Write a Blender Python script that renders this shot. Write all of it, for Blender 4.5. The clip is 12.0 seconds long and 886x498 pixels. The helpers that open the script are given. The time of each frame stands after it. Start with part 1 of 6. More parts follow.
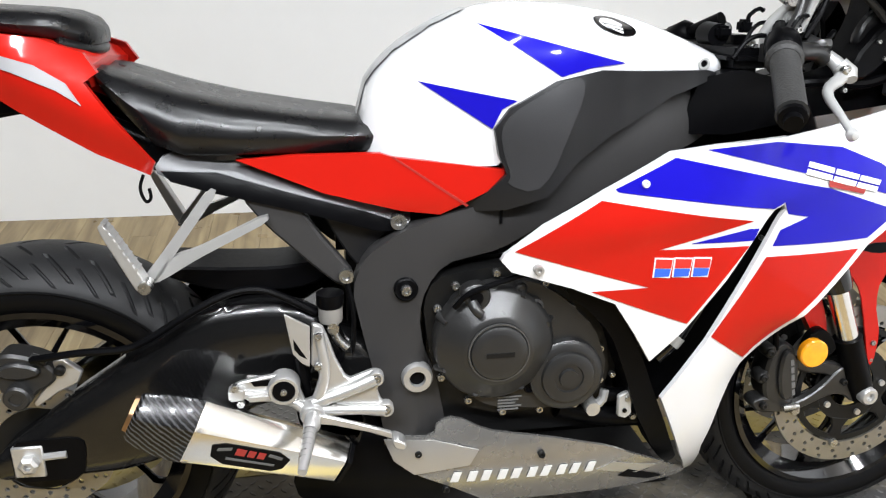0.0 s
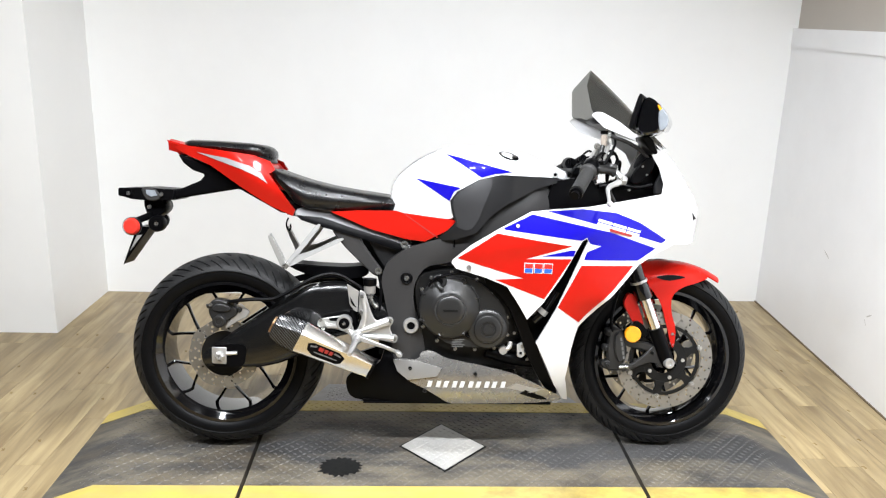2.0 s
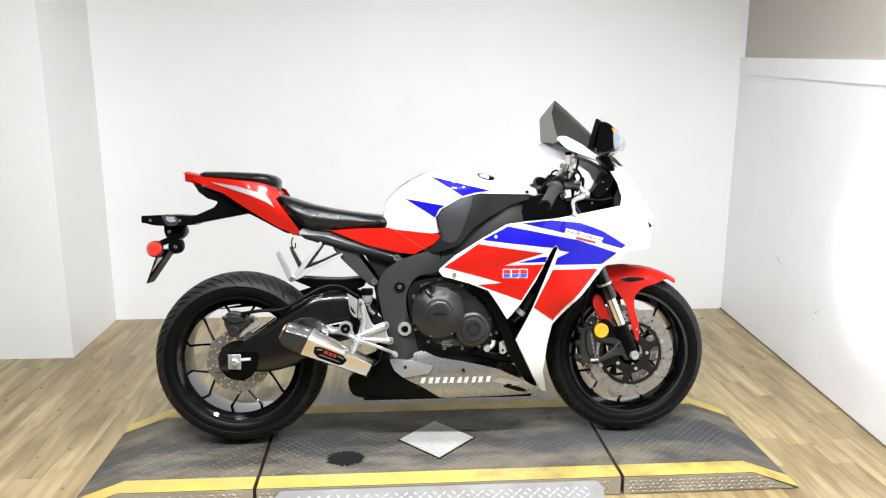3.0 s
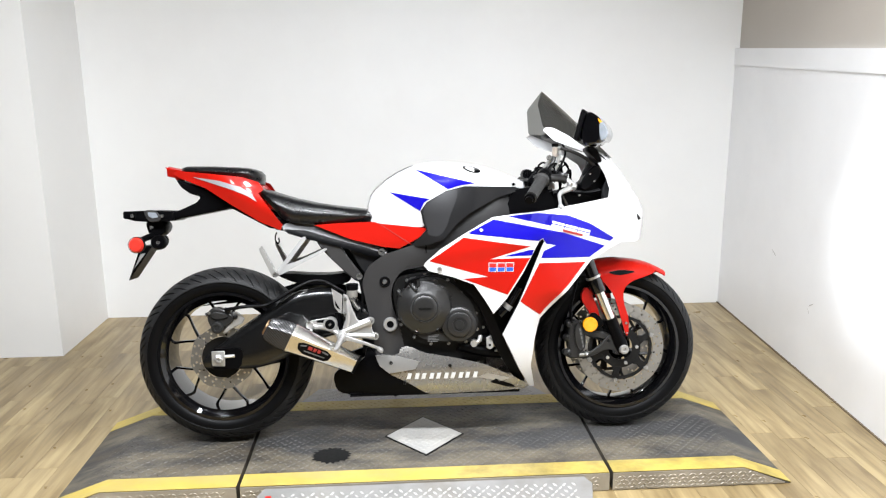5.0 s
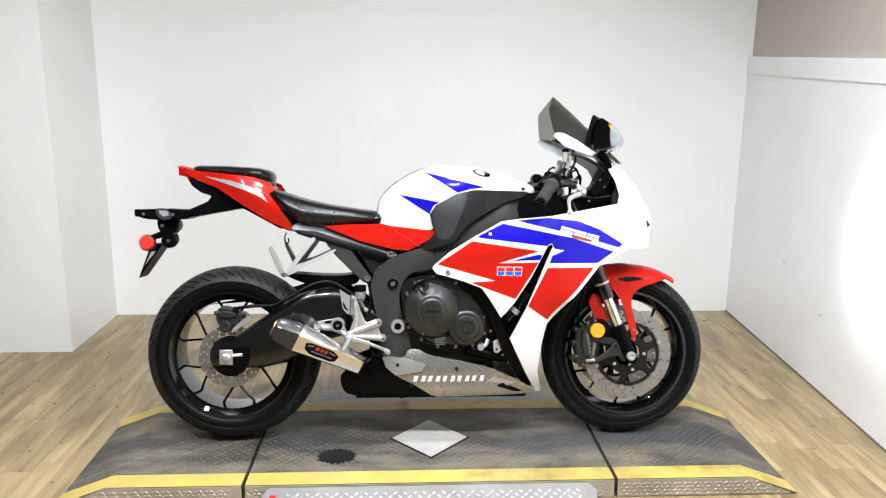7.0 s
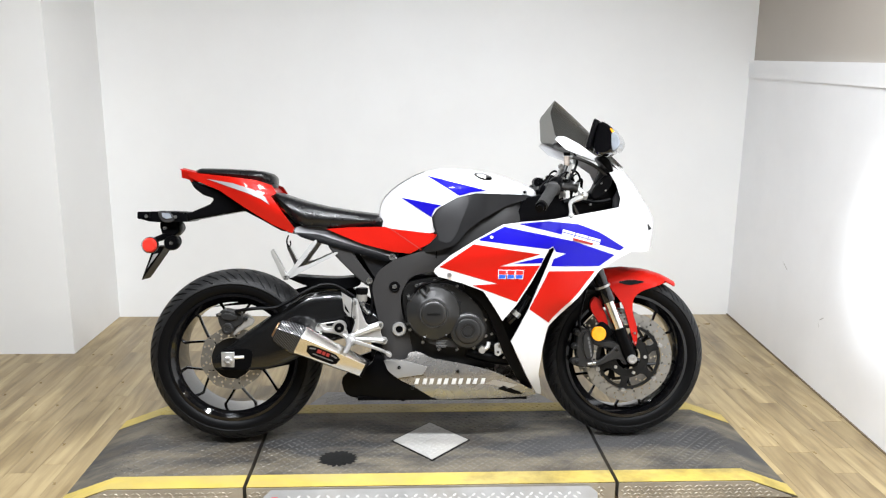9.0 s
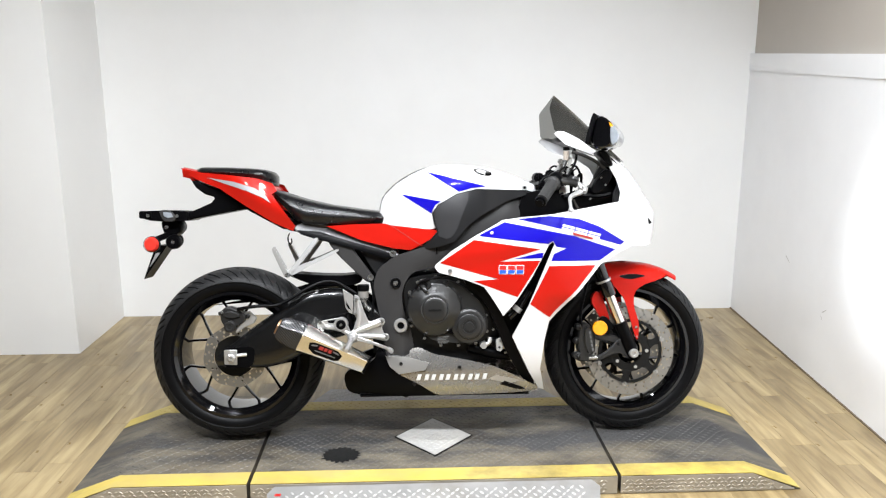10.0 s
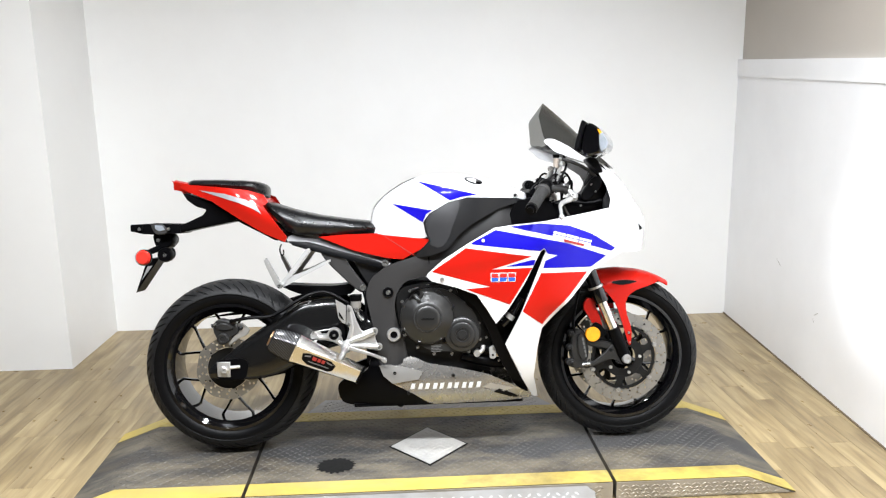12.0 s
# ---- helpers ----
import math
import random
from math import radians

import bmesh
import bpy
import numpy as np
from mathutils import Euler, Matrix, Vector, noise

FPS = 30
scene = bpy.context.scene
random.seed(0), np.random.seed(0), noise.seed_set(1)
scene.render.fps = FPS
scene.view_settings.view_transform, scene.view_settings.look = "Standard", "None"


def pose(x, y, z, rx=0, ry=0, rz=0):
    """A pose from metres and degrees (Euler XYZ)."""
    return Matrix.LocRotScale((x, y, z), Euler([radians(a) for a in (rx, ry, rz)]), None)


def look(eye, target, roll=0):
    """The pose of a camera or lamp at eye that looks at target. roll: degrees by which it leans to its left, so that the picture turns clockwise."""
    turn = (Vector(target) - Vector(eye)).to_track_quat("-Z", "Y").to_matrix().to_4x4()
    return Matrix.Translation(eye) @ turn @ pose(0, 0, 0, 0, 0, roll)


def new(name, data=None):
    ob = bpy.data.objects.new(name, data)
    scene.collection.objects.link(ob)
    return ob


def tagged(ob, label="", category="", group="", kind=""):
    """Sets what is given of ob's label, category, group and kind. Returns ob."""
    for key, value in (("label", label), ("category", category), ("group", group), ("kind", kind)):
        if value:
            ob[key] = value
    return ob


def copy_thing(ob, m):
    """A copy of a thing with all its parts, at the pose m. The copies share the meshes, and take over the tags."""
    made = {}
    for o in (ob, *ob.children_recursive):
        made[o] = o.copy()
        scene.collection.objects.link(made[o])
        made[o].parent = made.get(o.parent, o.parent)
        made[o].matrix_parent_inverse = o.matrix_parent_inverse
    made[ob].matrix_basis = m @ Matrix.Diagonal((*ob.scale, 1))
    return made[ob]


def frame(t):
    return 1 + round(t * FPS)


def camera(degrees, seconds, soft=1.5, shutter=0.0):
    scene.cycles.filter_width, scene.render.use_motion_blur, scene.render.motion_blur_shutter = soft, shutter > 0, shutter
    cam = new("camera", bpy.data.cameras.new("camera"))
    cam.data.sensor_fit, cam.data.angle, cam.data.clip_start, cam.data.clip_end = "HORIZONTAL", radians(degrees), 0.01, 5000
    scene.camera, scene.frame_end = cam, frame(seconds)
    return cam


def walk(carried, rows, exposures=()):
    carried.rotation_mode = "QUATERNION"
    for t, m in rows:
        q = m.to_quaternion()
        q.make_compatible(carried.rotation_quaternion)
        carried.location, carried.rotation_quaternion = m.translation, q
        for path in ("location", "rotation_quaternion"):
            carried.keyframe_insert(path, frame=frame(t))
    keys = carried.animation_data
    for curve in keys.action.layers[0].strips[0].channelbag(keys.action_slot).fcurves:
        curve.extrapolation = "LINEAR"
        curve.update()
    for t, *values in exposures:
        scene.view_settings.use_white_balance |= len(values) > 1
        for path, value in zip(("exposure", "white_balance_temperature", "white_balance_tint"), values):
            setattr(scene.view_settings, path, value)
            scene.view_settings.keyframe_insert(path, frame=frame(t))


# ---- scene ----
cam = camera(60.0, 12.0, soft=1.2)
PATH = [
    (0, (-0.25, -1.094, 1.234), (0.047, 0.642, 0.332), 1.9),
    (0.5, (-0.171, -1.468, 1.310), (0.117, 0.371, 0.602), -0.7),
    (1, (-0.11, -1.792, 1.392), (0.085, 0.111, 0.808), -2.1),
    (1.5, (-0.18, -2.084, 1.351), (0.046, -0.185, 0.765), -0.4),
    (2, (-0.135, -2.36, 1.356), (-0.041, -0.431, 0.835), 1.8),
    (2.5, (-0.127, -2.575, 1.358), (-0.041, -0.626, 0.916), 0.3),
    (3, (-0.162, -2.685, 1.361), (-0.027, -0.737, 0.926), 0.1),
    (3.2, (-0.18, -2.687, 1.366), (-0.036, -0.744, 0.916), 1.0),
    (5, (-0.094, -2.657, 1.342), (0.029, -0.71, 0.9), -0.4),
    (5.5, (-0.094, -2.66, 1.344), (0.008, -0.711, 0.906), -0.1),
    (6, (-0.093, -2.662, 1.343), (0.013, -0.711, 0.914), -0.2),
    (6.5, (-0.092, -2.664, 1.341), (0.012, -0.713, 0.91), 0.2),
    (7, (-0.095, -2.662, 1.342), (0.006, -0.713, 0.909), 0.5),
    (9, (-0.094, -2.669, 1.344), (0.002, -0.717, 0.918), 0.6),
    (9.5, (-0.089, -2.669, 1.342), (-0.003, -0.718, 0.911), 0.3),
    (10, (-0.079, -2.677, 1.34), (0.004, -0.726, 0.908), -0.1),
    (10.5, (-0.072, -2.686, 1.338), (0.015, -0.735, 0.904), -0.3),
    (11, (-0.072, -2.688, 1.336), (0.001, -0.736, 0.908), -0.1),
    (11.5, (-0.069, -2.681, 1.333), (0.017, -0.731, 0.897), -0.8),
    (12, (-0.069, -2.685, 1.336), (0.028, -0.729, 0.93), -0.9),
]
walk(cam, [(t, look(eye, target, roll)) for t, eye, target, roll in PATH],
     exposures=[(0, -0.02), (0.7, 0.18), (1.5, 0.26), (2.5, 0.28), (3.2, 0.22), (5, 0.18), (7, 0.13), (9, 0.13), (12, 0.26)])

# ---------------------------------------------------------------- light
world = bpy.data.worlds.new("world")
scene.world = world
world.use_nodes = True
world.node_tree.nodes["Background"].inputs["Color"].default_value = (0.8, 0.85, 0.9, 1)
world.node_tree.nodes["Background"].inputs["Strength"].default_value = 0.3

LAMP_WATTS = {-0.55: 18.0, -1.6: 41.0}          # each ceiling light, by row
SPOT_WATTS = 1450.0         # flood light on the side wall

flood = new("flood_lamp", bpy.data.lights.new("flood_lamp", "SPOT"))
flood.data.energy, flood.data.spot_size, flood.data.spot_blend = SPOT_WATTS, radians(14.5), 1.0
flood.data.shadow_soft_size, flood.data.color = 0.06, (0.9, 0.95, 1.0)
flood.matrix_world = look((-1.4, -2.3, 2.55), (1.70, -0.22, 0.84))

LAMPS = [(x, -1.6) for x in (-1.42, -0.80, -0.1, 0.6, 1.3)] + [(x, -0.55) for x in (-1.1, 0.0, 0.95)]
for x, y in LAMPS:
    down_lamp = new("down_lamp", bpy.data.lights.new("down_lamp", "AREA"))
    down_lamp.data.shape, down_lamp.data.size = "DISK", 0.17
    down_lamp.data.energy, down_lamp.data.color = LAMP_WATTS[y], (0.92, 0.955, 1.0)
    down_lamp.location = (x, y, 2.66)

# ---------------------------------------------------------------- materials
def material(name, colour, rough=0.5, metal=0.0, coat=0.0, vary=0.12, scale=6.0, bump=0.0, bump_scale=60.0,
             dirt=None, dirt_amount=0.0, dirt_scale=4.0, rough_vary=0.08, per_object=0.0, spec=0.5, dirt_span=(0.46, 0.68)):
    m = bpy.data.materials.new(name)
    m.use_nodes = True
    nt = m.node_tree
    n, l = nt.nodes, nt.links
    p = n["Principled BSDF"]
    p.inputs["Metallic"].default_value = metal
    p.inputs["Coat Weight"].default_value = coat
    p.inputs["Coat Roughness"].default_value = 0.06
    p.inputs["Specular IOR Level"].default_value = spec
    tc = n.new("ShaderNodeTexCoord")
    big = n.new("ShaderNodeTexNoise")
    big.inputs["Scale"].default_value, big.inputs["Detail"].default_value = scale, 6
    l.new(tc.outputs["Object"], big.inputs["Vector"])
    ramp = n.new("ShaderNodeMapRange")
    ramp.inputs["From Min"].default_value, ramp.inputs["From Max"].default_value = 0.3, 0.7
    ramp.inputs["To Min"].default_value, ramp.inputs["To Max"].default_value = 1 - vary, 1 + vary
    l.new(big.outputs["Fac"], ramp.inputs["Value"])
    mul = n.new("ShaderNodeVectorMath")
    mul.operation = "SCALE"
    mul.inputs[0].default_value = colour
    last = ramp.outputs["Result"]
    if per_object:
        oi = n.new("ShaderNodeObjectInfo")
        mr = n.new("ShaderNodeMapRange")
        mr.inputs["To Min"].default_value, mr.inputs["To Max"].default_value = 1 - per_object, 1 + per_object
        l.new(oi.outputs["Random"], mr.inputs["Value"])
        mm = n.new("ShaderNodeMath")
        mm.operation = "MULTIPLY"
        l.new(last, mm.inputs[0]), l.new(mr.outputs["Result"], mm.inputs[1])
        last = mm.outputs["Value"]
    l.new(last, mul.inputs["Scale"])
    out = mul.outputs["Vector"]
    if dirt:
        dn = n.new("ShaderNodeTexNoise")
        dn.inputs["Scale"].default_value, dn.inputs["Detail"].default_value = dirt_scale, 9
        dn.inputs["Roughness"].default_value = 0.65
        l.new(tc.outputs["Object"], dn.inputs["Vector"])
        dr = n.new("ShaderNodeMapRange")
        dr.inputs["From Min"].default_value, dr.inputs["From Max"].default_value = dirt_span
        dr.inputs["To Max"].default_value = dirt_amount
        l.new(dn.outputs["Fac"], dr.inputs["Value"])
        mx = n.new("ShaderNodeMix")
        mx.data_type = "RGBA"
        l.new(dr.outputs["Result"], mx.inputs["Factor"])
        l.new(out, mx.inputs["A"])
        mx.inputs["B"].default_value = (*dirt, 1)
        out = mx.outputs["Result"]
    l.new(out, p.inputs["Base Color"])
    rr = n.new("ShaderNodeMapRange")
    rr.inputs["To Min"].default_value, rr.inputs["To Max"].default_value = max(0.02, rough - rough_vary), min(1, rough + rough_vary)
    rn = n.new("ShaderNodeTexNoise")
    rn.inputs["Scale"].default_value, rn.inputs["Detail"].default_value = scale * 5, 4
    l.new(tc.outputs["Object"], rn.inputs["Vector"])
    l.new(rn.outputs["Fac"], rr.inputs["Value"])
    l.new(rr.outputs["Result"], p.inputs["Roughness"])
    if bump:
        bn = n.new("ShaderNodeTexNoise")
        bn.inputs["Scale"].default_value, bn.inputs["Detail"].default_value = bump_scale, 5
        l.new(tc.outputs["Object"], bn.inputs["Vector"])
        b = n.new("ShaderNodeBump")
        b.inputs["Strength"].default_value, b.inputs["Distance"].default_value = bump, 0.004
        l.new(bn.outputs["Fac"], b.inputs["Height"])
        l.new(b.outputs["Normal"], p.inputs["Normal"])
    return m


def wood_planks(name):
    """Oak-print vinyl: a shade of its own for each strip, streaks along it, darker knots and cathedral grain."""
    m = material(name, (0.335, 0.258, 0.134), 0.30, vary=0.10, scale=2.0, bump=0.03, bump_scale=200)
    nt = m.node_tree
    n, l = nt.nodes, nt.links
    p = n["Principled BSDF"]
    src = p.inputs["Base Color"].links[0].from_socket
    tc = n.new("ShaderNodeTexCoord")
    oi, geo = n.new("ShaderNodeObjectInfo"), n.new("ShaderNodeNewGeometry")
    tot, own = n.new("ShaderNodeMath"), n.new("ShaderNodeMath")
    tot.operation, own.operation = "ADD", "FRACT"
    l.new(oi.outputs["Random"], tot.inputs[0]), l.new(geo.outputs["Random Per Island"], tot.inputs[1])
    l.new(tot.outputs["Value"], own.inputs[0])
    add = n.new("ShaderNodeVectorMath")
    add.operation = "MULTIPLY_ADD"
    l.new(own.outputs["Value"], add.inputs[0])
    add.inputs[1].default_value = (7, 13, 5)
    l.new(tc.outputs["Object"], add.inputs[2])

    def streaks(size, detail, lo, hi, dark):
        mp = n.new("ShaderNodeMapping")
        mp.inputs["Scale"].default_value = size
        l.new(add.outputs["Vector"], mp.inputs["Vector"])
        g = n.new("ShaderNodeTexNoise")
        g.inputs["Scale"].default_value, g.inputs["Detail"].default_value, g.inputs["Distortion"].default_value = 1.0, detail, 0.6
        l.new(mp.outputs["Vector"], g.inputs["Vector"])
        r = n.new("ShaderNodeMapRange")
        r.inputs["From Min"].default_value, r.inputs["From Max"].default_value = lo, hi
        l.new(g.outputs["Fac"], r.inputs["Value"])
        cr = n.new("ShaderNodeValToRGB")
        cr.color_ramp.elements[0].color = (1.08, 1.08, 1.08, 1)
        cr.color_ramp.elements[1].color = (*dark, 1)
        l.new(r.outputs["Result"], cr.inputs["Fac"])
        return cr.outputs["Color"]

    shade = n.new("ShaderNodeValToRGB")
    for k, (pos, col) in enumerate(((0.0, (0.82, 0.80, 0.79, 1)), (0.35, (0.93, 0.92, 0.91, 1)), (0.7, (1.02, 1.01, 1.0, 1)), (1.0, (1.10, 1.11, 1.12, 1)))):
        e = shade.color_ramp.elements[k] if k < 2 else shade.color_ramp.elements.new(pos)
        e.position, e.color = pos, col
    l.new(own.outputs["Value"], shade.inputs["Fac"])
    for layer in (shade.outputs["Color"], streaks((34, 2.2, 1), 8, 0.34, 0.68, (0.64, 0.60, 0.54)), streaks((13, 2.4, 1), 5, 0.44, 0.66, (0.70, 0.66, 0.60))):
        mx = n.new("ShaderNodeMix")
        mx.data_type, mx.blend_type = "RGBA", "MULTIPLY"
        mx.inputs["Factor"].default_value = 1.0
        l.new(src, mx.inputs["A"]), l.new(layer, mx.inputs["B"])
        src = mx.outputs["Result"]
    l.new(src, p.inputs["Base Color"])
    return m


def worn_deck(name, colour, dust, amount, **kw):
    """Painted steel, scuffed along its length: drawn-out dusty patches, scratches and small pale specks."""
    m = material(name, colour, **kw)
    n, l = m.node_tree.nodes, m.node_tree.links
    p = n["Principled BSDF"]
    src = p.inputs["Base Color"].links[0].from_socket
    tc = n.new("ShaderNodeTexCoord")
    for size, detail, lo, hi, col, k in (((1.7, 5.0, 1), 10, 0.45, 0.61, dust, amount), ((0.9, 1.8, 1), 6, 0.50, 0.64, (dust[0] * 0.8, dust[1] * 0.72, dust[2] * 0.6), amount * 0.8),
                                         ((70, 90, 1), 3, 0.66, 0.78, (0.30, 0.29, 0.27), 0.55), ((2.2, 2.6, 1), 8, 0.54, 0.70, (0.015, 0.015, 0.015), 0.6)):
        mp, g, r, mx = n.new("ShaderNodeMapping"), n.new("ShaderNodeTexNoise"), n.new("ShaderNodeMapRange"), n.new("ShaderNodeMix")
        mp.inputs["Scale"].default_value = size
        mp.inputs["Location"].default_value = (detail, 0.3 * detail, 0)
        l.new(tc.outputs["Object"], mp.inputs["Vector"])
        g.inputs["Scale"].default_value, g.inputs["Detail"].default_value, g.inputs["Roughness"].default_value = 1.0, detail, 0.68
        l.new(mp.outputs["Vector"], g.inputs["Vector"])
        r.inputs["From Min"].default_value, r.inputs["From Max"].default_value, r.inputs["To Max"].default_value = lo, hi, k
        l.new(g.outputs["Fac"], r.inputs["Value"])
        mx.data_type = "RGBA"
        l.new(r.outputs["Result"], mx.inputs["Factor"]), l.new(src, mx.inputs["A"])
        mx.inputs["B"].default_value = (*col, 1)
        src = mx.outputs["Result"]
    l.new(src, p.inputs["Base Color"])
    return m


def carbon(name):
    """Carbon twill under clear lacquer."""
    m = material(name, (0.02, 0.02, 0.022), 0.25, coat=0.2, vary=0.2, spec=0.3)
    nt = m.node_tree
    n, l = nt.nodes, nt.links
    p = n["Principled BSDF"]
    tc = n.new("ShaderNodeTexCoord")
    mp = n.new("ShaderNodeMapping")
    mp.inputs["Rotation"].default_value = (0, radians(38), 0)
    l.new(tc.outputs["Object"], mp.inputs["Vector"])
    w = n.new("ShaderNodeTexWave")
    w.inputs["Scale"].default_value, w.inputs["Distortion"].default_value = 48, 1.5
    w.inputs["Detail Scale"].default_value = 3
    l.new(mp.outputs["Vector"], w.inputs["Vector"])
    cr = n.new("ShaderNodeValToRGB")
    cr.color_ramp.elements[0].color = (0.003, 0.003, 0.003, 1)
    cr.color_ramp.elements[1].color = (0.05, 0.05, 0.053, 1)
    cr.color_ramp.elements[0].position = 0.45
    l.new(w.outputs["Fac"], cr.inputs["Fac"])
    l.new(cr.outputs["Color"], p.inputs["Base Color"])
    return m


def glass(name, colour, rough=0.02):
    m = bpy.data.materials.new(name)
    m.use_nodes = True
    p = m.node_tree.nodes["Principled BSDF"]
    p.inputs["Base Color"].default_value = (*colour, 1)
    p.inputs["Transmission Weight"].default_value = 1.0
    p.inputs["Roughness"].default_value = rough
    p.inputs["IOR"].default_value = 1.1
    return m


WALL = material("white_wall_paint", (0.83, 0.83, 0.82), 0.55, vary=0.015, scale=1.2, bump=0.02, bump_scale=150,
                dirt=(0.74, 0.73, 0.72), dirt_amount=0.25, dirt_scale=1.5)
PANEL = material("white_wall_panel", (0.85, 0.85, 0.86), 0.4, vary=0.02, scale=1.5, bump=0.02, bump_scale=90,
                 dirt=(0.74, 0.74, 0.75), dirt_amount=0.3, dirt_scale=2.0)
GREIGE = material("greige_wall_paint", (0.47, 0.43, 0.38), 0.6, vary=0.03, scale=1.5, bump=0.02, bump_scale=150)
# unseen ceiling and far walls: dark colours stand for an unlit room in reflections
CEILING = material("darkened_ceiling", (0.09, 0.087, 0.085), 0.8, vary=0.05)
SHOP = material("darkened_shop_wall", (0.10, 0.098, 0.096), 0.7, vary=0.08)
GROUT = material("plank_joint", (0.16, 0.12, 0.08), 0.8)
PLANK = wood_planks("oak_vinyl_plank")
DECK = worn_deck("worn_dark_tread_plate", (0.044, 0.043, 0.043), (0.165, 0.142, 0.105), 0.95, rough=0.58, metal=0.12, vary=0.4, scale=2.4, bump=0.15, bump_scale=70, spec=0.3, rough_vary=0.12)
LUG = worn_deck("worn_tread_lug", (0.066, 0.065, 0.064), (0.185, 0.165, 0.135), 0.8, rough=0.5, metal=0.15, vary=0.5, scale=9.0, spec=0.3, rough_vary=0.12)
BRIGHT = material("bare_tread_plate", (0.44, 0.43, 0.41), 0.60, metal=0.3, vary=0.12, scale=8, bump=0.06, bump_scale=90,
                  dirt=(0.42, 0.39, 0.34), dirt_amount=0.5, dirt_scale=5)
STEP = material("scuffed_tread_plate", (0.27, 0.265, 0.255), 0.55, metal=0.4, vary=0.2, scale=7, bump=0.08, bump_scale=90,
                dirt=(0.20, 0.18, 0.15), dirt_amount=0.6, dirt_scale=4)
EDGE_STEEL = material("tan_tread_plate", (0.36, 0.325, 0.265), 0.5, metal=0.3, vary=0.15, scale=6, bump=0.05,
                      dirt=(0.2, 0.18, 0.15), dirt_amount=0.5)
YELLOW = worn_deck("safety_yellow_paint", (0.50, 0.375, 0.075), (0.38, 0.31, 0.13), 0.6, rough=0.5, vary=0.12, scale=9, bump=0.05, bump_scale=90)
SCUFF = material("grey_scuff", (0.50, 0.49, 0.48), 0.6)
OIL = material("oil_stain", (0.006, 0.006, 0.006), 0.5, vary=0.3, scale=14, spec=0.1)

WHITE = material("white_lacquer", (0.68, 0.68, 0.69), 0.25, coat=0.7, vary=0.01, rough_vary=0.02)
RED = material("red_lacquer", (0.41, 0.0095, 0.005), 0.3, spec=0.06, coat=0.35, vary=0.03, rough_vary=0.02)
BLUE = material("blue_lacquer", (0.0075, 0.005, 0.31), 0.3, spec=0.06, coat=0.35, vary=0.03, rough_vary=0.02)
SILVER = material("silver_lacquer", (0.30, 0.29, 0.275), 0.27, metal=0.75, coat=0.3, vary=0.04, rough_vary=0.03)
GREYBAND = material("light_grey_decal", (0.30, 0.30, 0.31), 0.35, coat=0.2, vary=0.02, rough_vary=0.02)
BLACK = material("satin_black_plastic", (0.0018, 0.0018, 0.0022), 0.34, vary=0.2, scale=20, bump=0.03, bump_scale=300, spec=0.07)
GLOSSBLACK = material("gloss_black_enamel", (0.002, 0.002, 0.0025), 0.08, coat=0.7, vary=0.1, spec=0.25, rough_vary=0.02)
MATTE = material("matte_black_frame_paint", (0.028, 0.027, 0.027), 0.44, vary=0.10, scale=5, bump=0.03, bump_scale=250, spec=0.22)
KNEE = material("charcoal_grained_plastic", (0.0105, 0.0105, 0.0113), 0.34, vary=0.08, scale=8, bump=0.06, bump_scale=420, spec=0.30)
PAD = material("satin_charcoal_rail", (0.095, 0.095, 0.098), 0.38, metal=0.35, vary=0.08, scale=8, bump=0.02, bump_scale=420, spec=0.5)
ENGINE = material("dark_engine_casting", (0.006, 0.006, 0.006), 0.36, metal=0.0, vary=0.15, scale=12, bump=0.06, bump_scale=350, spec=0.2)
ENGINE_FACE = material("dark_engine_cover", (0.019, 0.0187, 0.0185), 0.31, metal=0.2, vary=0.14, scale=12, bump=0.05, bump_scale=350, spec=0.55)
VINYL = material("black_seat_vinyl", (0.005, 0.005, 0.0055), 0.29, vary=0.10, scale=9, bump=0.06, bump_scale=420, spec=0.45)
RUBBER = material("tyre_rubber", (0.0028, 0.0028, 0.0031), 0.40, spec=0.09, vary=0.15, scale=7, bump=0.04, bump_scale=180)
TREAD = material("worn_tread_rubber", (0.0105, 0.0105, 0.011), 0.50, spec=0.20, vary=0.15, scale=7, bump=0.08, bump_scale=180,
                 dirt=(0.026, 0.025, 0.024), dirt_amount=0.4, dirt_scale=6)
KNEE_PALE = material("charcoal_paler_plastic", (0.026, 0.026, 0.0275), 0.40, vary=0.08, scale=8, bump=0.06, bump_scale=420, spec=0.25)
GRIP = material("worn_grip_rubber", (0.021, 0.0205, 0.020), 0.6, vary=0.15, scale=14, bump=0.3, bump_scale=260)
ALLOY = material("satin_aluminium", (0.52, 0.515, 0.505), 0.36, metal=0.75, vary=0.05, scale=12, bump=0.02, bump_scale=300)
# the silver lacquer lightened; on the belly wedge this stands in for light
SILVER_PALE = material("silver_lacquer_lightened", (0.43, 0.42, 0.405), 0.30, metal=0.7, coat=0.3, vary=0.04, rough_vary=0.03)
STEEL = material("zinc_plated_steel", (0.42, 0.42, 0.41), 0.28, metal=0.95, vary=0.06, scale=30)
CHROME = material("polished_steel", (0.82, 0.81, 0.785), 0.19, metal=1.0, vary=0.05, scale=5, rough_vary=0.05)
DISC = material("ground_brake_steel", (0.29, 0.28, 0.26), 0.34, metal=0.85, vary=0.07, scale=20)
CARBON = carbon("carbon_twill")
RIM = material("dull_machined_ring", (0.10, 0.10, 0.10), 0.35, metal=0.6, vary=0.1, scale=30)
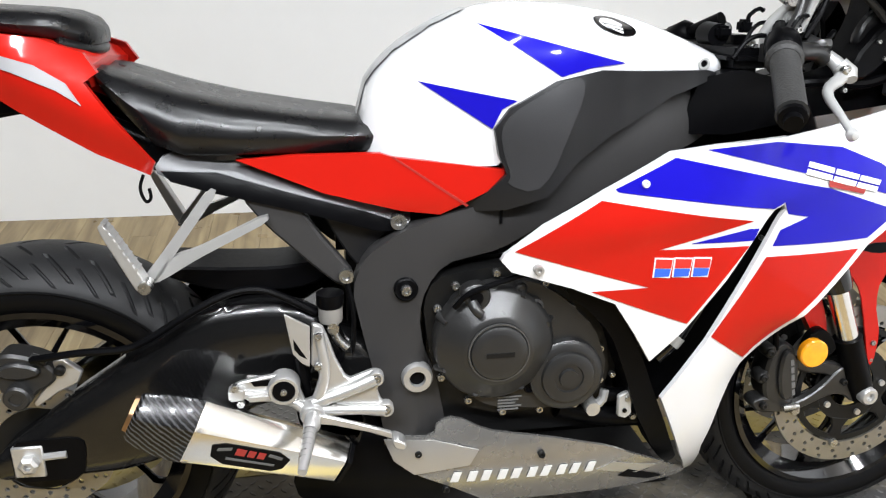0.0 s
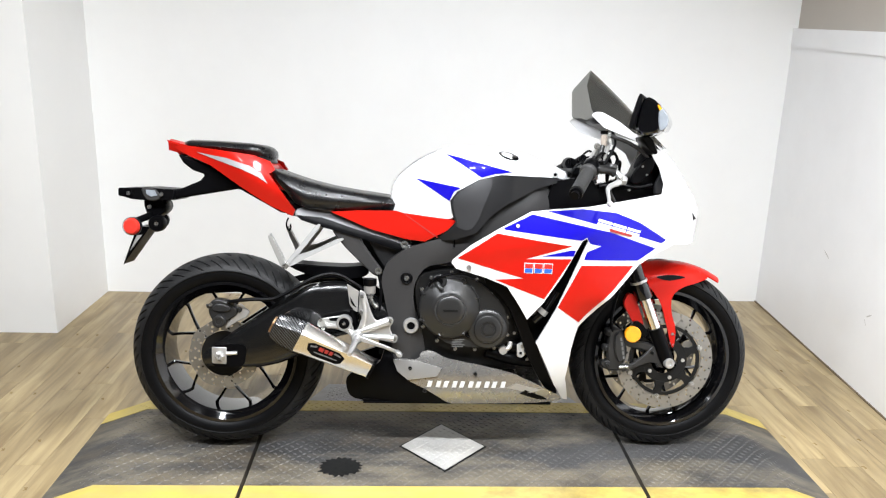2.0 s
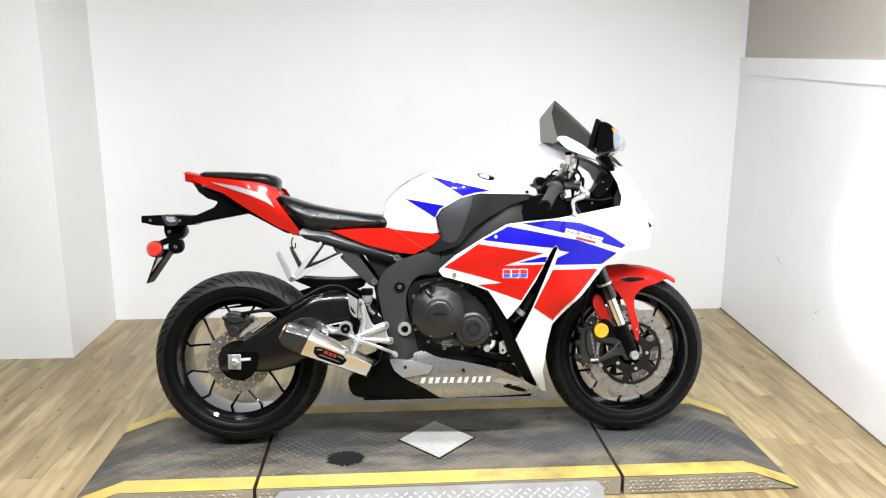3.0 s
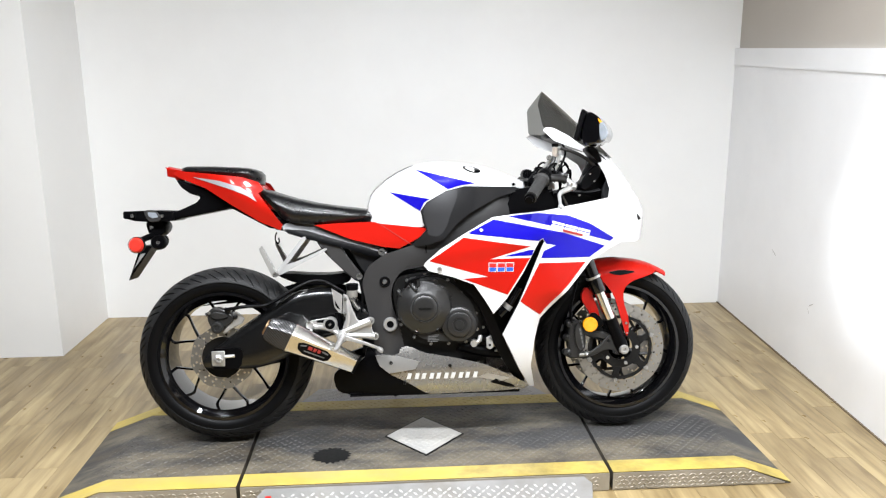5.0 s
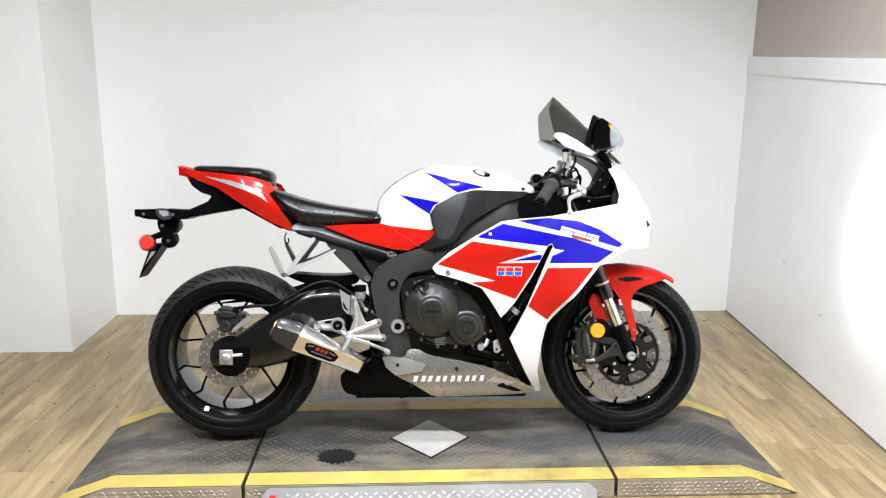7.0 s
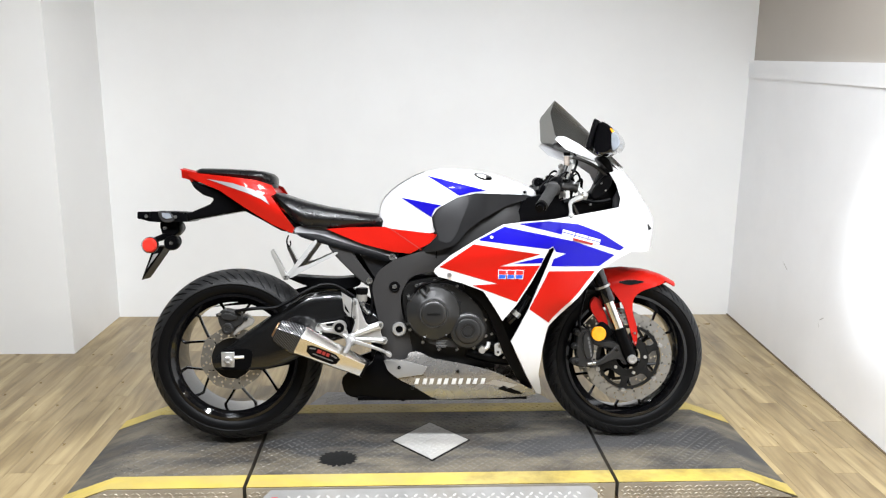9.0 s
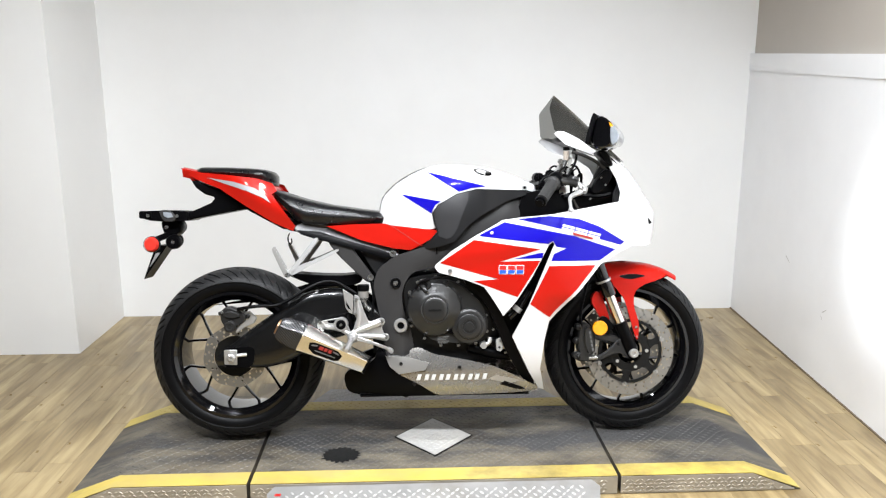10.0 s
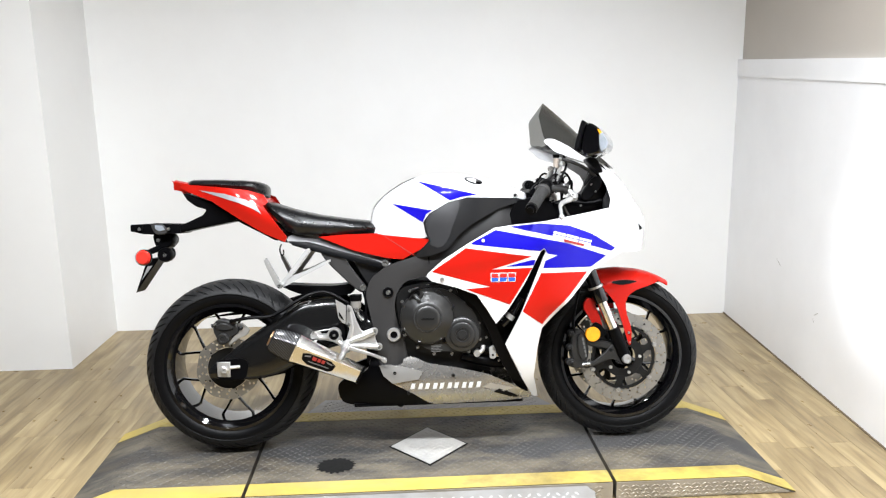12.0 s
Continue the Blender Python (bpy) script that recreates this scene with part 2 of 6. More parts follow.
ARM = material("gloss_black_swingarm", (0.0036, 0.0036, 0.0038), 0.22, coat=0.4, vary=0.15, scale=9, bump=0.02, bump_scale=200, spec=0.4)
BRONZE = material("heat_tinted_steel", (0.22, 0.13, 0.07), 0.35, metal=0.8, vary=0.2, scale=30)
AMBER = material("amber_reflector", (0.85, 0.33, 0.01), 0.2, coat=0.8, vary=0.12, scale=60)
REDLENS = material("red_lens", (0.55, 0.03, 0.02), 0.2, coat=0.8, vary=0.12, scale=60)
MILKY = material("milky_plastic", (0.42, 0.36, 0.31), 0.35, vary=0.06)
AGED = material("aged_milky_plastic", (0.20, 0.19, 0.175), 0.35, vary=0.1)
CAST = material("bright_cast_alloy", (0.48, 0.48, 0.47), 0.40, metal=0.5, vary=0.06, scale=14)
TANKPAD = material("scuffed_clear_pad", (0.36, 0.36, 0.365), 0.35, vary=0.35, scale=22)
SMOKE = glass("smoked_acrylic", (0.085, 0.084, 0.078))
CLEAR = material("clear_lens", (0.30, 0.33, 0.37), 0.08, metal=0.3, coat=0.8, vary=0.15, scale=40)
MIRROR = material("mirror_glass", (0.85, 0.86, 0.87), 0.03, metal=1.0, vary=0.0, rough_vary=0.01)
DECAL_WHITE = material("white_decal", (0.80, 0.80, 0.80), 0.3, coat=0.8, vary=0.02)
DECAL_RED = material("red_decal", (0.60, 0.02, 0.015), 0.3, coat=0.8, vary=0.02)
PALE_PRINT = material("pale_grey_print", (0.62, 0.62, 0.61), 0.35, coat=0.3, vary=0.03)
BADGE_RED = material("dull_red_print", (0.30, 0.02, 0.016), 0.4, vary=0.05)
DECAL_BLUE = material("blue_decal", (0.02, 0.10, 0.62), 0.3, coat=0.8, vary=0.02)
DECAL_GREY = material("grey_print", (0.11, 0.11, 0.11), 0.5, vary=0.02)

LIGHT = bpy.data.materials.new("lamp_diffuser")
LIGHT.use_nodes = True
LIGHT.node_tree.nodes["Principled BSDF"].inputs["Emission Color"].default_value = (0.955, 0.97, 1.0, 1)
LIGHT.node_tree.nodes["Principled BSDF"].inputs["Emission Strength"].default_value = 2.0

# ---------------------------------------------------------------- mesh helpers
def curve_at(x, pts):
    """A smooth line through (x, value) pairs."""
    if x <= pts[0][0]:
        return pts[0][1]
    if x >= pts[-1][0]:
        return pts[-1][1]
    for i in range(len(pts) - 1):
        (x0, a), (x1, b) = pts[i], pts[i + 1]
        if x0 <= x <= x1:
            def slope(j):
                lo, hi = pts[max(0, j - 1)], pts[min(len(pts) - 1, j + 1)]
                return (hi[1] - lo[1]) / (hi[0] - lo[0])
            d, t = x1 - x0, (x - x0) / (x1 - x0)
            return ((2 * t**3 - 3 * t**2 + 1) * a + (t**3 - 2 * t**2 + t) * d * slope(i)
                    + (3 * t**2 - 2 * t**3) * b + (t**3 - t**2) * d * slope(i + 1))


def softened(outline, times=1):
    """Cuts the corners of a closed outline."""
    pts = [Vector(p) for p in outline]
    for _ in range(times):
        out = []
        for a, b in zip(pts, pts[1:] + pts[:1]):
            k = min(0.25, 0.012 / max(1e-6, (b - a).length))
            out += [a.lerp(b, k), a.lerp(b, 1 - k)]
        pts = out
    return [tuple(p) for p in pts]


def finish(name, bm, mat, parent=None, label="", sharp=38, m=None):
    bmesh.ops.remove_doubles(bm, verts=bm.verts, dist=1e-6)
    bmesh.ops.recalc_face_normals(bm, faces=bm.faces)
    if m is not None:
        bm.transform(m)
    lim = radians(sharp)
    for f in bm.faces:
        f.smooth = True
    for e in bm.edges:
        if len(e.link_faces) == 2 and e.calc_face_angle(0) > lim:
            e.smooth = False
    me = bpy.data.meshes.new(name)
    bm.to_mesh(me)
    bm.free()
    me.materials.append(mat)
    ob = new(name, me)
    if parent is not None:
        ob.parent = parent
    if label:
        tagged(ob, label)
    return ob


def part(name, bm, mat, parent, label="", sharp=38, m=None):
    return finish(name, bm, mat, parent, label, sharp, m)


def skin(outline, lat, thick=0.004, step=0.022, side=-1, off=0.0, soft=0):
    """A body panel: an outline in the side view, bent to the half width lat(x, z), with a returned edge."""
    if soft:
        outline = softened(outline, soft)
    bm = bmesh.new()
    bm.faces.new([bm.verts.new((x, 0, z)) for x, z in outline])
    xs, zs = [p[0] for p in outline], [p[1] for p in outline]
    for axis, lo, hi in (((1, 0, 0), min(xs), max(xs)), ((0, 0, 1), min(zs), max(zs))):
        k = math.ceil((lo + 0.004) / step) * step
        while k < hi - 0.003:
            bmesh.ops.bisect_plane(bm, geom=bm.verts[:] + bm.edges[:] + bm.faces[:], dist=0.0016,
                                   plane_co=Vector(axis) * k, plane_no=axis)
            k += step
    bmesh.ops.triangulate(bm, faces=[f for f in bm.faces if len(f.verts) > 4])
    rim = [e for e in bm.edges if e.is_boundary]
    for v in bm.verts:
        v.co.y = side * (lat(v.co.x, v.co.z) + off)
    if thick:
        g = bmesh.ops.extrude_edge_only(bm, edges=rim)
        for v in g["geom"]:
            if isinstance(v, bmesh.types.BMVert):
                v.co.y -= side * thick
    return bm


def flat(outline, y, depth, bevel=0.0015, soft=0, m=None):
    """A plate cut to an outline in the side view, from y to y + depth."""
    if soft:
        outline = softened(outline, soft)
    bm = bmesh.new()
    f = bm.faces.new([bm.verts.new((x, y, z)) for x, z in outline])
    g = bmesh.ops.extrude_face_region(bm, geom=[f])
    for v in g["geom"]:
        if isinstance(v, bmesh.types.BMVert):
            v.co.y += depth
    bmesh.ops.recalc_face_normals(bm, faces=bm.faces)
    if bevel:
        bmesh.ops.bevel(bm, geom=[e for e in bm.edges if e.calc_face_angle(0) > 0.5], offset=bevel, segments=1,
                        affect="EDGES", clamp_overlap=True)
    return bm


def turned(profile, at=(0, 0, 0), segs=32, close=False):
    """A body of revolution about the y axis: profile of (radius, y)."""
    bm = bmesh.new()
    rings = []
    for r, y in profile:
        if r < 1e-6:
            rings.append([bm.verts.new((0, y, 0))])
        else:
            rings.append([bm.verts.new((r * math.cos(2 * math.pi * i / segs), y, r * math.sin(2 * math.pi * i / segs)))
                          for i in range(segs)])
    pairs = list(zip(rings, rings[1:])) + ([(rings[-1], rings[0])] if close else [])
    for a, b in pairs:
        for i in range(segs):
            j = (i + 1) % segs
            ring = [a[i % len(a)], a[j % len(a)], b[j % len(b)], b[i % len(b)]]
            ring = list(dict.fromkeys(ring))
            if len(ring) > 2:
                bm.faces.new(ring)
    bm.transform(Matrix.Translation(at))
    return bm


def tube(points, radius, segs=10, smooth=2, caps=True):
    """A round bar through points; radius may be one number or one for each point."""
    pts = [Vector(p) for p in points]
    rad = [radius] * len(pts) if isinstance(radius, (int, float)) else list(radius)
    for _ in range(smooth if len(pts) > 2 else 0):
        np_, nr = [pts[0]], [rad[0]]
        for i in range(len(pts) - 1):
            np_ += [pts[i].lerp(pts[i + 1], 0.25), pts[i].lerp(pts[i + 1], 0.75)]
            nr += [rad[i] * 0.75 + rad[i + 1] * 0.25, rad[i] * 0.25 + rad[i + 1] * 0.75]
        pts, rad = np_ + [pts[-1]], nr + [rad[-1]]
    bm = bmesh.new()
    rings, side = [], None
    for i, p in enumerate(pts):
        d = (pts[min(i + 1, len(pts) - 1)] - pts[max(i - 1, 0)]).normalized()
        if side is None:
            side = d.orthogonal().normalized()
        side = (side - d * side.dot(d)).normalized()
        up = d.cross(side)
        rings.append([bm.verts.new(p + rad[i] * (side * math.cos(2 * math.pi * k / segs) + up * math.sin(2 * math.pi * k / segs)))
                      for k in range(segs)])
    for a, b in zip(rings, rings[1:]):
        for k in range(segs):
            bm.faces.new([a[k], a[(k + 1) % segs], b[(k + 1) % segs], b[k]])
    if caps:
        bm.faces.new(rings[0]), bm.faces.new(rings[-1][::-1])
    return bm


def loft(rings, caps=True):
    """Skins closed rings of equal length."""
    bm = bmesh.new()
    rs = [[bm.verts.new(p) for p in r] for r in rings]
    n = len(rs[0])
    for a, b in zip(rs, rs[1:]):
        for k in range(n):
            bm.faces.new([a[k], a[(k + 1) % n], b[(k + 1) % n], b[k]])
    if caps:
        bm.faces.new(rs[0]), bm.faces.new(rs[-1][::-1])
    return bm


def block(lo, hi, bevel=0.004, m=None):
    bm = bmesh.new()
    bmesh.ops.create_cube(bm, size=1)
    for v in bm.verts:
        v.co = Vector([(a + b) / 2 + c * (b - a) for a, b, c in zip(lo, hi, v.co)])
    if bevel:
        bmesh.ops.bevel(bm, geom=bm.edges[:], offset=bevel, segments=2, affect="EDGES", clamp_overlap=True)
    if m is not None:
        bm.transform(m)
    return bm


def merged(*bms):
    out = bms[0]
    for b in bms[1:]:
        me = bpy.data.meshes.new("tmp")
        b.to_mesh(me)
        b.free()
        out.from_mesh(me)
        bpy.data.meshes.remove(me)
    return out


def structure(name, bm, mat, label, category="", sharp=30):
    return tagged(finish(name, bm, mat, None, "", sharp), label, category or name.split("_")[0], kind="structure")

# ---------------------------------------------------------------- the bay: walls, floor, ceiling
DECK_Z = 0.065
BACK_Y, LEFT_X, RIGHT_X, JOG_Y = 1.656, -1.744, 1.828, 1.04
ROOF = 2.75


def side_x(y):
    """The side wall runs a few degrees out of square."""
    return RIGHT_X - 0.0737 * (BACK_Y - y)


structure("wall_north", block((LEFT_X, BACK_Y, 0), (RIGHT_X + 0.3, BACK_Y + 0.12, ROOF), 0), WALL, "plain white painted back wall of the photo bay", "wall")
structure("wall_jog", block((LEFT_X - 0.12, JOG_Y + 0.12, 0), (LEFT_X, BACK_Y + 0.12, ROOF), 0), WALL, "short white return wall beside the bay", "wall")
structure("wall_west", block((-4.2, JOG_Y, 0), (LEFT_X, JOG_Y + 0.12, ROOF), 0), WALL, "plain white painted wall next to the bay", "wall")
structure("wall_far_west", block((-4.3, -4.4, 0), (-4.2, JOG_Y + 0.12, ROOF), 0), SHOP, "unseen plain wall closing the room, coloured dark as if unlit", "wall")
structure("wall_south", block((-4.3, -4.5, 0), (2.4, -4.4, ROOF), 0), SHOP, "unseen plain wall behind the camera, coloured dark as if unlit", "wall")


def side_wall(name, z0, z1, out, thick, mat, label, category="wall"):
    bm = bmesh.new()
    ring = [(side_x(BACK_Y) + out, BACK_Y), (side_x(-4.4) + out, -4.4), (side_x(-4.4) + out + thick, -4.4), (side_x(BACK_Y) + out + thick, BACK_Y)]
    drop = lambda z, y: z - 0.033 * (BACK_Y - y) if 0.1 < z < 2 else z
    a = [bm.verts.new((x, y, drop(z0, y))) for x, y in ring]
    b = [bm.verts.new((x, y, drop(z1, y))) for x, y in ring]
    bm.faces.new(a), bm.faces.new(b[::-1])
    for i in range(4):
        bm.faces.new([a[i], a[(i + 1) % 4], b[(i + 1) % 4], b[i]])
    return structure(name, bm, mat, label, category)


side_wall("wall_east_lower", 0, 1.385, 0, 0.12, PANEL, "white painted wall panel with small grey scuffs")
side_wall("trim_ledge", 1.385, 1.478, -0.006, 0.128, PANEL, "white painted ledge board capping the wall panel", "trim")
side_wall("wall_east_upper", 1.478, ROOF, 0.02, 0.10, GREIGE, "greige painted upper wall above the white ledge")
side_wall("baseboard", 0.0, 0.006, -0.006, 0.006, GROUT, "dark caulk line along the foot of the side wall", "trim")
structure("ceiling", block((-4.3, -4.5, ROOF), (2.4, BACK_Y + 0.12, ROOF + 0.1), 0), CEILING, "unseen plain ceiling with panel lights, coloured dark as if unlit", "ceiling")

floor = structure("floor", block((-4.3, -4.5, -0.06), (2.4, BACK_Y, -0.004), 0), GROUT, "pale oak vinyl plank floor with worn streaks", "floor")


def ceiling_light(x, y, z, turn=0):
    lamp = tagged(new("ceiling_light"), "round ceiling downlight with a frosted diffuser", "ceiling light", "ceiling lights")
    lamp.matrix_world = pose(x, y, z, 0, 0, turn)
    part("frame", turned([(0.090, -0.05), (0.118, -0.05), (0.125, -0.04), (0.125, 0.05), (0.090, 0.05)], segs=36, close=True), CEILING, lamp, m=Matrix.Rotation(radians(-90), 4, "X"))
    part("diffuser", turned([(0, 0.0), (0.089, 0.0), (0.089, 0.008), (0, 0.008)], segs=36), LIGHT, lamp, "glowing frosted diffuser", m=Matrix.Rotation(radians(-90), 4, "X"))
    return lamp


first_light = ceiling_light(*LAMPS[0], ROOF - 0.05)
for x, y in LAMPS[1:]:
    copy_thing(first_light, pose(x, y, ROOF - 0.05))

# ---------------------------------------------------------------- the lift deck
FRONT_Y, REAR_Y = -0.40, 0.24
BEND, END = 1.045, 1.212


def deck_z(x):
    return DECK_Z if abs(x) <= BEND else max(0.004, DECK_Z * (END - abs(x)) / (END - BEND))


def strip(x0, x1, y0, y1, lift, depth, cuts=()):
    """A sheet that follows the deck's top between x0 and x1."""
    xs = sorted({x0, x1, *[c for c in (-BEND, BEND, *cuts) if x0 < c < x1]})
    bm = bmesh.new()
    tops = [[bm.verts.new((x, y, deck_z(x) + lift)) for y in (y0, y1)] for x in xs]
    lows = [[bm.verts.new((x, y, max(0.0, deck_z(x) + lift - depth))) for y in (y0, y1)] for x in xs]
    for i in range(len(xs) - 1):
        a, b, c, d = tops[i], tops[i + 1], lows[i], lows[i + 1]
        bm.faces.new([a[0], b[0], b[1], a[1]]), bm.faces.new([c[0], c[1], d[1], d[0]])
        bm.faces.new([a[0], c[0], d[0], b[0]]), bm.faces.new([a[1], b[1], d[1], c[1]])
    for t, w in ((tops[0], lows[0]), (tops[-1], lows[-1])):
        bm.faces.new([t[0], t[1], w[1], w[0]])
    return bm


def lugs(spots, z_at, size=(0.0185, 0.0065), height=0.0016):
    """Raised tread lugs: small pointed bars, turned by turns."""
    bm = bmesh.new()
    for x, y, turn in spots:
        c, s = math.cos(turn), math.sin(turn)
        ring = []
        for a, b in ((-0.5, 0), (-0.2, -0.5), (0.2, -0.5), (0.5, 0), (0.2, 0.5), (-0.2, 0.5)):
            px, py = a * size[0], b * size[1]
            ring.append((x + px * c - py * s, y + px * s + py * c))
        low = [bm.verts.new((px, py, z_at(px, py))) for px, py in ring]
        top = [bm.verts.new((x + (px - x) * 0.75, y + (py - y) * 0.6, z_at(px, py) + height)) for px, py in ring]
        bm.faces.new(top)
        for i in range(6):
            bm.faces.new([low[i], low[(i + 1) % 6], top[(i + 1) % 6], top[i]])
    return bm


def tread_spots(x0, x1, y0, y1, pitch=0.031, keep=lambda x, y: True):
    out = []
    nx, ny = int((x1 - x0) / pitch), int((y1 - y0) / (pitch * 0.5))
    for j in range(ny):
        for i in range(nx):
            x, y = x0 + (i + 0.5 + 0.5 * (j % 2)) * pitch, y0 + (j + 0.5) * pitch * 0.5
            if x < x1 - 0.01 and keep(x, y):
                out.append((x, y, radians(45 if (i + j // 2) % 2 else -45)))
    return out


lift = tagged(new("motorcycle_lift"), "low worn steel tread-plate lift deck with yellow painted edges", "lift")
DIA = (-0.004, -0.086, 0.136)
for name, x0, x1 in (("end_ramp", -END, -0.618), ("centre_deck", -0.606, 0.592), ("end_ramp", 0.604, END)):
    deck = part(name, strip(x0, x1, FRONT_Y, REAR_Y, 0.0, 0.06), DECK, lift, "dark worn tread-plate deck section")
    part("yellow_edge", strip(x0, x1, FRONT_Y, FRONT_Y + 0.078, 0.0014, 0.004), YELLOW, deck, "chipped yellow painted edge")
    part("yellow_edge", strip(x0, x1, REAR_Y - 0.078, REAR_Y, 0.0014, 0.004), YELLOW, deck, "dirty yellow painted edge")
    keep = (lambda x, y: abs(x - DIA[0]) + abs(y - DIA[1]) > DIA[2] + 0.02) if name == "centre_deck" else (lambda x, y: True)
    tagged(part("tread_relief", lugs(tread_spots(x0, x1, FRONT_Y + 0.085, REAR_Y - 0.085, keep=keep), lambda x, y: deck_z(x)), LUG, deck), kind="stuff")
    tagged(part("edge_relief", lugs(tread_spots(x0, x1, REAR_Y - 0.075, REAR_Y - 0.005), lambda x, y: deck_z(x) + 0.0012), YELLOW, deck), kind="stuff")
    # skirt plate along the front, with its own lugs
    lo, hi = max(x0, -1.19), min(x1, 1.19)
    bm = bmesh.new()
    xs = sorted({lo, hi, *[c for c in (-BEND, BEND) if lo < c < hi]})
    t = [bm.verts.new((x, FRONT_Y - 0.003, deck_z(x) - 0.002)) for x in xs]
    w = [bm.verts.new((x, FRONT_Y - 0.003, 0.003)) for x in xs]
    for i in range(len(xs) - 1):
        bm.faces.new([t[i], t[i + 1], w[i + 1], w[i]])
    g = bmesh.ops.extrude_face_region(bm, geom=bm.faces[:])
    for v in g["geom"]:
        if isinstance(v, bmesh.types.BMVert):
            v.co.y += 0.003
    part("skirt", bm, EDGE_STEEL, deck, "tan worn tread-plate skirt")
    rows = [(lo + 0.012 + 0.017 * i + 0.0085 * (q % 2), 0.010 + 0.0125 * q, radians(38 if (i + q) % 2 else -38)) for q in range(4) for i in range(int((hi - lo - 0.03) / 0.017))]
    b = lugs([(x, z, a) for x, z, a in rows if z + 0.008 < deck_z(x)], lambda x, y: 0.0, (0.015, 0.005), 0.0018)
    b.transform(Matrix(((1, 0, 0, 0), (0, 0, -1, FRONT_Y - 0.003), (0, 1, 0, 0), (0, 0, 0, 1))))
    tagged(part("skirt_relief", b, EDGE_STEEL, deck), kind="stuff")

# bare diamond plate let into the centre deck
bm = bmesh.new()
ring = [(DIA[0] - DIA[2], DIA[1]), (DIA[0], DIA[1] - DIA[2] * 1.08), (DIA[0] + DIA[2], DIA[1]), (DIA[0], DIA[1] + DIA[2] * 1.08)]
f = bm.faces.new([bm.verts.new((x, y, DECK_Z + 0.0005)) for x, y in ring])
g = bmesh.ops.extrude_face_region(bm, geom=[f])
for v in g["geom"]:
    if isinstance(v, bmesh.types.BMVert):
        v.co.z += 0.003
seat = [(DIA[0] + (x - DIA[0]) * 1.06, DIA[1] + (y - DIA[1]) * 1.06) for x, y in ring]
joint = bmesh.new()
f = joint.faces.new([joint.verts.new((x, y, DECK_Z + 0.0002)) for x, y in seat])
g = bmesh.ops.extrude_face_region(joint, geom=[f])
for v in g["geom"]:
    if isinstance(v, bmesh.types.BMVert):
        v.co.z += 0.0016
part("plate_joint", joint, OIL, lift, "black grime round the diamond plate")
diamond = part("diamond_plate", bm, BRIGHT, lift, "bare bright diamond-shaped tread plate")
tagged(part("diamond_relief", lugs(tread_spots(DIA[0] - 0.14, DIA[0] + 0.14, DIA[1] - 0.15, DIA[1] + 0.15, 0.03,
            lambda x, y: abs(x - DIA[0]) + abs(y - DIA[1]) / 1.08 < DIA[2] - 0.016), lambda x, y: DECK_Z + 0.0035), BRIGHT, diamond), kind="stuff")

# sloping side steps before and behind the centre deck
for sign, y0, x0, x1 in ((-1, FRONT_Y - 0.006, -0.527, 0.505), (1, REAR_Y + 0.006, -0.47, 0.50)):
    bm = bmesh.new()
    top = [(x0, y0), (x1, y0), (x1 + 0.02, y0 + sign * 0.03), (x1 - 0.03, y0 + sign * 0.26), (x0 + 0.03, y0 + sign * 0.26), (x0 - 0.02, y0 + sign * 0.03)]
    zs = (0.058, 0.058, 0.05, 0.008, 0.008, 0.05)
    a = [bm.verts.new((x, y, z)) for (x, y), z in zip(top, zs)]
    b = [bm.verts.new((x, y, 0.0)) for x, y in top]
    bm.faces.new([a[0], a[1], a[2], a[5]]), bm.faces.new([a[5], a[2], a[3], a[4]])
    for i in range(6):
        bm.faces.new([a[i], a[(i + 1) % 6], b[(i + 1) % 6], b[i]])
    step = part("side_step", bm, STEP, lift, "scuffed bare tread-plate side step")
    z_of = lambda x, y: 0.05 - (abs(y - y0) - 0.03) * (0.042 / 0.23 if abs(y - y0) > 0.03 else 0.008 / 0.03)
    tagged(part("step_relief", lugs(tread_spots(x0 + 0.03, x1 - 0.03, min(y0 + sign * 0.008, y0 + sign * 0.24), max(y0 + sign * 0.008, y0 + sign * 0.24)), z_of), BRIGHT, step), kind="stuff")

# red end plug at the corner of the front step
part("end_plug", block((-0.525, -0.452, 0.030), (-0.498, -0.430, 0.050), 0.004), DECAL_RED, lift, "small red plastic end plug")

# scuffs on the side wall
def scuff(y, z, length, turn):
    bm = bmesh.new()
    rng_ = random.Random(int(y * 1000))
    n = 9
    top, low = [], []
    for k in range(n):
        t = k / (n - 1)
        yy, zz = y + length * (t - 0.5) * math.cos(turn), z + length * (t - 0.5) * math.sin(turn)
        h = 0.004 * math.sin(math.pi * t) * rng_.uniform(0.5, 1.2)
        top.append(bm.verts.new((side_x(yy) - 0.0012, yy, zz + h)))
        low.append(bm.verts.new((side_x(yy) - 0.0012, yy, zz - h)))
    for k in range(n - 1):
        bm.faces.new([top[k], top[k + 1], low[k + 1], low[k]])
    tagged(finish("scuff", bm, SCUFF), "small grey scuff mark on the white wall panel", "scuff", "wall scuffs", kind="stuff")


for y, z, length, turn in ((0.93, 0.475, 0.075, 0.45), (0.50, 0.335, 0.05, -0.5), (0.52, 0.30, 0.03, 0.9)):
    scuff(y, z, length, turn)

# oil stain on the deck
bm = bmesh.new()
c = bm.verts.new((-0.33, -0.215, DECK_Z + 0.0019))
ring = []
for i in range(40):
    a = 2 * math.pi * i / 40
    k = 1 + 0.22 * noise.noise(Vector((3 * math.cos(a), 3 * math.sin(a), 2))) + (0.16 if i % 2 else -0.04)
    ring.append(bm.verts.new((-0.33 + 0.060 * k * math.cos(a), -0.215 + 0.050 * k * math.sin(a), DECK_Z + 0.0019)))
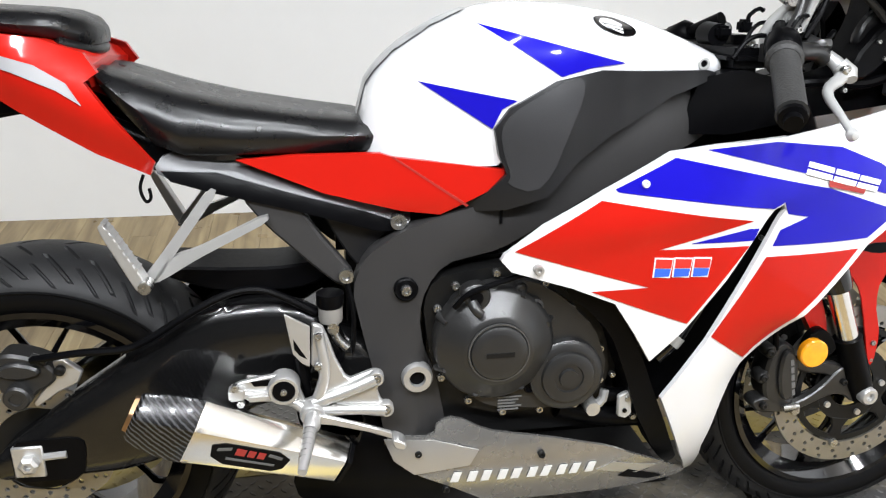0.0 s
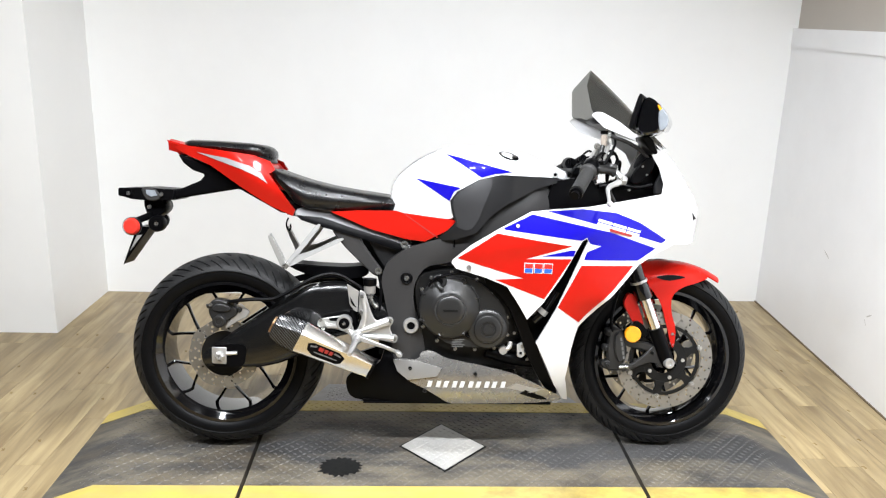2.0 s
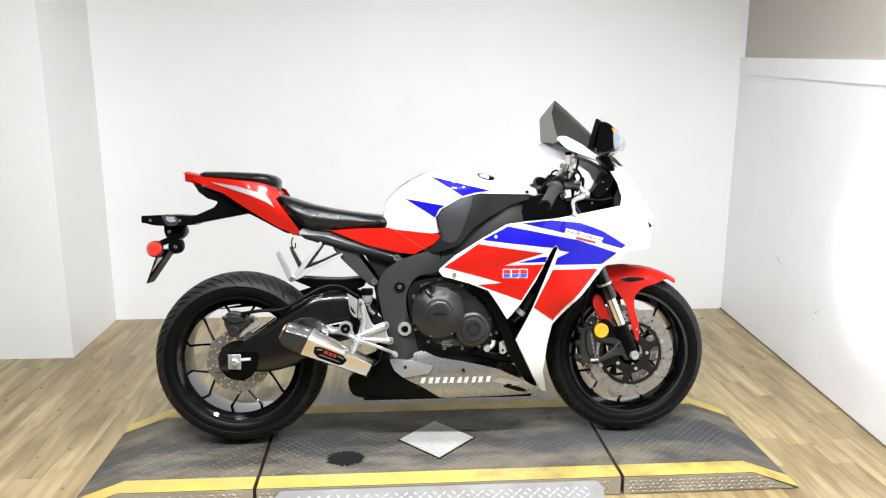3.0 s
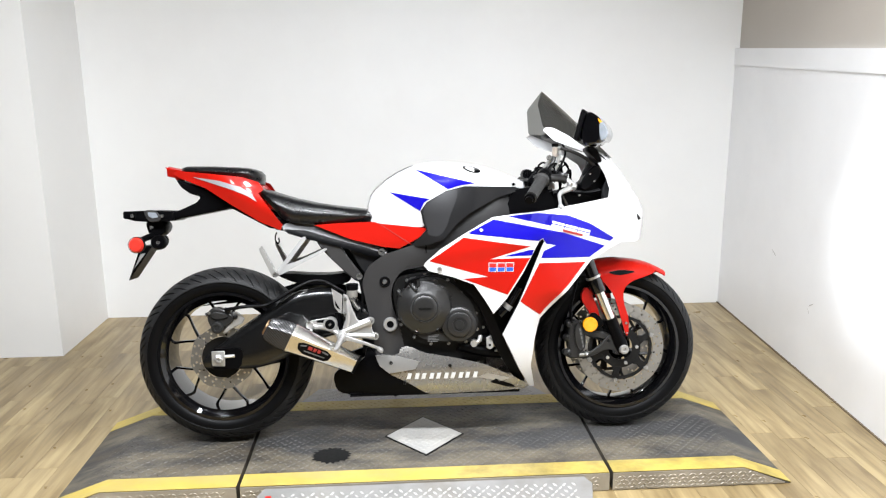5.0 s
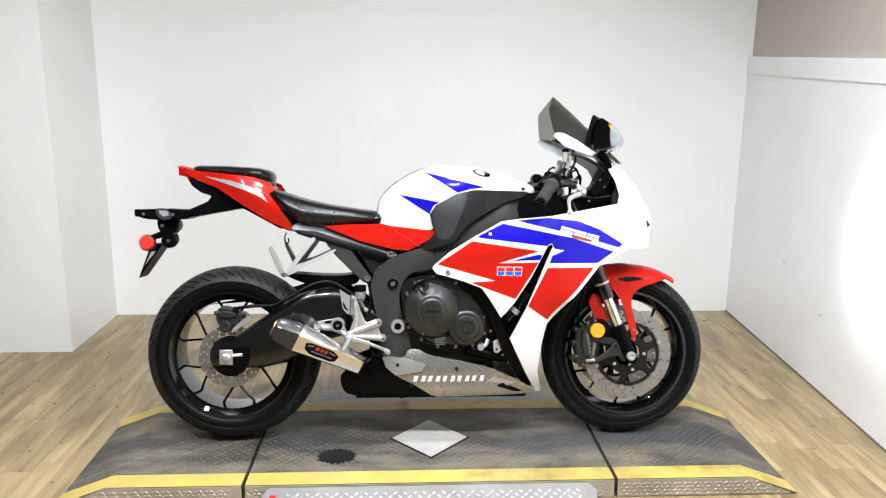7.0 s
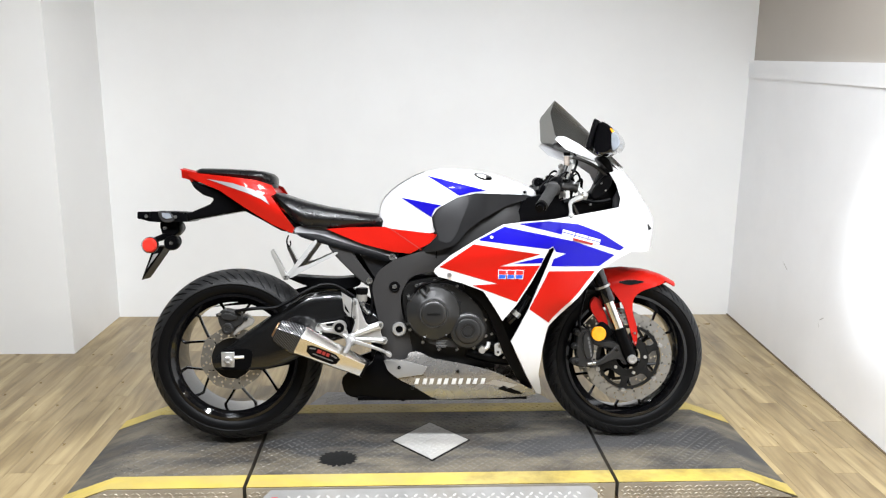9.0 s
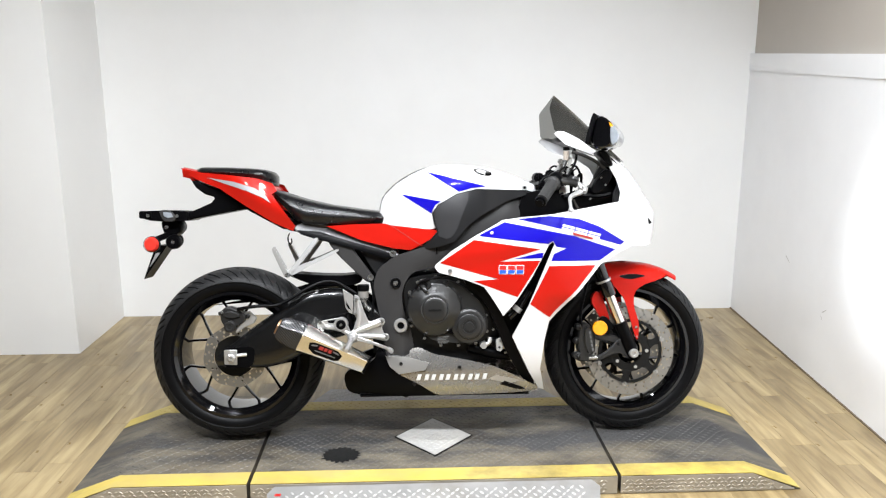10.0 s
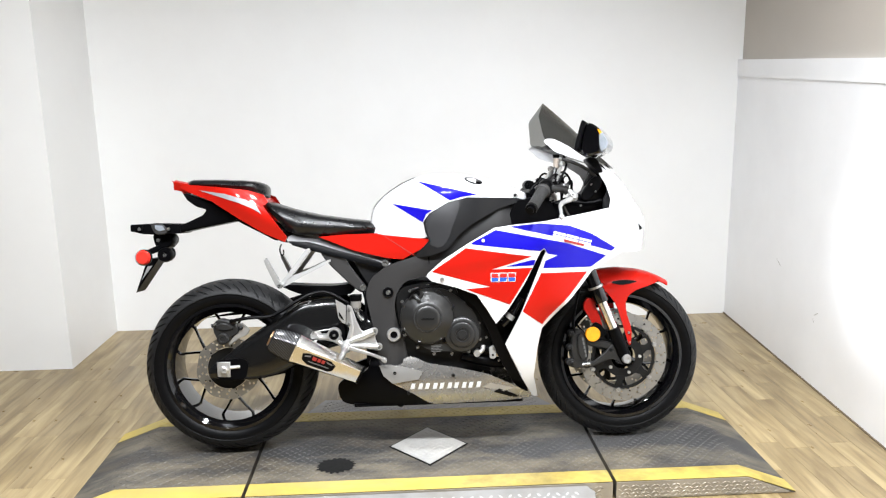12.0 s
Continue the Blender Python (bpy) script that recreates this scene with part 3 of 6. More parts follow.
for i in range(40):
    bm.faces.new([c, ring[i], ring[(i + 1) % 40]])
tagged(finish("oil_stain", bm, OIL), "dark oily stain on the tread plate", "stain", kind="stuff")

# ---------------------------------------------------------------- the motorcycle
# Built upright: x forwards, z up from the tyres' contact, right side at negative y; then leant onto its side stand.
bike = tagged(new("motorcycle"), "white, red and blue sport motorcycle leaning on its stand", "motorcycle")
bike.matrix_world = pose(0, -0.035, DECK_Z + 0.002, -9, 0, 0)

BOLTS = {}


def bolt(x, y, z, r=0.008, mat=ALLOY, parent=None, name="bolt"):
    r, mat = r * 0.85, STEEL if mat is ALLOY else mat
    key = (r, mat.name)
    if key not in BOLTS:
        bm = turned([(r, 0.004), (r, -0.6 * r), (0.82 * r, -0.85 * r), (0.45 * r, -0.85 * r), (0.42 * r, -0.3 * r), (0, -0.3 * r)], segs=12)
        ob = part(name, bm, mat, parent or bike)
        BOLTS[key] = ob.data
    else:
        ob = new(name, BOLTS[key])
        ob.parent = parent or bike
    ob.location = (x, y, z)
    return ob


# --- wheels
def tyre_mesh(R, width, crown, repeats, lo, hi, k, per=24):
    """The tyre's outer skin between two angles off the crown, with slim slanted slashes near the shoulder."""
    bm = bmesh.new()
    hw, rows, n = width / 2, [], repeats * per
    for i in range(n):
        q = (i % per) / per
        row = []
        for j in range(k + 1):
            deg = lo + (hi - lo) * j / k
            phi, a = radians(deg), abs(deg)
            r, y = R - crown + crown * math.cos(phi), hw * math.sin(phi)
            th = 2 * math.pi * (i / n - 0.020 * a / repeats)
            if (24 < a < 60 and q < 0.10) or (42 < a < 70 and 0.5 < q < 0.59) or (6 < a < 26 and 0.3 < q < 0.38):
                r, y = r - 0.0045 * math.cos(phi), y - 0.0045 * math.sin(phi)
            row.append(bm.verts.new((r * math.cos(th), y, r * math.sin(th))))
        rows.append(row)
    for a, b in zip(rows, rows[1:] + rows[:1]):
        for j in range(k):
            bm.faces.new([a[j], a[j + 1], b[j + 1], b[j]])
    return bm


def disc_mesh(r0, r1, y, thick, rings, count, hole, wave=0.0):
    """A drilled brake disc in the x-z plane."""
    bm = bmesh.new()
    n = count
    edges = [r0 + (r1 - r0) * i / rings for i in range(rings + 1)]
    for i in range(rings):
        for k in range(n):
            a0, a1 = 2 * math.pi * (k + 0.5 * (i % 2)) / n, 2 * math.pi * (k + 1 + 0.5 * (i % 2)) / n
            am, rm = (a0 + a1) / 2, (edges[i] + edges[i + 1]) / 2
            rim = [(edges[i], a0), (edges[i], am), (edges[i], a1), (rm, a1), (edges[i + 1], a1), (edges[i + 1], am), (edges[i + 1], a0), (rm, a0)]
            outer = [(r * (1 + (wave * math.sin(8 * a) if r in (edges[0], edges[-1]) else 0)), a) for r, a in rim]
            outer = [(r * math.cos(a), r * math.sin(a)) for r, a in outer]
            cx, cz = rm * math.cos(am), rm * math.sin(am)
            if (k + i) % 2 == 0:
                inner = []
                for x, z in outer:
                    d = Vector((x - cx, z - cz)).normalized() * hole
                    inner.append((cx + d.x, cz + d.y))
                for side in (y, y + thick):
                    o = [bm.verts.new((x, side, z)) for x, z in outer]
                    h = [bm.verts.new((x, side, z)) for x, z in inner]
                    for q in range(8):
                        bm.faces.new([o[q], o[(q + 1) % 8], h[(q + 1) % 8], h[q]])
                h0 = [bm.verts.new((x, y, z)) for x, z in inner]
                h1 = [bm.verts.new((x, y + thick, z)) for x, z in inner]
                for q in range(8):
                    bm.faces.new([h0[q], h0[(q + 1) % 8], h1[(q + 1) % 8], h1[q]])
            else:
                for side in (y, y + thick):
                    bm.faces.new([bm.verts.new((x, side, z)) for x, z in outer])
            for p, q in (((0, 2),) if i == 0 else ()) + (((4, 6),) if i == rings - 1 else ()):
                u = [outer[p], outer[p + 1], outer[q]]
                lo = [bm.verts.new((x, y, z)) for x, z in u]
                hi = [bm.verts.new((x, y + thick, z)) for x, z in u]
                bm.faces.new([lo[0], lo[1], hi[1], hi[0]]), bm.faces.new([lo[1], lo[2], hi[2], hi[1]])
    return bm


def wheel(name, R, width, crown, hw, repeats, centre, steer, mid, fork_r, spread):
    m = Matrix.Translation(centre) @ steer
    rim = [(0.2265, -hw - 0.004), (0.2265, -hw + 0.006), (0.206, -hw + 0.02), (0.203, 0), (0.206, hw - 0.02), (0.2265, hw - 0.006),
           (0.2265, hw + 0.004), (0.217, hw + 0.004), (0.195, hw - 0.018), (0.191, 0), (0.195, -hw + 0.018), (0.217, -hw - 0.004)]
    w = part(name, turned(rim, segs=96, close=True), GLOSSBLACK, bike, "gloss black alloy wheel", m=m)
    part("tread", tyre_mesh(R, width, crown, repeats, -79, 79, 48), TREAD, w, "worn black rubber tread", sharp=28, m=m)
    for s in (-1, 1):
        part("sidewall", merged(tyre_mesh(R, width, crown, repeats, 78.6 * s, 132 * s, 12, 6)), RUBBER, w, "black tyre sidewall", m=m)
        part("bead_ring", turned([(R - crown + 0.0105, s * (width / 2 - 0.0022)), (R - crown + 0.0085, s * (width / 2 + 0.0012)), (R - crown + 0.0055, s * (width / 2 - 0.0004))], segs=120), RUBBER, w, m=m)
    part("hub", turned([(0, -0.062), (0.03, -0.062), (0.036, -0.04), (0.052, -0.028), (0.052, 0.028), (0.036, 0.04), (0.03, 0.062), (0, 0.062)], segs=32),
         GLOSSBLACK, w, m=m)
    for k in range(6):
        a = radians(mid + 60 * k)
        for side in (-1, 1):
            root, tip = Vector((fork_r * math.cos(a), -0.015, fork_r * math.sin(a))), a + side * radians(spread)
            tip = Vector((0.197 * math.cos(tip), 0.0, 0.197 * math.sin(tip)))
            out = Vector((-math.sin(a), 0, math.cos(a))) * side
            pts = [(0.040 * math.cos(a), -0.024, 0.040 * math.sin(a)), root - Vector((math.cos(a), 0, math.sin(a))) * 0.012 + out * 0.002, root + out * 0.004,
                   root.lerp(tip, 0.5), root.lerp(tip, 0.9), tip]
            bm = tube(pts, (0.010, 0.007, 0.0058, 0.0046, 0.0046, 0.0068), 8, 1)
            for v in bm.verts:
                v.co.y *= 1.7
            part("spoke", bm, GLOSSBLACK, w, m=m)
    return w, m


axis = Vector((-math.sin(radians(23.3)), 0, math.cos(radians(23.3))))
STEER = Matrix.Rotation(radians(1.5), 4, axis)
FC = Vector((0.711, 0, 0.298))
RC = Vector((-0.704, 0, 0.308))
front, mf = wheel("front_wheel", 0.300, 0.120, 0.047, 0.052, 30, FC, STEER, -83, 0.105, 14)
rear, mr = wheel("rear_wheel", 0.308, 0.186, 0.056, 0.082, 28, RC, Matrix.Identity(4), -88, 0.110, 17)

for y in (-0.078, 0.073):
    d = part("brake_disc", disc_mesh(0.121, 0.160, y, 0.005, 3, 52, 0.0041), DISC, front, "drilled steel brake disc", m=mf)
    for k in range(6):
        a = radians(60 * k + 20)
        across_ = lambda r, w: (r * math.cos(a) - w * math.sin(a), r * math.sin(a) + w * math.cos(a))
        arm = flat([across_(0.070, -0.020), across_(0.090, -0.011), across_(0.110, -0.016), across_(0.110, 0.016), across_(0.090, 0.011), across_(0.070, 0.020)], y, 0.006, 0.0015)
        part("carrier_arm", arm, ENGINE, d, m=mf)
        part("button", turned([(0, -0.006), (0.008, -0.006), (0.009, 0.0), (0.009, 0.006), (0, 0.006)], (0.122 * math.cos(a), y, 0.122 * math.sin(a)), 14), STEEL, d, m=mf)
    part("carrier_rim", turned([(0.106, y), (0.117, y), (0.117, y + 0.006), (0.106, y + 0.006)], segs=48, close=True), ENGINE, d, m=mf)
    part("carrier_ring", turned([(0.045, y + 0.001), (0.075, y + 0.001), (0.075, y + 0.006), (0.045, y + 0.006)], segs=40, close=True), ENGINE, d, m=mf)
    for k in range(5):
        a = radians(72 * k)
        part("disc_bolt", turned([(0.006, 0), (0.006, -0.005), (0, -0.005)], (0.06 * math.cos(a), y, 0.06 * math.sin(a)), 10), ALLOY, d, m=mf)

disc = part("brake_disc", disc_mesh(0.074, 0.110, -0.098, 0.005, 3, 38, 0.0042, 0.02), DISC, rear, "drilled steel brake disc with wavy inner edge", m=mr)
part("carrier_ring", turned([(0.030, -0.092), (0.072, -0.096), (0.072, -0.09), (0.030, -0.085)], segs=40, close=True), ENGINE, disc, m=mr)

# --- front fork, fender, caliper
for s in (-1, 1):
    foot = FC + STEER.to_3x3() @ Vector((0, s * 0.098, 0))
    up = Vector((-0.127, 0.004 * -s, 0.317)).normalized()
    leg = part("fork_leg", tube([foot + up * -0.015, foot + up * 0.02, foot + up * 0.10, foot + up * 0.118], (0.020, 0.024, 0.023, 0.024), 20, 0), BLACK, bike, "dark fork leg")
    part("chrome_tube", tube([foot + up * 0.11, foot + up * 0.24], 0.0185, 20, 0), CHROME, leg, "polished inner fork tube")
    part("upper_tube", tube([foot + up * 0.222, foot + up * 0.232, foot + up * 0.262, foot + up * 0.272, foot + up * 0.62], (0.026, 0.027, 0.027, 0.0245, 0.0245), 20, 0), GLOSSBLACK, leg, "black upper fork tube")
    part("clamp_ring", tube([foot + up * 0.276, foot + up * 0.284], 0.0275, 20, 0), ALLOY, leg)
    part("axle_end", turned([(0.017, 0.012), (0.017, -0.008), (0.014, -0.012), (0.008, -0.012), (0.007, -0.006), (0, -0.006)] if s < 0 else
                            [(0.017, -0.012), (0.017, 0.008), (0.014, 0.012), (0, 0.012)], foot + Vector((0, s * 0.018, 0)), 20), ALLOY, leg, "bright axle end")


def fender_w(x, z):
    r = math.hypot(x - FC.x - 0.012, z - FC.z)
    k = max(0.0, (r - 0.262) / 0.062)
    return 0.086 * math.sqrt(max(0.05, 1 - k * k))


FENDER = [(0.590, 0.600), (0.640, 0.616), (0.714, 0.622), (0.795, 0.606), (0.852, 0.574), (0.816, 0.560), (0.752, 0.540), (0.722, 0.512),
          (0.722, 0.464), (0.742, 0.404), (0.740, 0.348), (0.733, 0.340), (0.722, 0.372), (0.708, 0.424), (0.688, 0.490), (0.650, 0.540)]
fender = part("front_fender", skin(FENDER, fender_w, 0.004, 0.016, -1, 0, 1), RED, bike, "glossy red front fender")
part("fender_side", skin(FENDER, fender_w, 0.004, 0.016, 1, 0, 1), RED, fender)
rings = []
for i in range(25):
    a = radians(58 + 56 * i / 24)
    rings.append([(FC.x + 0.012 + r * math.cos(a), y, FC.z + r * math.sin(a)) for r, y in
                  ((0.304, -0.060), (0.314, -0.045), (0.320, -0.02), (0.322, 0.0), (0.320, 0.02), (0.314, 0.045), (0.304, 0.060),
                   (0.300, 0.058), (0.312, 0.02), (0.314, 0.0), (0.312, -0.02), (0.300, -0.058))])
part("fender_crown", loft(rings), RED, fender)
part("fender_slot", skin([(0.660, 0.573), (0.715, 0.582), (0.772, 0.574), (0.735, 0.566), (0.705, 0.561)], fender_w, 0.002, 0.02, -1, 0.0015, 1), BLACK, fender, "black air slot")
part("fender_tail", skin([(0.580, 0.520), (0.600, 0.515), (0.630, 0.440), (0.636, 0.412), (0.612, 0.405), (0.585, 0.45), (0.565, 0.485)], lambda x, z: 0.085, 0.02, 0.03, -1, 0, 1), RED, fender)
bolt(0.731, -0.086, 0.388, 0.006, ALLOY)
bolt(0.735, -0.084, 0.352, 0.004, ALLOY)

cal = part("front_caliper", merged(
    flat([(0.512, 0.400), (0.530, 0.416), (0.552, 0.408), (0.566, 0.372), (0.572, 0.335), (0.566, 0.300), (0.548, 0.288), (0.522, 0.290), (0.508, 0.310), (0.504, 0.350)], -0.124, 0.05, 0.005, 1),
    flat([(0.530, 0.400), (0.548, 0.402), (0.562, 0.370), (0.566, 0.335), (0.560, 0.306), (0.542, 0.300), (0.530, 0.330), (0.526, 0.365)], -0.134, 0.012, 0.004, 1),
    flat([(0.496, 0.408), (0.516, 0.412), (0.524, 0.388), (0.500, 0.384)], -0.126, 0.03, 0.003, 1),
    flat([(0.490, 0.356), (0.512, 0.362), (0.514, 0.338), (0.492, 0.334)], -0.126, 0.03, 0.003, 1),
    flat([(0.484, 0.296), (0.500, 0.308), (0.560, 0.300), (0.574, 0.288), (0.566, 0.272), (0.500, 0.276)], -0.124, 0.035, 0.004, 1)), ENGINE_FACE, bike, "black radial brake caliper")
for i in range(5):
    x, z = 0.543 + 0.0028 * i, 0.384 - 0.015 * i
    part("maker_bar", flat([(x, z), (x + 0.006, z + 0.001), (x + 0.008, z - 0.010), (x + 0.002, z - 0.011)], -0.1346, 0.002, 0.0), DECAL_GREY, cal)
for x, z in ((0.506, 0.398), (0.501, 0.348), (0.508, 0.292)):
    part("bridge_bolt", turned([(0.0075, 0.004), (0.0075, -0.004), (0.004, -0.006), (0, -0.004)], (x, -0.126, z), 12), ENGINE, cal)
part("pad_pin", tube([(0.545, -0.130, 0.286), (0.575, -0.130, 0.288)], 0.006, 10, 0), STEEL, cal)
fork_foot = part("caliper_bracket", merged(
    flat([(0.555, 0.266), (0.562, 0.284), (0.600, 0.300), (0.628, 0.322), (0.650, 0.350), (0.672, 0.362), (0.690, 0.330), (0.706, 0.288), (0.690, 0.280), (0.668, 0.300), (0.640, 0.300), (0.606, 0.284), (0.580, 0.274)], -0.122, 0.016, 0.004, 1),
    flat([(0.560, 0.384), (0.592, 0.368), (0.640, 0.366), (0.668, 0.352), (0.656, 0.330), (0.622, 0.342), (0.590, 0.346), (0.562, 0.356)], -0.118, 0.016, 0.004, 1)), ENGINE_FACE, bike, "dark cast fork foot")
bolt(0.656, -0.124, 0.333, 0.007, ENGINE)
hose = part("brake_hose", tube([(0.52, -0.12, 0.40), (0.515, -0.115, 0.45), (0.535, -0.11, 0.53), (0.56, -0.10, 0.62)], 0.0055, 8, 2), BLACK, bike)
refl = part("reflector", turned([(0, -0.010), (0.024, -0.010), (0.0265, -0.007), (0.0265, 0.004), (0, 0.004)], (0.583, -0.132, 0.396), 28), AMBER, bike, "round amber side reflector")
mount = part("reflector_mount", flat([(0.575, 0.42), (0.60, 0.44), (0.625, 0.42), (0.64, 0.39), (0.60, 0.375), (0.575, 0.38)], -0.126, 0.02, 0.002, 1), BLACK, bike)

for ob in (cal, fork_foot, hose, refl, mount):
    ob.location = (0.009, 0.02, -0.005)

# --- frame, engine
def frame_w(x, z):
    """Half width of the frame, rounded across the beam."""
    k = min(1, max(0, (-0.05 - x) / 0.09))
    k = k * k * (3 - 2 * k)
    u = max(-0.08, min(0.08, (1 - k) * (z - 0.655 - 0.38 * max(0, x + 0.05)) + k * 0.7 * (x + 0.14)))
    return curve_at(x, [(-0.22, 0.135), (-0.12, 0.150), (0.0, 0.150), (0.2, 0.160), (0.45, 0.14)]) - 0.02 * max(0, 0.42 - z) - 2.6 * u * u - 3.0 * max(0, x - 0.22) ** 2


FRAME = [(0.368, 0.822), (0.316, 0.868), (0.262, 0.858), (0.167, 0.805), (0.119, 0.765), (0.071, 0.715), (-0.062, 0.682), (-0.138, 0.657),
         (-0.195, 0.614), (-0.214, 0.560), (-0.199, 0.484), (-0.181, 0.407), (-0.174, 0.329), (-0.166, 0.300), (-0.066, 0.296), (-0.072, 0.338),
         (-0.085, 0.406), (-0.108, 0.470), (-0.114, 0.520), (-0.104, 0.565), (-0.075, 0.602), (0.014, 0.620), (0.148, 0.705), (0.243, 0.755), (0.384, 0.790)]
for s in (-1, 1):
    fr = part("frame_beam", skin(FRAME, frame_w, 0.045, 0.014, s, 0, 1), MATTE, bike, "matte black aluminium frame beam")
part("bolt_recess", turned([(0.0185, 0.006), (0.0185, -0.002), (0.016, -0.004), (0.011, -0.002), (0, -0.002)], (-0.134, -0.152, 0.566), 22), BLACK, bike)
bolt(-0.134, -0.155, 0.566, 0.010, ALLOY)
part("pivot_nut", turned([(0.025, 0.01), (0.025, -0.003), (0.022, -0.008), (0.013, -0.008), (0.012, 0.004), (0, 0.004)], (-0.118, -0.152, 0.417), 28), ALLOY, bike, "bright swingarm pivot nut")
part("nut_bore", turned([(0.0118, 0.002), (0.0118, -0.001), (0, -0.001)], (-0.118, -0.152, 0.417), 20), BLACK, bike)
part("frame_seam", flat([(0.008, 0.664), (0.012, 0.664), (0.012, 0.702), (0.008, 0.702)], -0.1535, 0.004, 0.0), BLACK, bike)

part("engine_block", merged(block((-0.12, -0.125, 0.27), (0.24, 0.125, 0.60), 0.02), block((0.02, -0.12, 0.5), (0.28, 0.12, 0.72), 0.02),
                            block((-0.22, -0.07, 0.28), (-0.10, 0.07, 0.62), 0.02)), ENGINE, bike, "dark engine block")
CASE = [(-0.108, 0.540), (-0.091, 0.580), (-0.03, 0.592), (0.040, 0.596), (0.105, 0.572), (0.150, 0.535), (0.190, 0.470), (0.200, 0.400),
        (0.185, 0.365), (0.140, 0.345), (0.02, 0.340), (-0.045, 0.360), (-0.085, 0.408), (-0.100, 0.470)]
part("crankcase_cover", skin(CASE, lambda x, z: 0.150, 0.04, 0.04, -1, 0, 1), ENGINE, bike, "black crankcase cover")
INNER = [(-0.080, 0.520), (-0.060, 0.562), (0.0, 0.578), (0.06, 0.575), (0.11, 0.545), (0.165, 0.49), (0.19, 0.42), (0.17, 0.37), (0.10, 0.352), (0.0, 0.362), (-0.06, 0.40), (-0.085, 0.46)]
part("engine_cover", skin(INNER, lambda x, z: 0.165, 0.02, 0.04, -1, 0, 1), ENGINE_FACE, bike, "dark grey engine side cover")
clutch = part("clutch_cover", turned([(0.095, 0.02), (0.094, -0.008), (0.091, -0.013), (0.086, -0.016), (0.082, -0.0185), (0.058, -0.037), (0.054, -0.0395), (0.0485, -0.041), (0.047, -0.0395), (0.0445, -0.0405), (0.043, -0.046),
                                      (0.038, -0.049), (0.030, -0.050), (0, -0.0505)], (0.0, -0.166, 0.478), 64), ENGINE_FACE, bike, "round dark clutch cover")
part("clutch_ring", turned([(0.0445, -0.0412), (0.0452, -0.0438), (0.0472, -0.0438), (0.0478, -0.0412)], (0.0, -0.166, 0.478), 64, True), RIM, clutch, "dull bare metal ring")
part("clutch_print", block((-0.022, -0.2178, 0.474), (0.022, -0.2160, 0.481), 0), ENGINE, clutch)
bridge = part("clutch_bridge", merged(flat([(-0.060, 0.566), (-0.048, 0.582), (-0.022, 0.584), (-0.010, 0.568), (-0.016, 0.548), (-0.034, 0.540), (-0.046, 0.550)], -0.197, 0.030, 0.004, 1),
                                      tube([(-0.040, -0.196, 0.556), (-0.036, -0.206, 0.548), (-0.028, -0.208, 0.541)], (0.009, 0.008, 0.007), 10, 1)), ENGINE_FACE, clutch)
part("bridge_hole", turned([(0.010, 0.002), (0.010, -0.002), (0, -0.002)], (-0.034, -0.1975, 0.564), 16), BLACK, bridge)
part("clutch_cable", tube([(-0.066, -0.190, 0.548), (-0.050, -0.200, 0.572), (-0.020, -0.200, 0.583), (0.040, -0.186, 0.594), (0.10, -0.17, 0.600)], 0.0045, 8, 2), BLACK, bike)
for a in (20, 62, 152, 205, 250, 300, 338):
    ca, sa = math.cos(radians(a)), math.sin(radians(a))
    part("casting_rib", tube([(0.097 * ca, -0.160, 0.478 + 0.097 * sa), (0.086 * ca, -0.182, 0.478 + 0.086 * sa)], (0.0065, 0.0045), 10, 0), ENGINE_FACE, clutch)
alt = part("pulser_cover", turned([(0.062, 0.02), (0.060, -0.010), (0.052, -0.016), (0.044, -0.016), (0.042, -0.021), (0.038, -0.023), (0.024, -0.023), (0.023, -0.020),
                                   (0.016, -0.020), (0.015, -0.025), (0, -0.025)], (0.119, -0.166, 0.415), 48), ENGINE_FACE, bike, "round dark end cover")
for x, z, r in ((0.062, 0.535, 0.014), (0.075, 0.497, 0.015), (0.04, 0.565, 0.010)):
    part("plug", turned([(r, 0.01), (r, -0.008), (0.7 * r, -0.010), (0.6 * r, -0.006), (0, -0.006)], (x, -0.168, z), 20), ENGINE_FACE, bike)
for x, z in ((-0.086, 0.532), (-0.072, 0.479), (-0.058, 0.568), (0.005, 0.586), (0.083, 0.566), (0.128, 0.522), (0.180, 0.448), (0.143, 0.350),
             (0.083, 0.345), (0.021, 0.346), (-0.036, 0.371), (-0.080, 0.415), (0.183, 0.392)):
    bolt(x, -0.153, z, 0.0075, ALLOY)
part("drain_socket", turned([(0.011, 0.01), (0.011, -0.006), (0.008, -0.008), (0.006, -0.002), (0, -0.002)], (0.060, -0.168, 0.397), 18), BLACK, bike)
bolt(0.066, -0.172, 0.400, 0.005, ALLOY)
for i in range(5):
    part("casting_print", block((0.010, -0.1668, 0.377 - 0.0055 * i), (0.049 - 0.005 * (i % 3), -0.1655, 0.3795 - 0.0055 * i), 0), DECAL_GREY, bike)
part("water_pump", merged(turned([(0, -0.03), (0.012, -0.03), (0.013, 0.02), (0, 0.02)], (0.170, -0.14, 0.345), 16),
                          tube([(0.17, -0.155, 0.345), (0.19, -0.155, 0.35), (0.195, -0.15, 0.37)], 0.008, 8, 1)), ALLOY, bike, "silver hose union")
part("sensor_plate", flat([(0.213, 0.364), (0.228, 0.372), (0.237, 0.366), (0.238, 0.330), (0.228, 0.322), (0.214, 0.327)], -0.168, 0.010, 0.002), CAST, bike, "bright sensor bracket")
part("plate_hole", turned([(0.004, 0.002), (0.004, -0.002), (0, -0.002)], (0.225, -0.168, 0.338), 12), BLACK, bike)
bolt(0.228, -0.168, 0.360, 0.005, ALLOY)
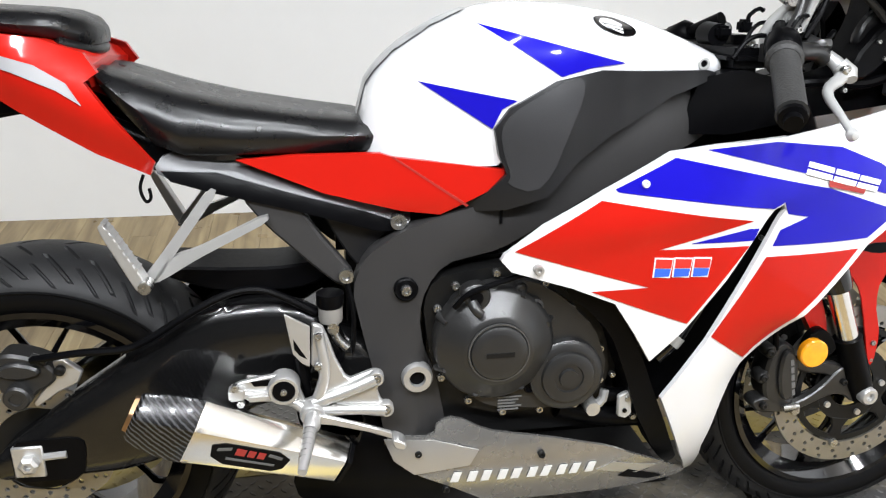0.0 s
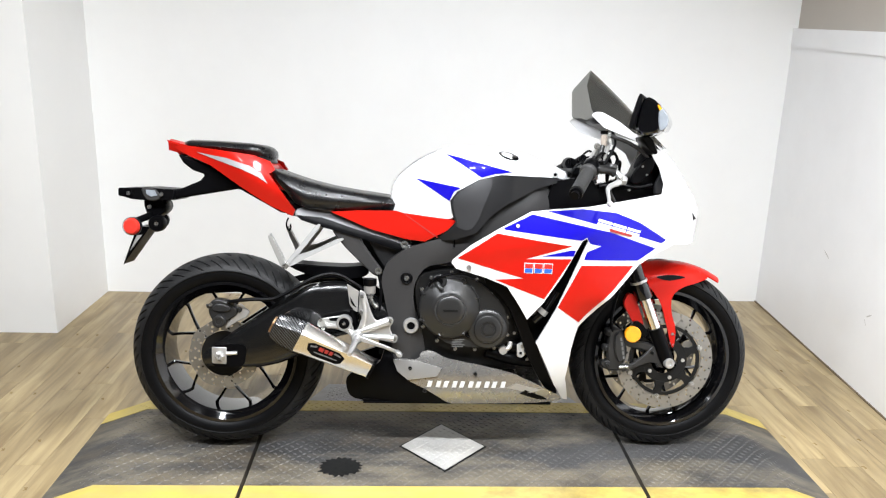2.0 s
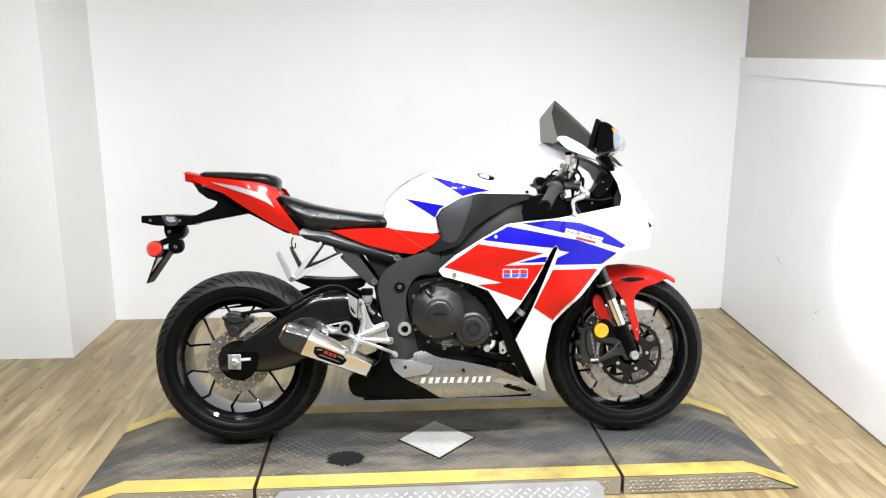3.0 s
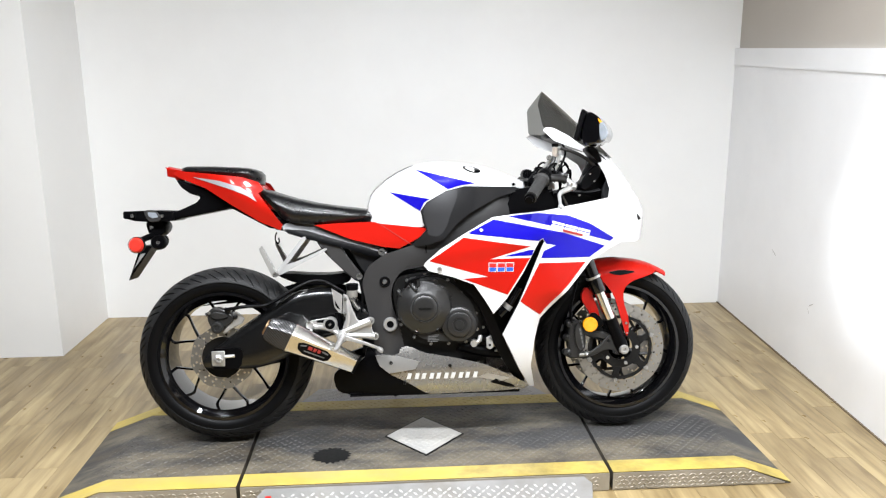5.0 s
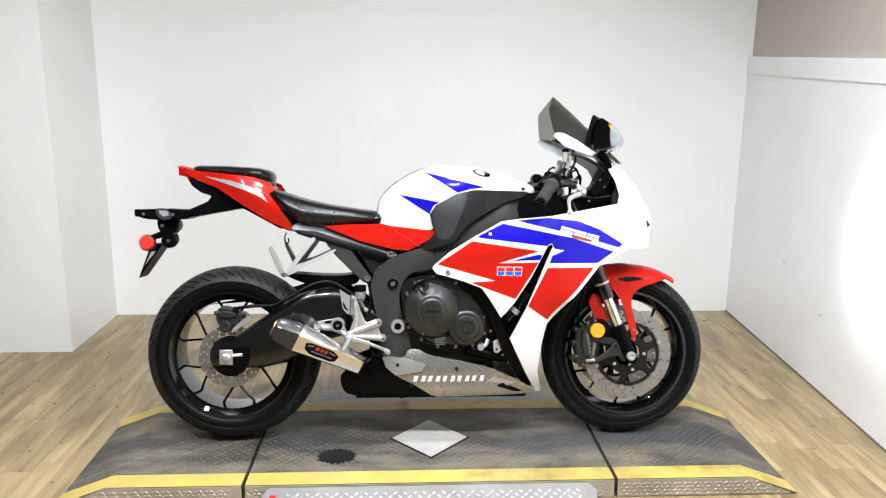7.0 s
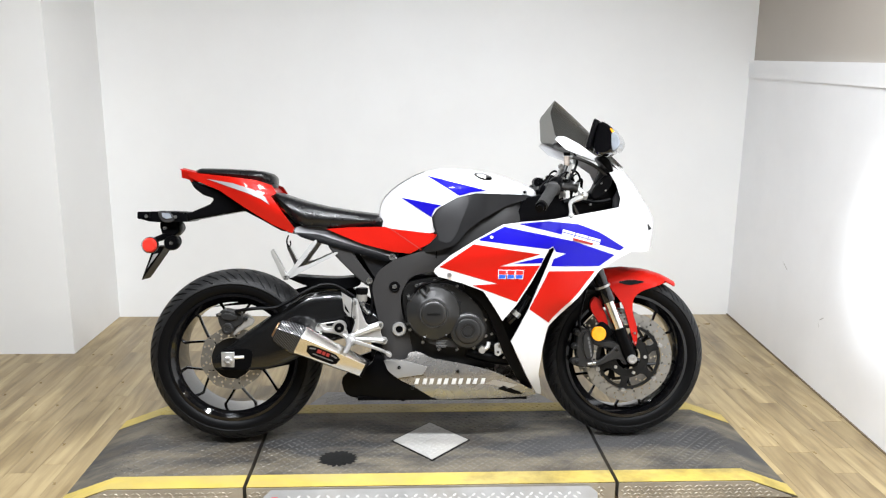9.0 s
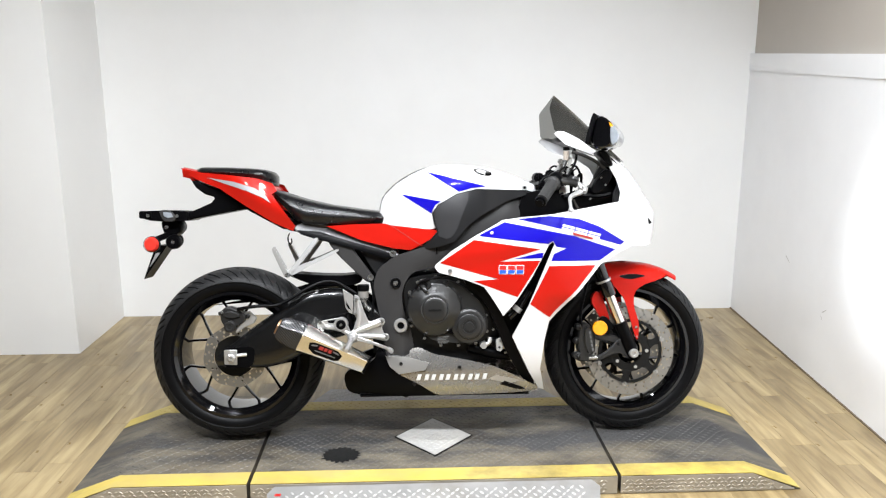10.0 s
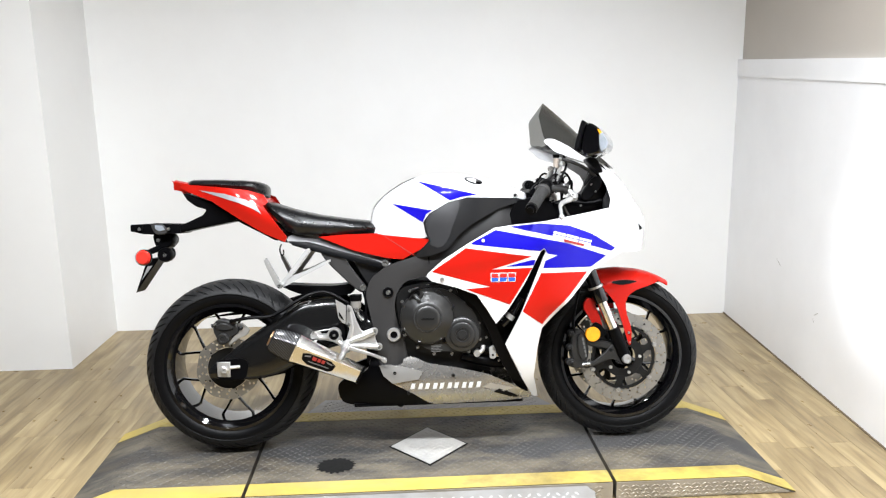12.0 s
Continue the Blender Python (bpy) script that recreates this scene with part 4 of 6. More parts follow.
part("sensor_body", merged(tube([(0.20, -0.145, 0.358), (0.25, -0.145, 0.352)], 0.012, 10, 0), tube([(0.12, -0.13, 0.335), (0.2, -0.13, 0.31), (0.27, -0.12, 0.30)], 0.02, 10, 1)), BLACK, bike)
bolt(0.205, -0.152, 0.398, 0.006, ALLOY)
bolt(0.248, -0.150, 0.315, 0.006, ALLOY)
part("radiator", block((0.26, -0.15, 0.33), (0.33, 0.15, 0.68), 0.01, Matrix.Translation((0.30, 0, 0.5)) @ Matrix.Rotation(radians(12), 4, "Y") @ Matrix.Translation((-0.30, 0, -0.5))), BLACK, bike, "black radiator")
part("radiator_hose", tube([(0.21, -0.165, 0.46), (0.245, -0.175, 0.475), (0.275, -0.17, 0.505), (0.305, -0.16, 0.56)], 0.014, 12, 2), BLACK, bike)
part("slot_hose", tube([(0.258, -0.188, 0.446), (0.283, -0.192, 0.471), (0.303, -0.190, 0.502), (0.325, -0.186, 0.538)], 0.0145, 12, 2), GLOSSBLACK, bike, "black coolant hose")
part("slot_clip", tube([(0.279, -0.191, 0.468), (0.290, -0.191, 0.482)], 0.0165, 14, 0), CAST, bike)
part("hose_clip", tube([(0.242, -0.175, 0.473), (0.256, -0.1755, 0.485)], 0.0165, 14, 0), ALLOY, bike)
bolt(0.262, -0.20, 0.505, 0.006, ALLOY)

# --- airbox, inner fairing, subframe: the dark inside
part("airbox", merged(block((-0.12, -0.10, 0.62), (0.40, 0.10, 0.84), 0.03), block((0.36, -0.07, 0.6), (0.52, 0.07, 0.83), 0.02)), BLACK, bike)
part("inner_fairing", skin([(0.36, 0.785), (0.45, 0.80), (0.68, 0.825), (0.695, 0.87), (0.685, 0.93), (0.65, 0.985), (0.61, 1.012), (0.598, 1.000), (0.592, 0.955), (0.562, 0.895), (0.44, 0.862), (0.40, 0.855)],
                           lambda x, z: 0.115 - 0.10 * max(0, x - 0.5), 0.05, 0.03, -1, 0, 1), BLACK, bike, "black inner fairing panel")
part("inner_fairing", skin([(0.36, 0.785), (0.45, 0.80), (0.68, 0.825), (0.695, 0.87), (0.685, 0.93), (0.65, 0.985), (0.648, 0.975), (0.622, 0.93), (0.60, 0.875), (0.50, 0.845)],
                           lambda x, z: 0.115 - 0.10 * max(0, x - 0.5), 0.05, 0.03, 1, 0, 1), BLACK, bike)
pod = part("inner_panel", flat([(0.560, 0.918), (0.578, 0.960), (0.606, 0.980), (0.606, 0.945), (0.590, 0.915)], -0.128, 0.02, 0.006, 1), KNEE, bike, "grey inner cockpit panel")
part("panel_corner", flat([(0.633, 0.841), (0.634, 0.872), (0.655, 0.917), (0.668, 0.884), (0.668, 0.848), (0.654, 0.838)], -0.132, 0.02, 0.004), KNEE_PALE, bike)
part("panel_strip", tube([(0.482, -0.150, 1.016), (0.540, -0.148, 0.998), (0.590, -0.140, 0.968), (0.618, -0.135, 0.935)], 0.006, 8, 2), MATTE, bike)
part("duct_panel", skin([(0.285, 0.79), (0.315, 0.872), (0.38, 0.885), (0.455, 0.868), (0.470, 0.80), (0.38, 0.785)], lambda x, z: 0.132 - 0.1 * max(0, x - 0.33), 0.03, 0.03, -1, 0, 1), BLACK, bike, "black duct cover")
part("ram_duct", flat([(0.552, 0.900), (0.592, 0.950), (0.614, 0.955), (0.626, 0.943), (0.620, 0.912), (0.580, 0.870), (0.552, 0.868)], -0.150, 0.05, 0.012, 1), BLACK, bike, "black intake duct")
part("wiring_loom", tube([(0.46, -0.125, 0.86), (0.52, -0.135, 0.866), (0.58, -0.132, 0.858), (0.625, -0.125, 0.868)], 0.008, 8, 2), BLACK, bike)
part("instrument_pod", flat([(0.448, 1.064), (0.460, 1.084), (0.494, 1.078), (0.534, 1.044), (0.520, 1.030), (0.482, 1.052)], -0.07, 0.14, 0.008, 1), BLACK, bike, "black instrument pod")
part("slot_duct", skin([(0.36, 0.73), (0.46, 0.70), (0.47, 0.60), (0.40, 0.48), (0.345, 0.33), (0.27, 0.36), (0.215, 0.41), (0.20, 0.47), (0.26, 0.56)], lambda x, z: 0.165 - 0.1 * max(0, 0.5 - z), 0.06, 0.05, -1), BLACK, bike, "black air duct behind the fairing slot")
part("subframe", merged(
    tube([(-0.20, -0.085, 0.725), (-0.33, -0.080, 0.735), (-0.47, -0.07, 0.77), (-0.62, -0.05, 0.84)], (0.018, 0.018, 0.016, 0.014), 10, 1),
    tube([(-0.20, 0.085, 0.725), (-0.33, 0.080, 0.735), (-0.47, 0.07, 0.77), (-0.62, 0.05, 0.84)], (0.018, 0.018, 0.016, 0.014), 10, 1),
    block((-0.44, -0.075, 0.725), (-0.12, 0.075, 0.78), 0.02), block((-0.235, -0.07, 0.58), (-0.12, 0.07, 0.74), 0.02)), BLACK, bike)
for s in (-1, 1):
    part("subframe_strut", flat([(-0.372, 0.712), (-0.340, 0.722), (-0.296, 0.708), (-0.262, 0.652), (-0.222, 0.600), (-0.210, 0.582), (-0.214, 0.566), (-0.232, 0.564), (-0.270, 0.598), (-0.336, 0.664)],
                                 -0.122 if s < 0 else 0.094, 0.028, 0.004, 1), MATTE, bike, "satin black subframe strut")
part("heel_web", flat([(-0.262, 0.690), (-0.150, 0.668), (-0.150, 0.640), (-0.172, 0.622), (-0.196, 0.585), (-0.212, 0.600), (-0.236, 0.640)], -0.104, 0.02, 0.003, 1), KNEE, bike)
part("subframe_bolt", turned([(0.011, 0.01), (0.011, -0.006), (0.006, -0.006), (0.005, 0), (0, 0)], (-0.222, -0.126, 0.583), 18), STEEL, bike)
part("seat_bolt", turned([(0.012, 0.01), (0.012, -0.006), (0.006, -0.006), (0.005, 0), (0, 0)], (-0.142, -0.130, 0.667), 18), STEEL, bike)
def rail_w(x, z):
    u = min(1, max(0, (0.690 - 0.274 * (x + 0.134) - z) / 0.045))
    return 0.102 + 0.024 * u * (2 - u)


part("side_rail", skin([(-0.486, 0.752), (-0.470, 0.776), (-0.400, 0.775), (-0.365, 0.765), (-0.252, 0.716), (-0.134, 0.683), (-0.118, 0.672), (-0.134, 0.650), (-0.176, 0.655),
                        (-0.290, 0.690), (-0.403, 0.720), (-0.460, 0.738)], rail_w, 0.03, 0.008, -1, 0, 1), PAD, bike, "satin charcoal side rail", sharp=12)
# black strip that paints the shade on the rail's lower half
part("rail_shade", skin([(-0.474, 0.752), (-0.400, 0.746), (-0.300, 0.714), (-0.190, 0.682), (-0.140, 0.664), (-0.140, 0.652), (-0.176, 0.653), (-0.290, 0.688), (-0.403, 0.718), (-0.462, 0.737)],
                         rail_w, 0.004, 0.012, -1, 0.003), BLACK, bike, "shaded lower half of the side rail, laid on in black")
part("shock", tube([(-0.20, 0, 0.38), (-0.17, 0, 0.62)], 0.03, 14, 0), BLACK, bike)

# --- swingarm, rear brake, hugger
SWING = [(-0.768, 0.296), (-0.748, 0.330), (-0.637, 0.408), (-0.521, 0.486), (-0.446, 0.532), (-0.368, 0.545), (-0.300, 0.540), (-0.225, 0.495),
         (-0.165, 0.450), (-0.165, 0.395), (-0.290, 0.385), (-0.380, 0.360), (-0.440, 0.325), (-0.520, 0.285), (-0.600, 0.268), (-0.745, 0.270)]
SWING_TOP = [(-0.768, 0.318), (-0.637, 0.408), (-0.521, 0.486), (-0.446, 0.532), (-0.368, 0.545), (-0.300, 0.540), (-0.225, 0.495), (-0.165, 0.450)]
SWING_LOW = [(-0.768, 0.272), (-0.600, 0.268), (-0.520, 0.285), (-0.440, 0.325), (-0.380, 0.360), (-0.290, 0.385), (-0.165, 0.395)]


def swing_w(x, z):
    """Half width of the swingarm: a rounded beam, flatter towards the axle."""
    t, b = curve_at(x, SWING_TOP), curve_at(x, SWING_LOW)
    u = min(1, abs(2 * (z - b) / max(0.01, t - b) - 1))
    return 0.108 + 0.026 * math.sqrt(max(0, 1 - u ** 4))


for s in (-1, 1):
    part("swingarm_side", skin(SWING, swing_w, 0.03, 0.012, s, 0, 1), ARM, bike, "gloss black braced swingarm", sharp=50)
part("swingarm_bridge", block((-0.36, -0.10, 0.40), (-0.24, 0.10, 0.50), 0.02), GLOSSBLACK, bike)
adj = part("axle_adjuster", flat([(-0.733, 0.338), (-0.688, 0.338), (-0.688, 0.284), (-0.733, 0.286)], -0.140, 0.010, 0.002), ALLOY, bike, "bright axle adjuster block")
part("axle_nut", turned([(0.015, 0.01), (0.015, -0.010), (0.010, -0.014), (0.006, -0.014), (0.006, -0.006), (0, -0.006)], (-0.708, -0.140, 0.311), 6), ALLOY, adj)
part("adjuster_bolt", tube([(-0.688, -0.137, 0.318), (-0.655, -0.137, 0.320)], 0.006, 8, 0), ALLOY, adj)
part("adjuster_slot", flat([(-0.735, 0.345), (-0.64, 0.348), (-0.625, 0.335), (-0.635, 0.275), (-0.735, 0.276)], -0.1365, 0.004, 0.0, 1), BLACK, bike)
rc = part("rear_caliper", merged(
    flat([(-0.748, 0.446), (-0.742, 0.478), (-0.722, 0.486), (-0.690, 0.478), (-0.668, 0.466), (-0.655, 0.450), (-0.662, 0.432), (-0.690, 0.418), (-0.700, 0.398), (-0.722, 0.396), (-0.736, 0.420)], -0.124, 0.045, 0.005, 1),
    flat([(-0.738, 0.462), (-0.716, 0.474), (-0.682, 0.466), (-0.672, 0.452), (-0.700, 0.444), (-0.730, 0.448)], -0.132, 0.012, 0.004, 1),
    turned([(0.0195, 0.02), (0.0195, -0.010), (0.0165, -0.0135), (0.010, -0.0135), (0.009, -0.011), (0, -0.011)], (-0.712, -0.126, 0.418), 24),
    tube([(-0.752, -0.118, 0.462), (-0.735, -0.118, 0.466)], 0.007, 10, 0), tube([(-0.684, -0.128, 0.482), (-0.664, -0.130, 0.474)], 0.006, 8, 0)), ENGINE_FACE, bike, "dark rear brake caliper")
part("caliper_bracket", flat([(-0.662, 0.466), (-0.648, 0.470), (-0.622, 0.446), (-0.630, 0.428), (-0.660, 0.414), (-0.694, 0.390), (-0.698, 0.400), (-0.672, 0.430), (-0.660, 0.448)], -0.116, 0.012, 0.002), ALLOY, rc, "bright caliper bracket")
part("slide_pin", turned([(0.008, 0.004), (0.008, -0.004), (0.004, -0.006), (0, -0.004)], (-0.652, -0.118, 0.452), 12), ENGINE, rc)
bolt(-0.738, -0.128, 0.468, 0.006, ALLOY)
part("brake_line", tube([(-0.684, -0.132, 0.478), (-0.650, -0.142, 0.486), (-0.600, -0.145, 0.492), (-0.547, -0.145, 0.490), (-0.510, -0.145, 0.507), (-0.449, -0.142, 0.545),
                         (-0.396, -0.138, 0.570), (-0.352, -0.135, 0.574), (-0.315, -0.130, 0.555), (-0.270, -0.125, 0.525)], 0.006, 8, 2), BLACK, bike, "black rubber brake line")
part("rear_hugger", flat([(-0.520, 0.594), (-0.495, 0.597), (-0.40, 0.590), (-0.33, 0.588), (-0.262, 0.594), (-0.25, 0.565), (-0.30, 0.548), (-0.42, 0.552), (-0.475, 0.572)], -0.085, 0.10, 0.004, 1), BLACK, bike, "black rear hugger")
chain = part("chain_guard", flat([(-0.84, 0.462), (-0.60, 0.502), (-0.44, 0.55), (-0.44, 0.525), (-0.62, 0.478)], 0.10, 0.006, 0.001), BLACK, bike)
res = part("brake_reservoir", merged(turned([(0, -0.018), (0.017, -0.018), (0.0185, -0.014), (0.0185, 0.014), (0, 0.014)], (0, 0, 0), 20)), AGED, bike, "milky brake fluid reservoir",
           m=Matrix.Translation((-0.248, -0.130, 0.530)) @ Matrix.Rotation(radians(90), 4, "X"))
part("reservoir_cap", turned([(0, -0.016), (0.019, -0.016), (0.021, -0.012), (0.021, 0.006), (0, 0.006)], segs=20), BLACK, res, m=Matrix.Translation((-0.248, -0.130, 0.553)) @ Matrix.Rotation(radians(90), 4, "X"))
part("reservoir_hose", tube([(-0.25, -0.135, 0.515), (-0.235, -0.13, 0.49), (-0.23, -0.13, 0.46), (-0.25, -0.135, 0.43)], 0.007, 8, 2), BLACK, bike)
part("linkage_hose", tube([(-0.222, -0.128, 0.575), (-0.212, -0.132, 0.53), (-0.215, -0.13, 0.47), (-0.22, -0.13, 0.43)], 0.004, 8, 2), BLACK, bike)

# --- rear-set, pegs
HANGER = [(-0.276, 0.530), (-0.261, 0.524), (-0.254, 0.505), (-0.244, 0.472), (-0.231, 0.442), (-0.223, 0.435), (-0.190, 0.447), (-0.180, 0.447), (-0.172, 0.438), (-0.174, 0.426), (-0.182, 0.420),
          (-0.181, 0.407), (-0.175, 0.392), (-0.164, 0.391), (-0.158, 0.380), (-0.164, 0.368), (-0.177, 0.368), (-0.216, 0.377), (-0.251, 0.379), (-0.263, 0.370), (-0.275, 0.363), (-0.290, 0.366),
          (-0.301, 0.382), (-0.303, 0.399), (-0.281, 0.407), (-0.267, 0.420), (-0.266, 0.441), (-0.275, 0.458), (-0.281, 0.463)]
hang = part("footrest_hanger", flat(HANGER, -0.178, 0.012, 0.0025), ALLOY, bike, "satin aluminium footrest hanger")
part("hanger_rib", merged(tube([(-0.279, -0.179, 0.400), (-0.232, -0.183, 0.417), (-0.186, -0.181, 0.435)], (0.011, 0.009, 0.011), 10, 1),
                          tube([(-0.279, -0.179, 0.388), (-0.220, -0.182, 0.386), (-0.172, -0.181, 0.381)], (0.011, 0.008, 0.011), 10, 1),
                          tube([(-0.272, -0.178, 0.405), (-0.258, -0.181, 0.455), (-0.267, -0.179, 0.515)], (0.010, 0.008, 0.008), 10, 1)), ALLOY, hang)
part("heel_guard", flat([(-0.315, 0.550), (-0.279, 0.528), (-0.282, 0.463), (-0.293, 0.469), (-0.306, 0.486)], -0.184, 0.004, 0.001), ALLOY, hang)
part("guard_slot", flat([(-0.304, 0.510), (-0.285, 0.476), (-0.296, 0.483), (-0.303, 0.493)], -0.1846, 0.003, 0.0), BLACK, hang)
for x, z in ((-0.184, 0.436), (-0.170, 0.382)):
    part("bolt_boss", turned([(0.012, 0.01), (0.012, -0.004), (0.0105, -0.006), (0.0075, -0.006), (0.0070, -0.002), (0, -0.002)], (x, -0.181, z), 22), ALLOY, hang)
    bolt(x, -0.183, z, 0.0075, STEEL)
for x, z in ((-0.268, 0.513), (-0.270, 0.464)):
    bolt(x, -0.186, z, 0.0068, STEEL)
part("brake_pedal", merged(flat([(-0.275, 0.392), (-0.246, 0.382), (-0.201, 0.366), (-0.163, 0.351), (-0.160, 0.338), (-0.202, 0.355), (-0.250, 0.370), (-0.280, 0.376)], -0.200, 0.008, 0.002),
                           flat([(-0.164, 0.353), (-0.148, 0.346), (-0.141, 0.338), (-0.148, 0.330), (-0.163, 0.337)], -0.222, 0.030, 0.003, 1)), ALLOY, bike, "aluminium brake pedal")
part("pedal_pivot", turned([(0.024, 0.02), (0.024, -0.006), (0.0215, -0.010), (0.0175, -0.010), (0.0165, -0.004), (0, -0.004)], (-0.322, -0.180, 0.428), 28), ALLOY, bike)
part("pivot_rubber", turned([(0.0165, 0.0), (0.0165, -0.007), (0.008, -0.009), (0, -0.009)], (-0.322, -0.182, 0.428), 22), BLACK, bike)
bolt(-0.322, -0.191, 0.428, 0.006, ALLOY)
link = part("exhaust_hanger", merged(
    flat([(-0.401, 0.429), (-0.390, 0.440), (-0.373, 0.443), (-0.318, 0.452), (-0.306, 0.440), (-0.297, 0.418), (-0.290, 0.396), (-0.300, 0.390), (-0.324, 0.404), (-0.356, 0.409), (-0.389, 0.414), (-0.400, 0.422)], -0.176, 0.010, 0.002, 1),
    tube([(-0.396, -0.178, 0.426), (-0.350, -0.180, 0.416), (-0.312, -0.178, 0.406), (-0.290, -0.178, 0.388)], (0.008, 0.006, 0.007, 0.010), 10, 1),
    block((-0.402, -0.190, 0.416), (-0.378, -0.166, 0.436), 0.003), block((-0.376, -0.188, 0.412), (-0.340, -0.170, 0.424), 0.003)), ALLOY, bike, "aluminium exhaust hanger")
part("hanger_slot", flat([(-0.370, 0.441), (-0.335, 0.444), (-0.342, 0.433), (-0.365, 0.433)], -0.1765, 0.002, 0.0), BLACK, link)
for x, z in ((-0.392, 0.438), (-0.385, 0.412)):
    part("hanger_bolt", turned([(0.006, 0.004), (0.006, -0.005), (0, -0.005)], (x, -0.186, z), 6), STEEL, link)
part("peg_hub", turned([(0.019, 0.014), (0.019, -0.006), (0.015, -0.012), (0.008, -0.014), (0, -0.014)], (-0.282, -0.184, 0.386), 24), ALLOY, bike)
peg = part("rider_peg", merged(tube([(-0.281, -0.190, 0.386), (-0.283, -0.215, 0.382), (-0.285, -0.222, 0.380)], (0.012, 0.013, 0.010), 14, 0),
                               tube([(-0.285, -0.220, 0.380), (-0.291, -0.262, 0.368), (-0.297, -0.296, 0.358)], (0.010, 0.0085, 0.0065), 12, 1)), ALLOY, bike, "knurled aluminium rider peg")
for k in range(6):
    part("peg_groove", turned([(0.0106 - 0.0005 * k, -0.0012), (0.0112 - 0.0005 * k, 0.0), (0.0106 - 0.0005 * k, 0.0012)], (-0.286 - 0.0016 * k, -0.226 - 0.0095 * k, 0.3785 - 0.0028 * k), 14), STEEL, peg)
part("master_cylinder", merged(tube([(-0.292, -0.15, 0.425), (-0.297, -0.15, 0.465)], 0.0115, 12, 0), tube([(-0.288, -0.15, 0.400), (-0.292, -0.15, 0.428)], 0.007, 10, 0)), BLACK, bike)
part("link_joint", merged(tube([(-0.246, -0.14, 0.508), (-0.240, -0.14, 0.485), (-0.225, -0.14, 0.470)], 0.007, 10, 1), turned([(0.009, 0.01), (0.009, -0.006), (0, -0.006)], (-0.245, -0.142, 0.506), 14)), STEEL, bike)
BRACKET = ([(-0.512, 0.600), (-0.500, 0.592), (-0.488, 0.602), (-0.462, 0.637), (-0.398, 0.722), (-0.411, 0.728), (-0.478, 0.641)],
           [(-0.500, 0.594), (-0.484, 0.598), (-0.435, 0.626), (-0.330, 0.677), (-0.333, 0.687), (-0.436, 0.640), (-0.462, 0.634), (-0.480, 0.622)])
PEG = [(-0.510, 0.592), (-0.494, 0.598), (-0.502, 0.616), (-0.542, 0.692), (-0.549, 0.695), (-0.553, 0.688), (-0.522, 0.618)]
brace_w = lambda x, z: 0.150 - 0.14 * (z - 0.600)
brk = part("pillion_bracket", merged(*[skin(o, brace_w, 0.014, 0.03, -1, 0, 1) for o in BRACKET]), ALLOY, bike, "aluminium pillion peg bracket")
peg = part("pillion_peg", flat(PEG, -0.186, 0.028, 0.004, 1), ALLOY, bike, "folded aluminium pillion peg")
for k in range(8):
    x, z = -0.506 - 0.0052 * k, 0.628 + 0.0094 * k
    part("peg_tooth", flat([(x - 0.004, z - 0.004), (x + 0.001, z + 0.001), (x - 0.004, z + 0.004)], -0.186, 0.024, 0.0), ALLOY, peg)
part("peg_pin", turned([(0.009, 0.02), (0.009, -0.006), (0, -0.006)], (-0.500, -0.186, 0.602), 14), STEEL, peg)
part("pillion_bracket", merged(*[skin(o, brace_w, 0.014, 0.03, 1, 0, 1) for o in BRACKET]), ALLOY, bike)
part("pillion_peg", flat(PEG, 0.158, 0.028, 0.004, 1), ALLOY, bike)
part("seat_base", flat([(-0.515, 0.752), (-0.492, 0.790), (-0.44, 0.785), (-0.38, 0.772), (-0.38, 0.735), (-0.46, 0.740)], -0.098, 0.196, 0.006), BLACK, bike, "black seat base")
part("helmet_hook", tube([(-0.506, -0.09, 0.740), (-0.512, -0.10, 0.722), (-0.505, -0.10, 0.700), (-0.496, -0.10, 0.706), (-0.498, -0.10, 0.722)], 0.0024, 8, 2), BLACK, bike)

# --- exhaust
A, B = Vector((-0.452, -0.182, 0.390)), Vector((-0.236, -0.124, 0.281))
ax = (B - A).normalized()
upv = Vector((-ax.z, 0, ax.x))


def can_ring(t, half, ridge, k=1.0, depth=0.066):
    """Six-sided section of the silencer, corners cut."""
    c = A.lerp(B, t)
    raw = [(-0.55, 0.97), (-1.0, ridge), (-0.85, -0.75), (-0.30, -1.0), (0.40, -0.80), (0.60, -0.10), (0.15, 0.50)]
    pts = []
    for i, (a, b) in enumerate(raw):
        p0, p1, p2 = [Vector(raw[(i + j) % 7]) for j in (-1, 0, 1)]
        pts += [p1.lerp(p0, 0.16), p1.lerp(p1.lerp(p0, 0.06).lerp(p1.lerp(p2, 0.06), 0.5), 1), p1.lerp(p2, 0.16)]
    return [c + Vector((0, p.x * depth * k, 0)) + upv * (p.y * half * k) for p in pts]


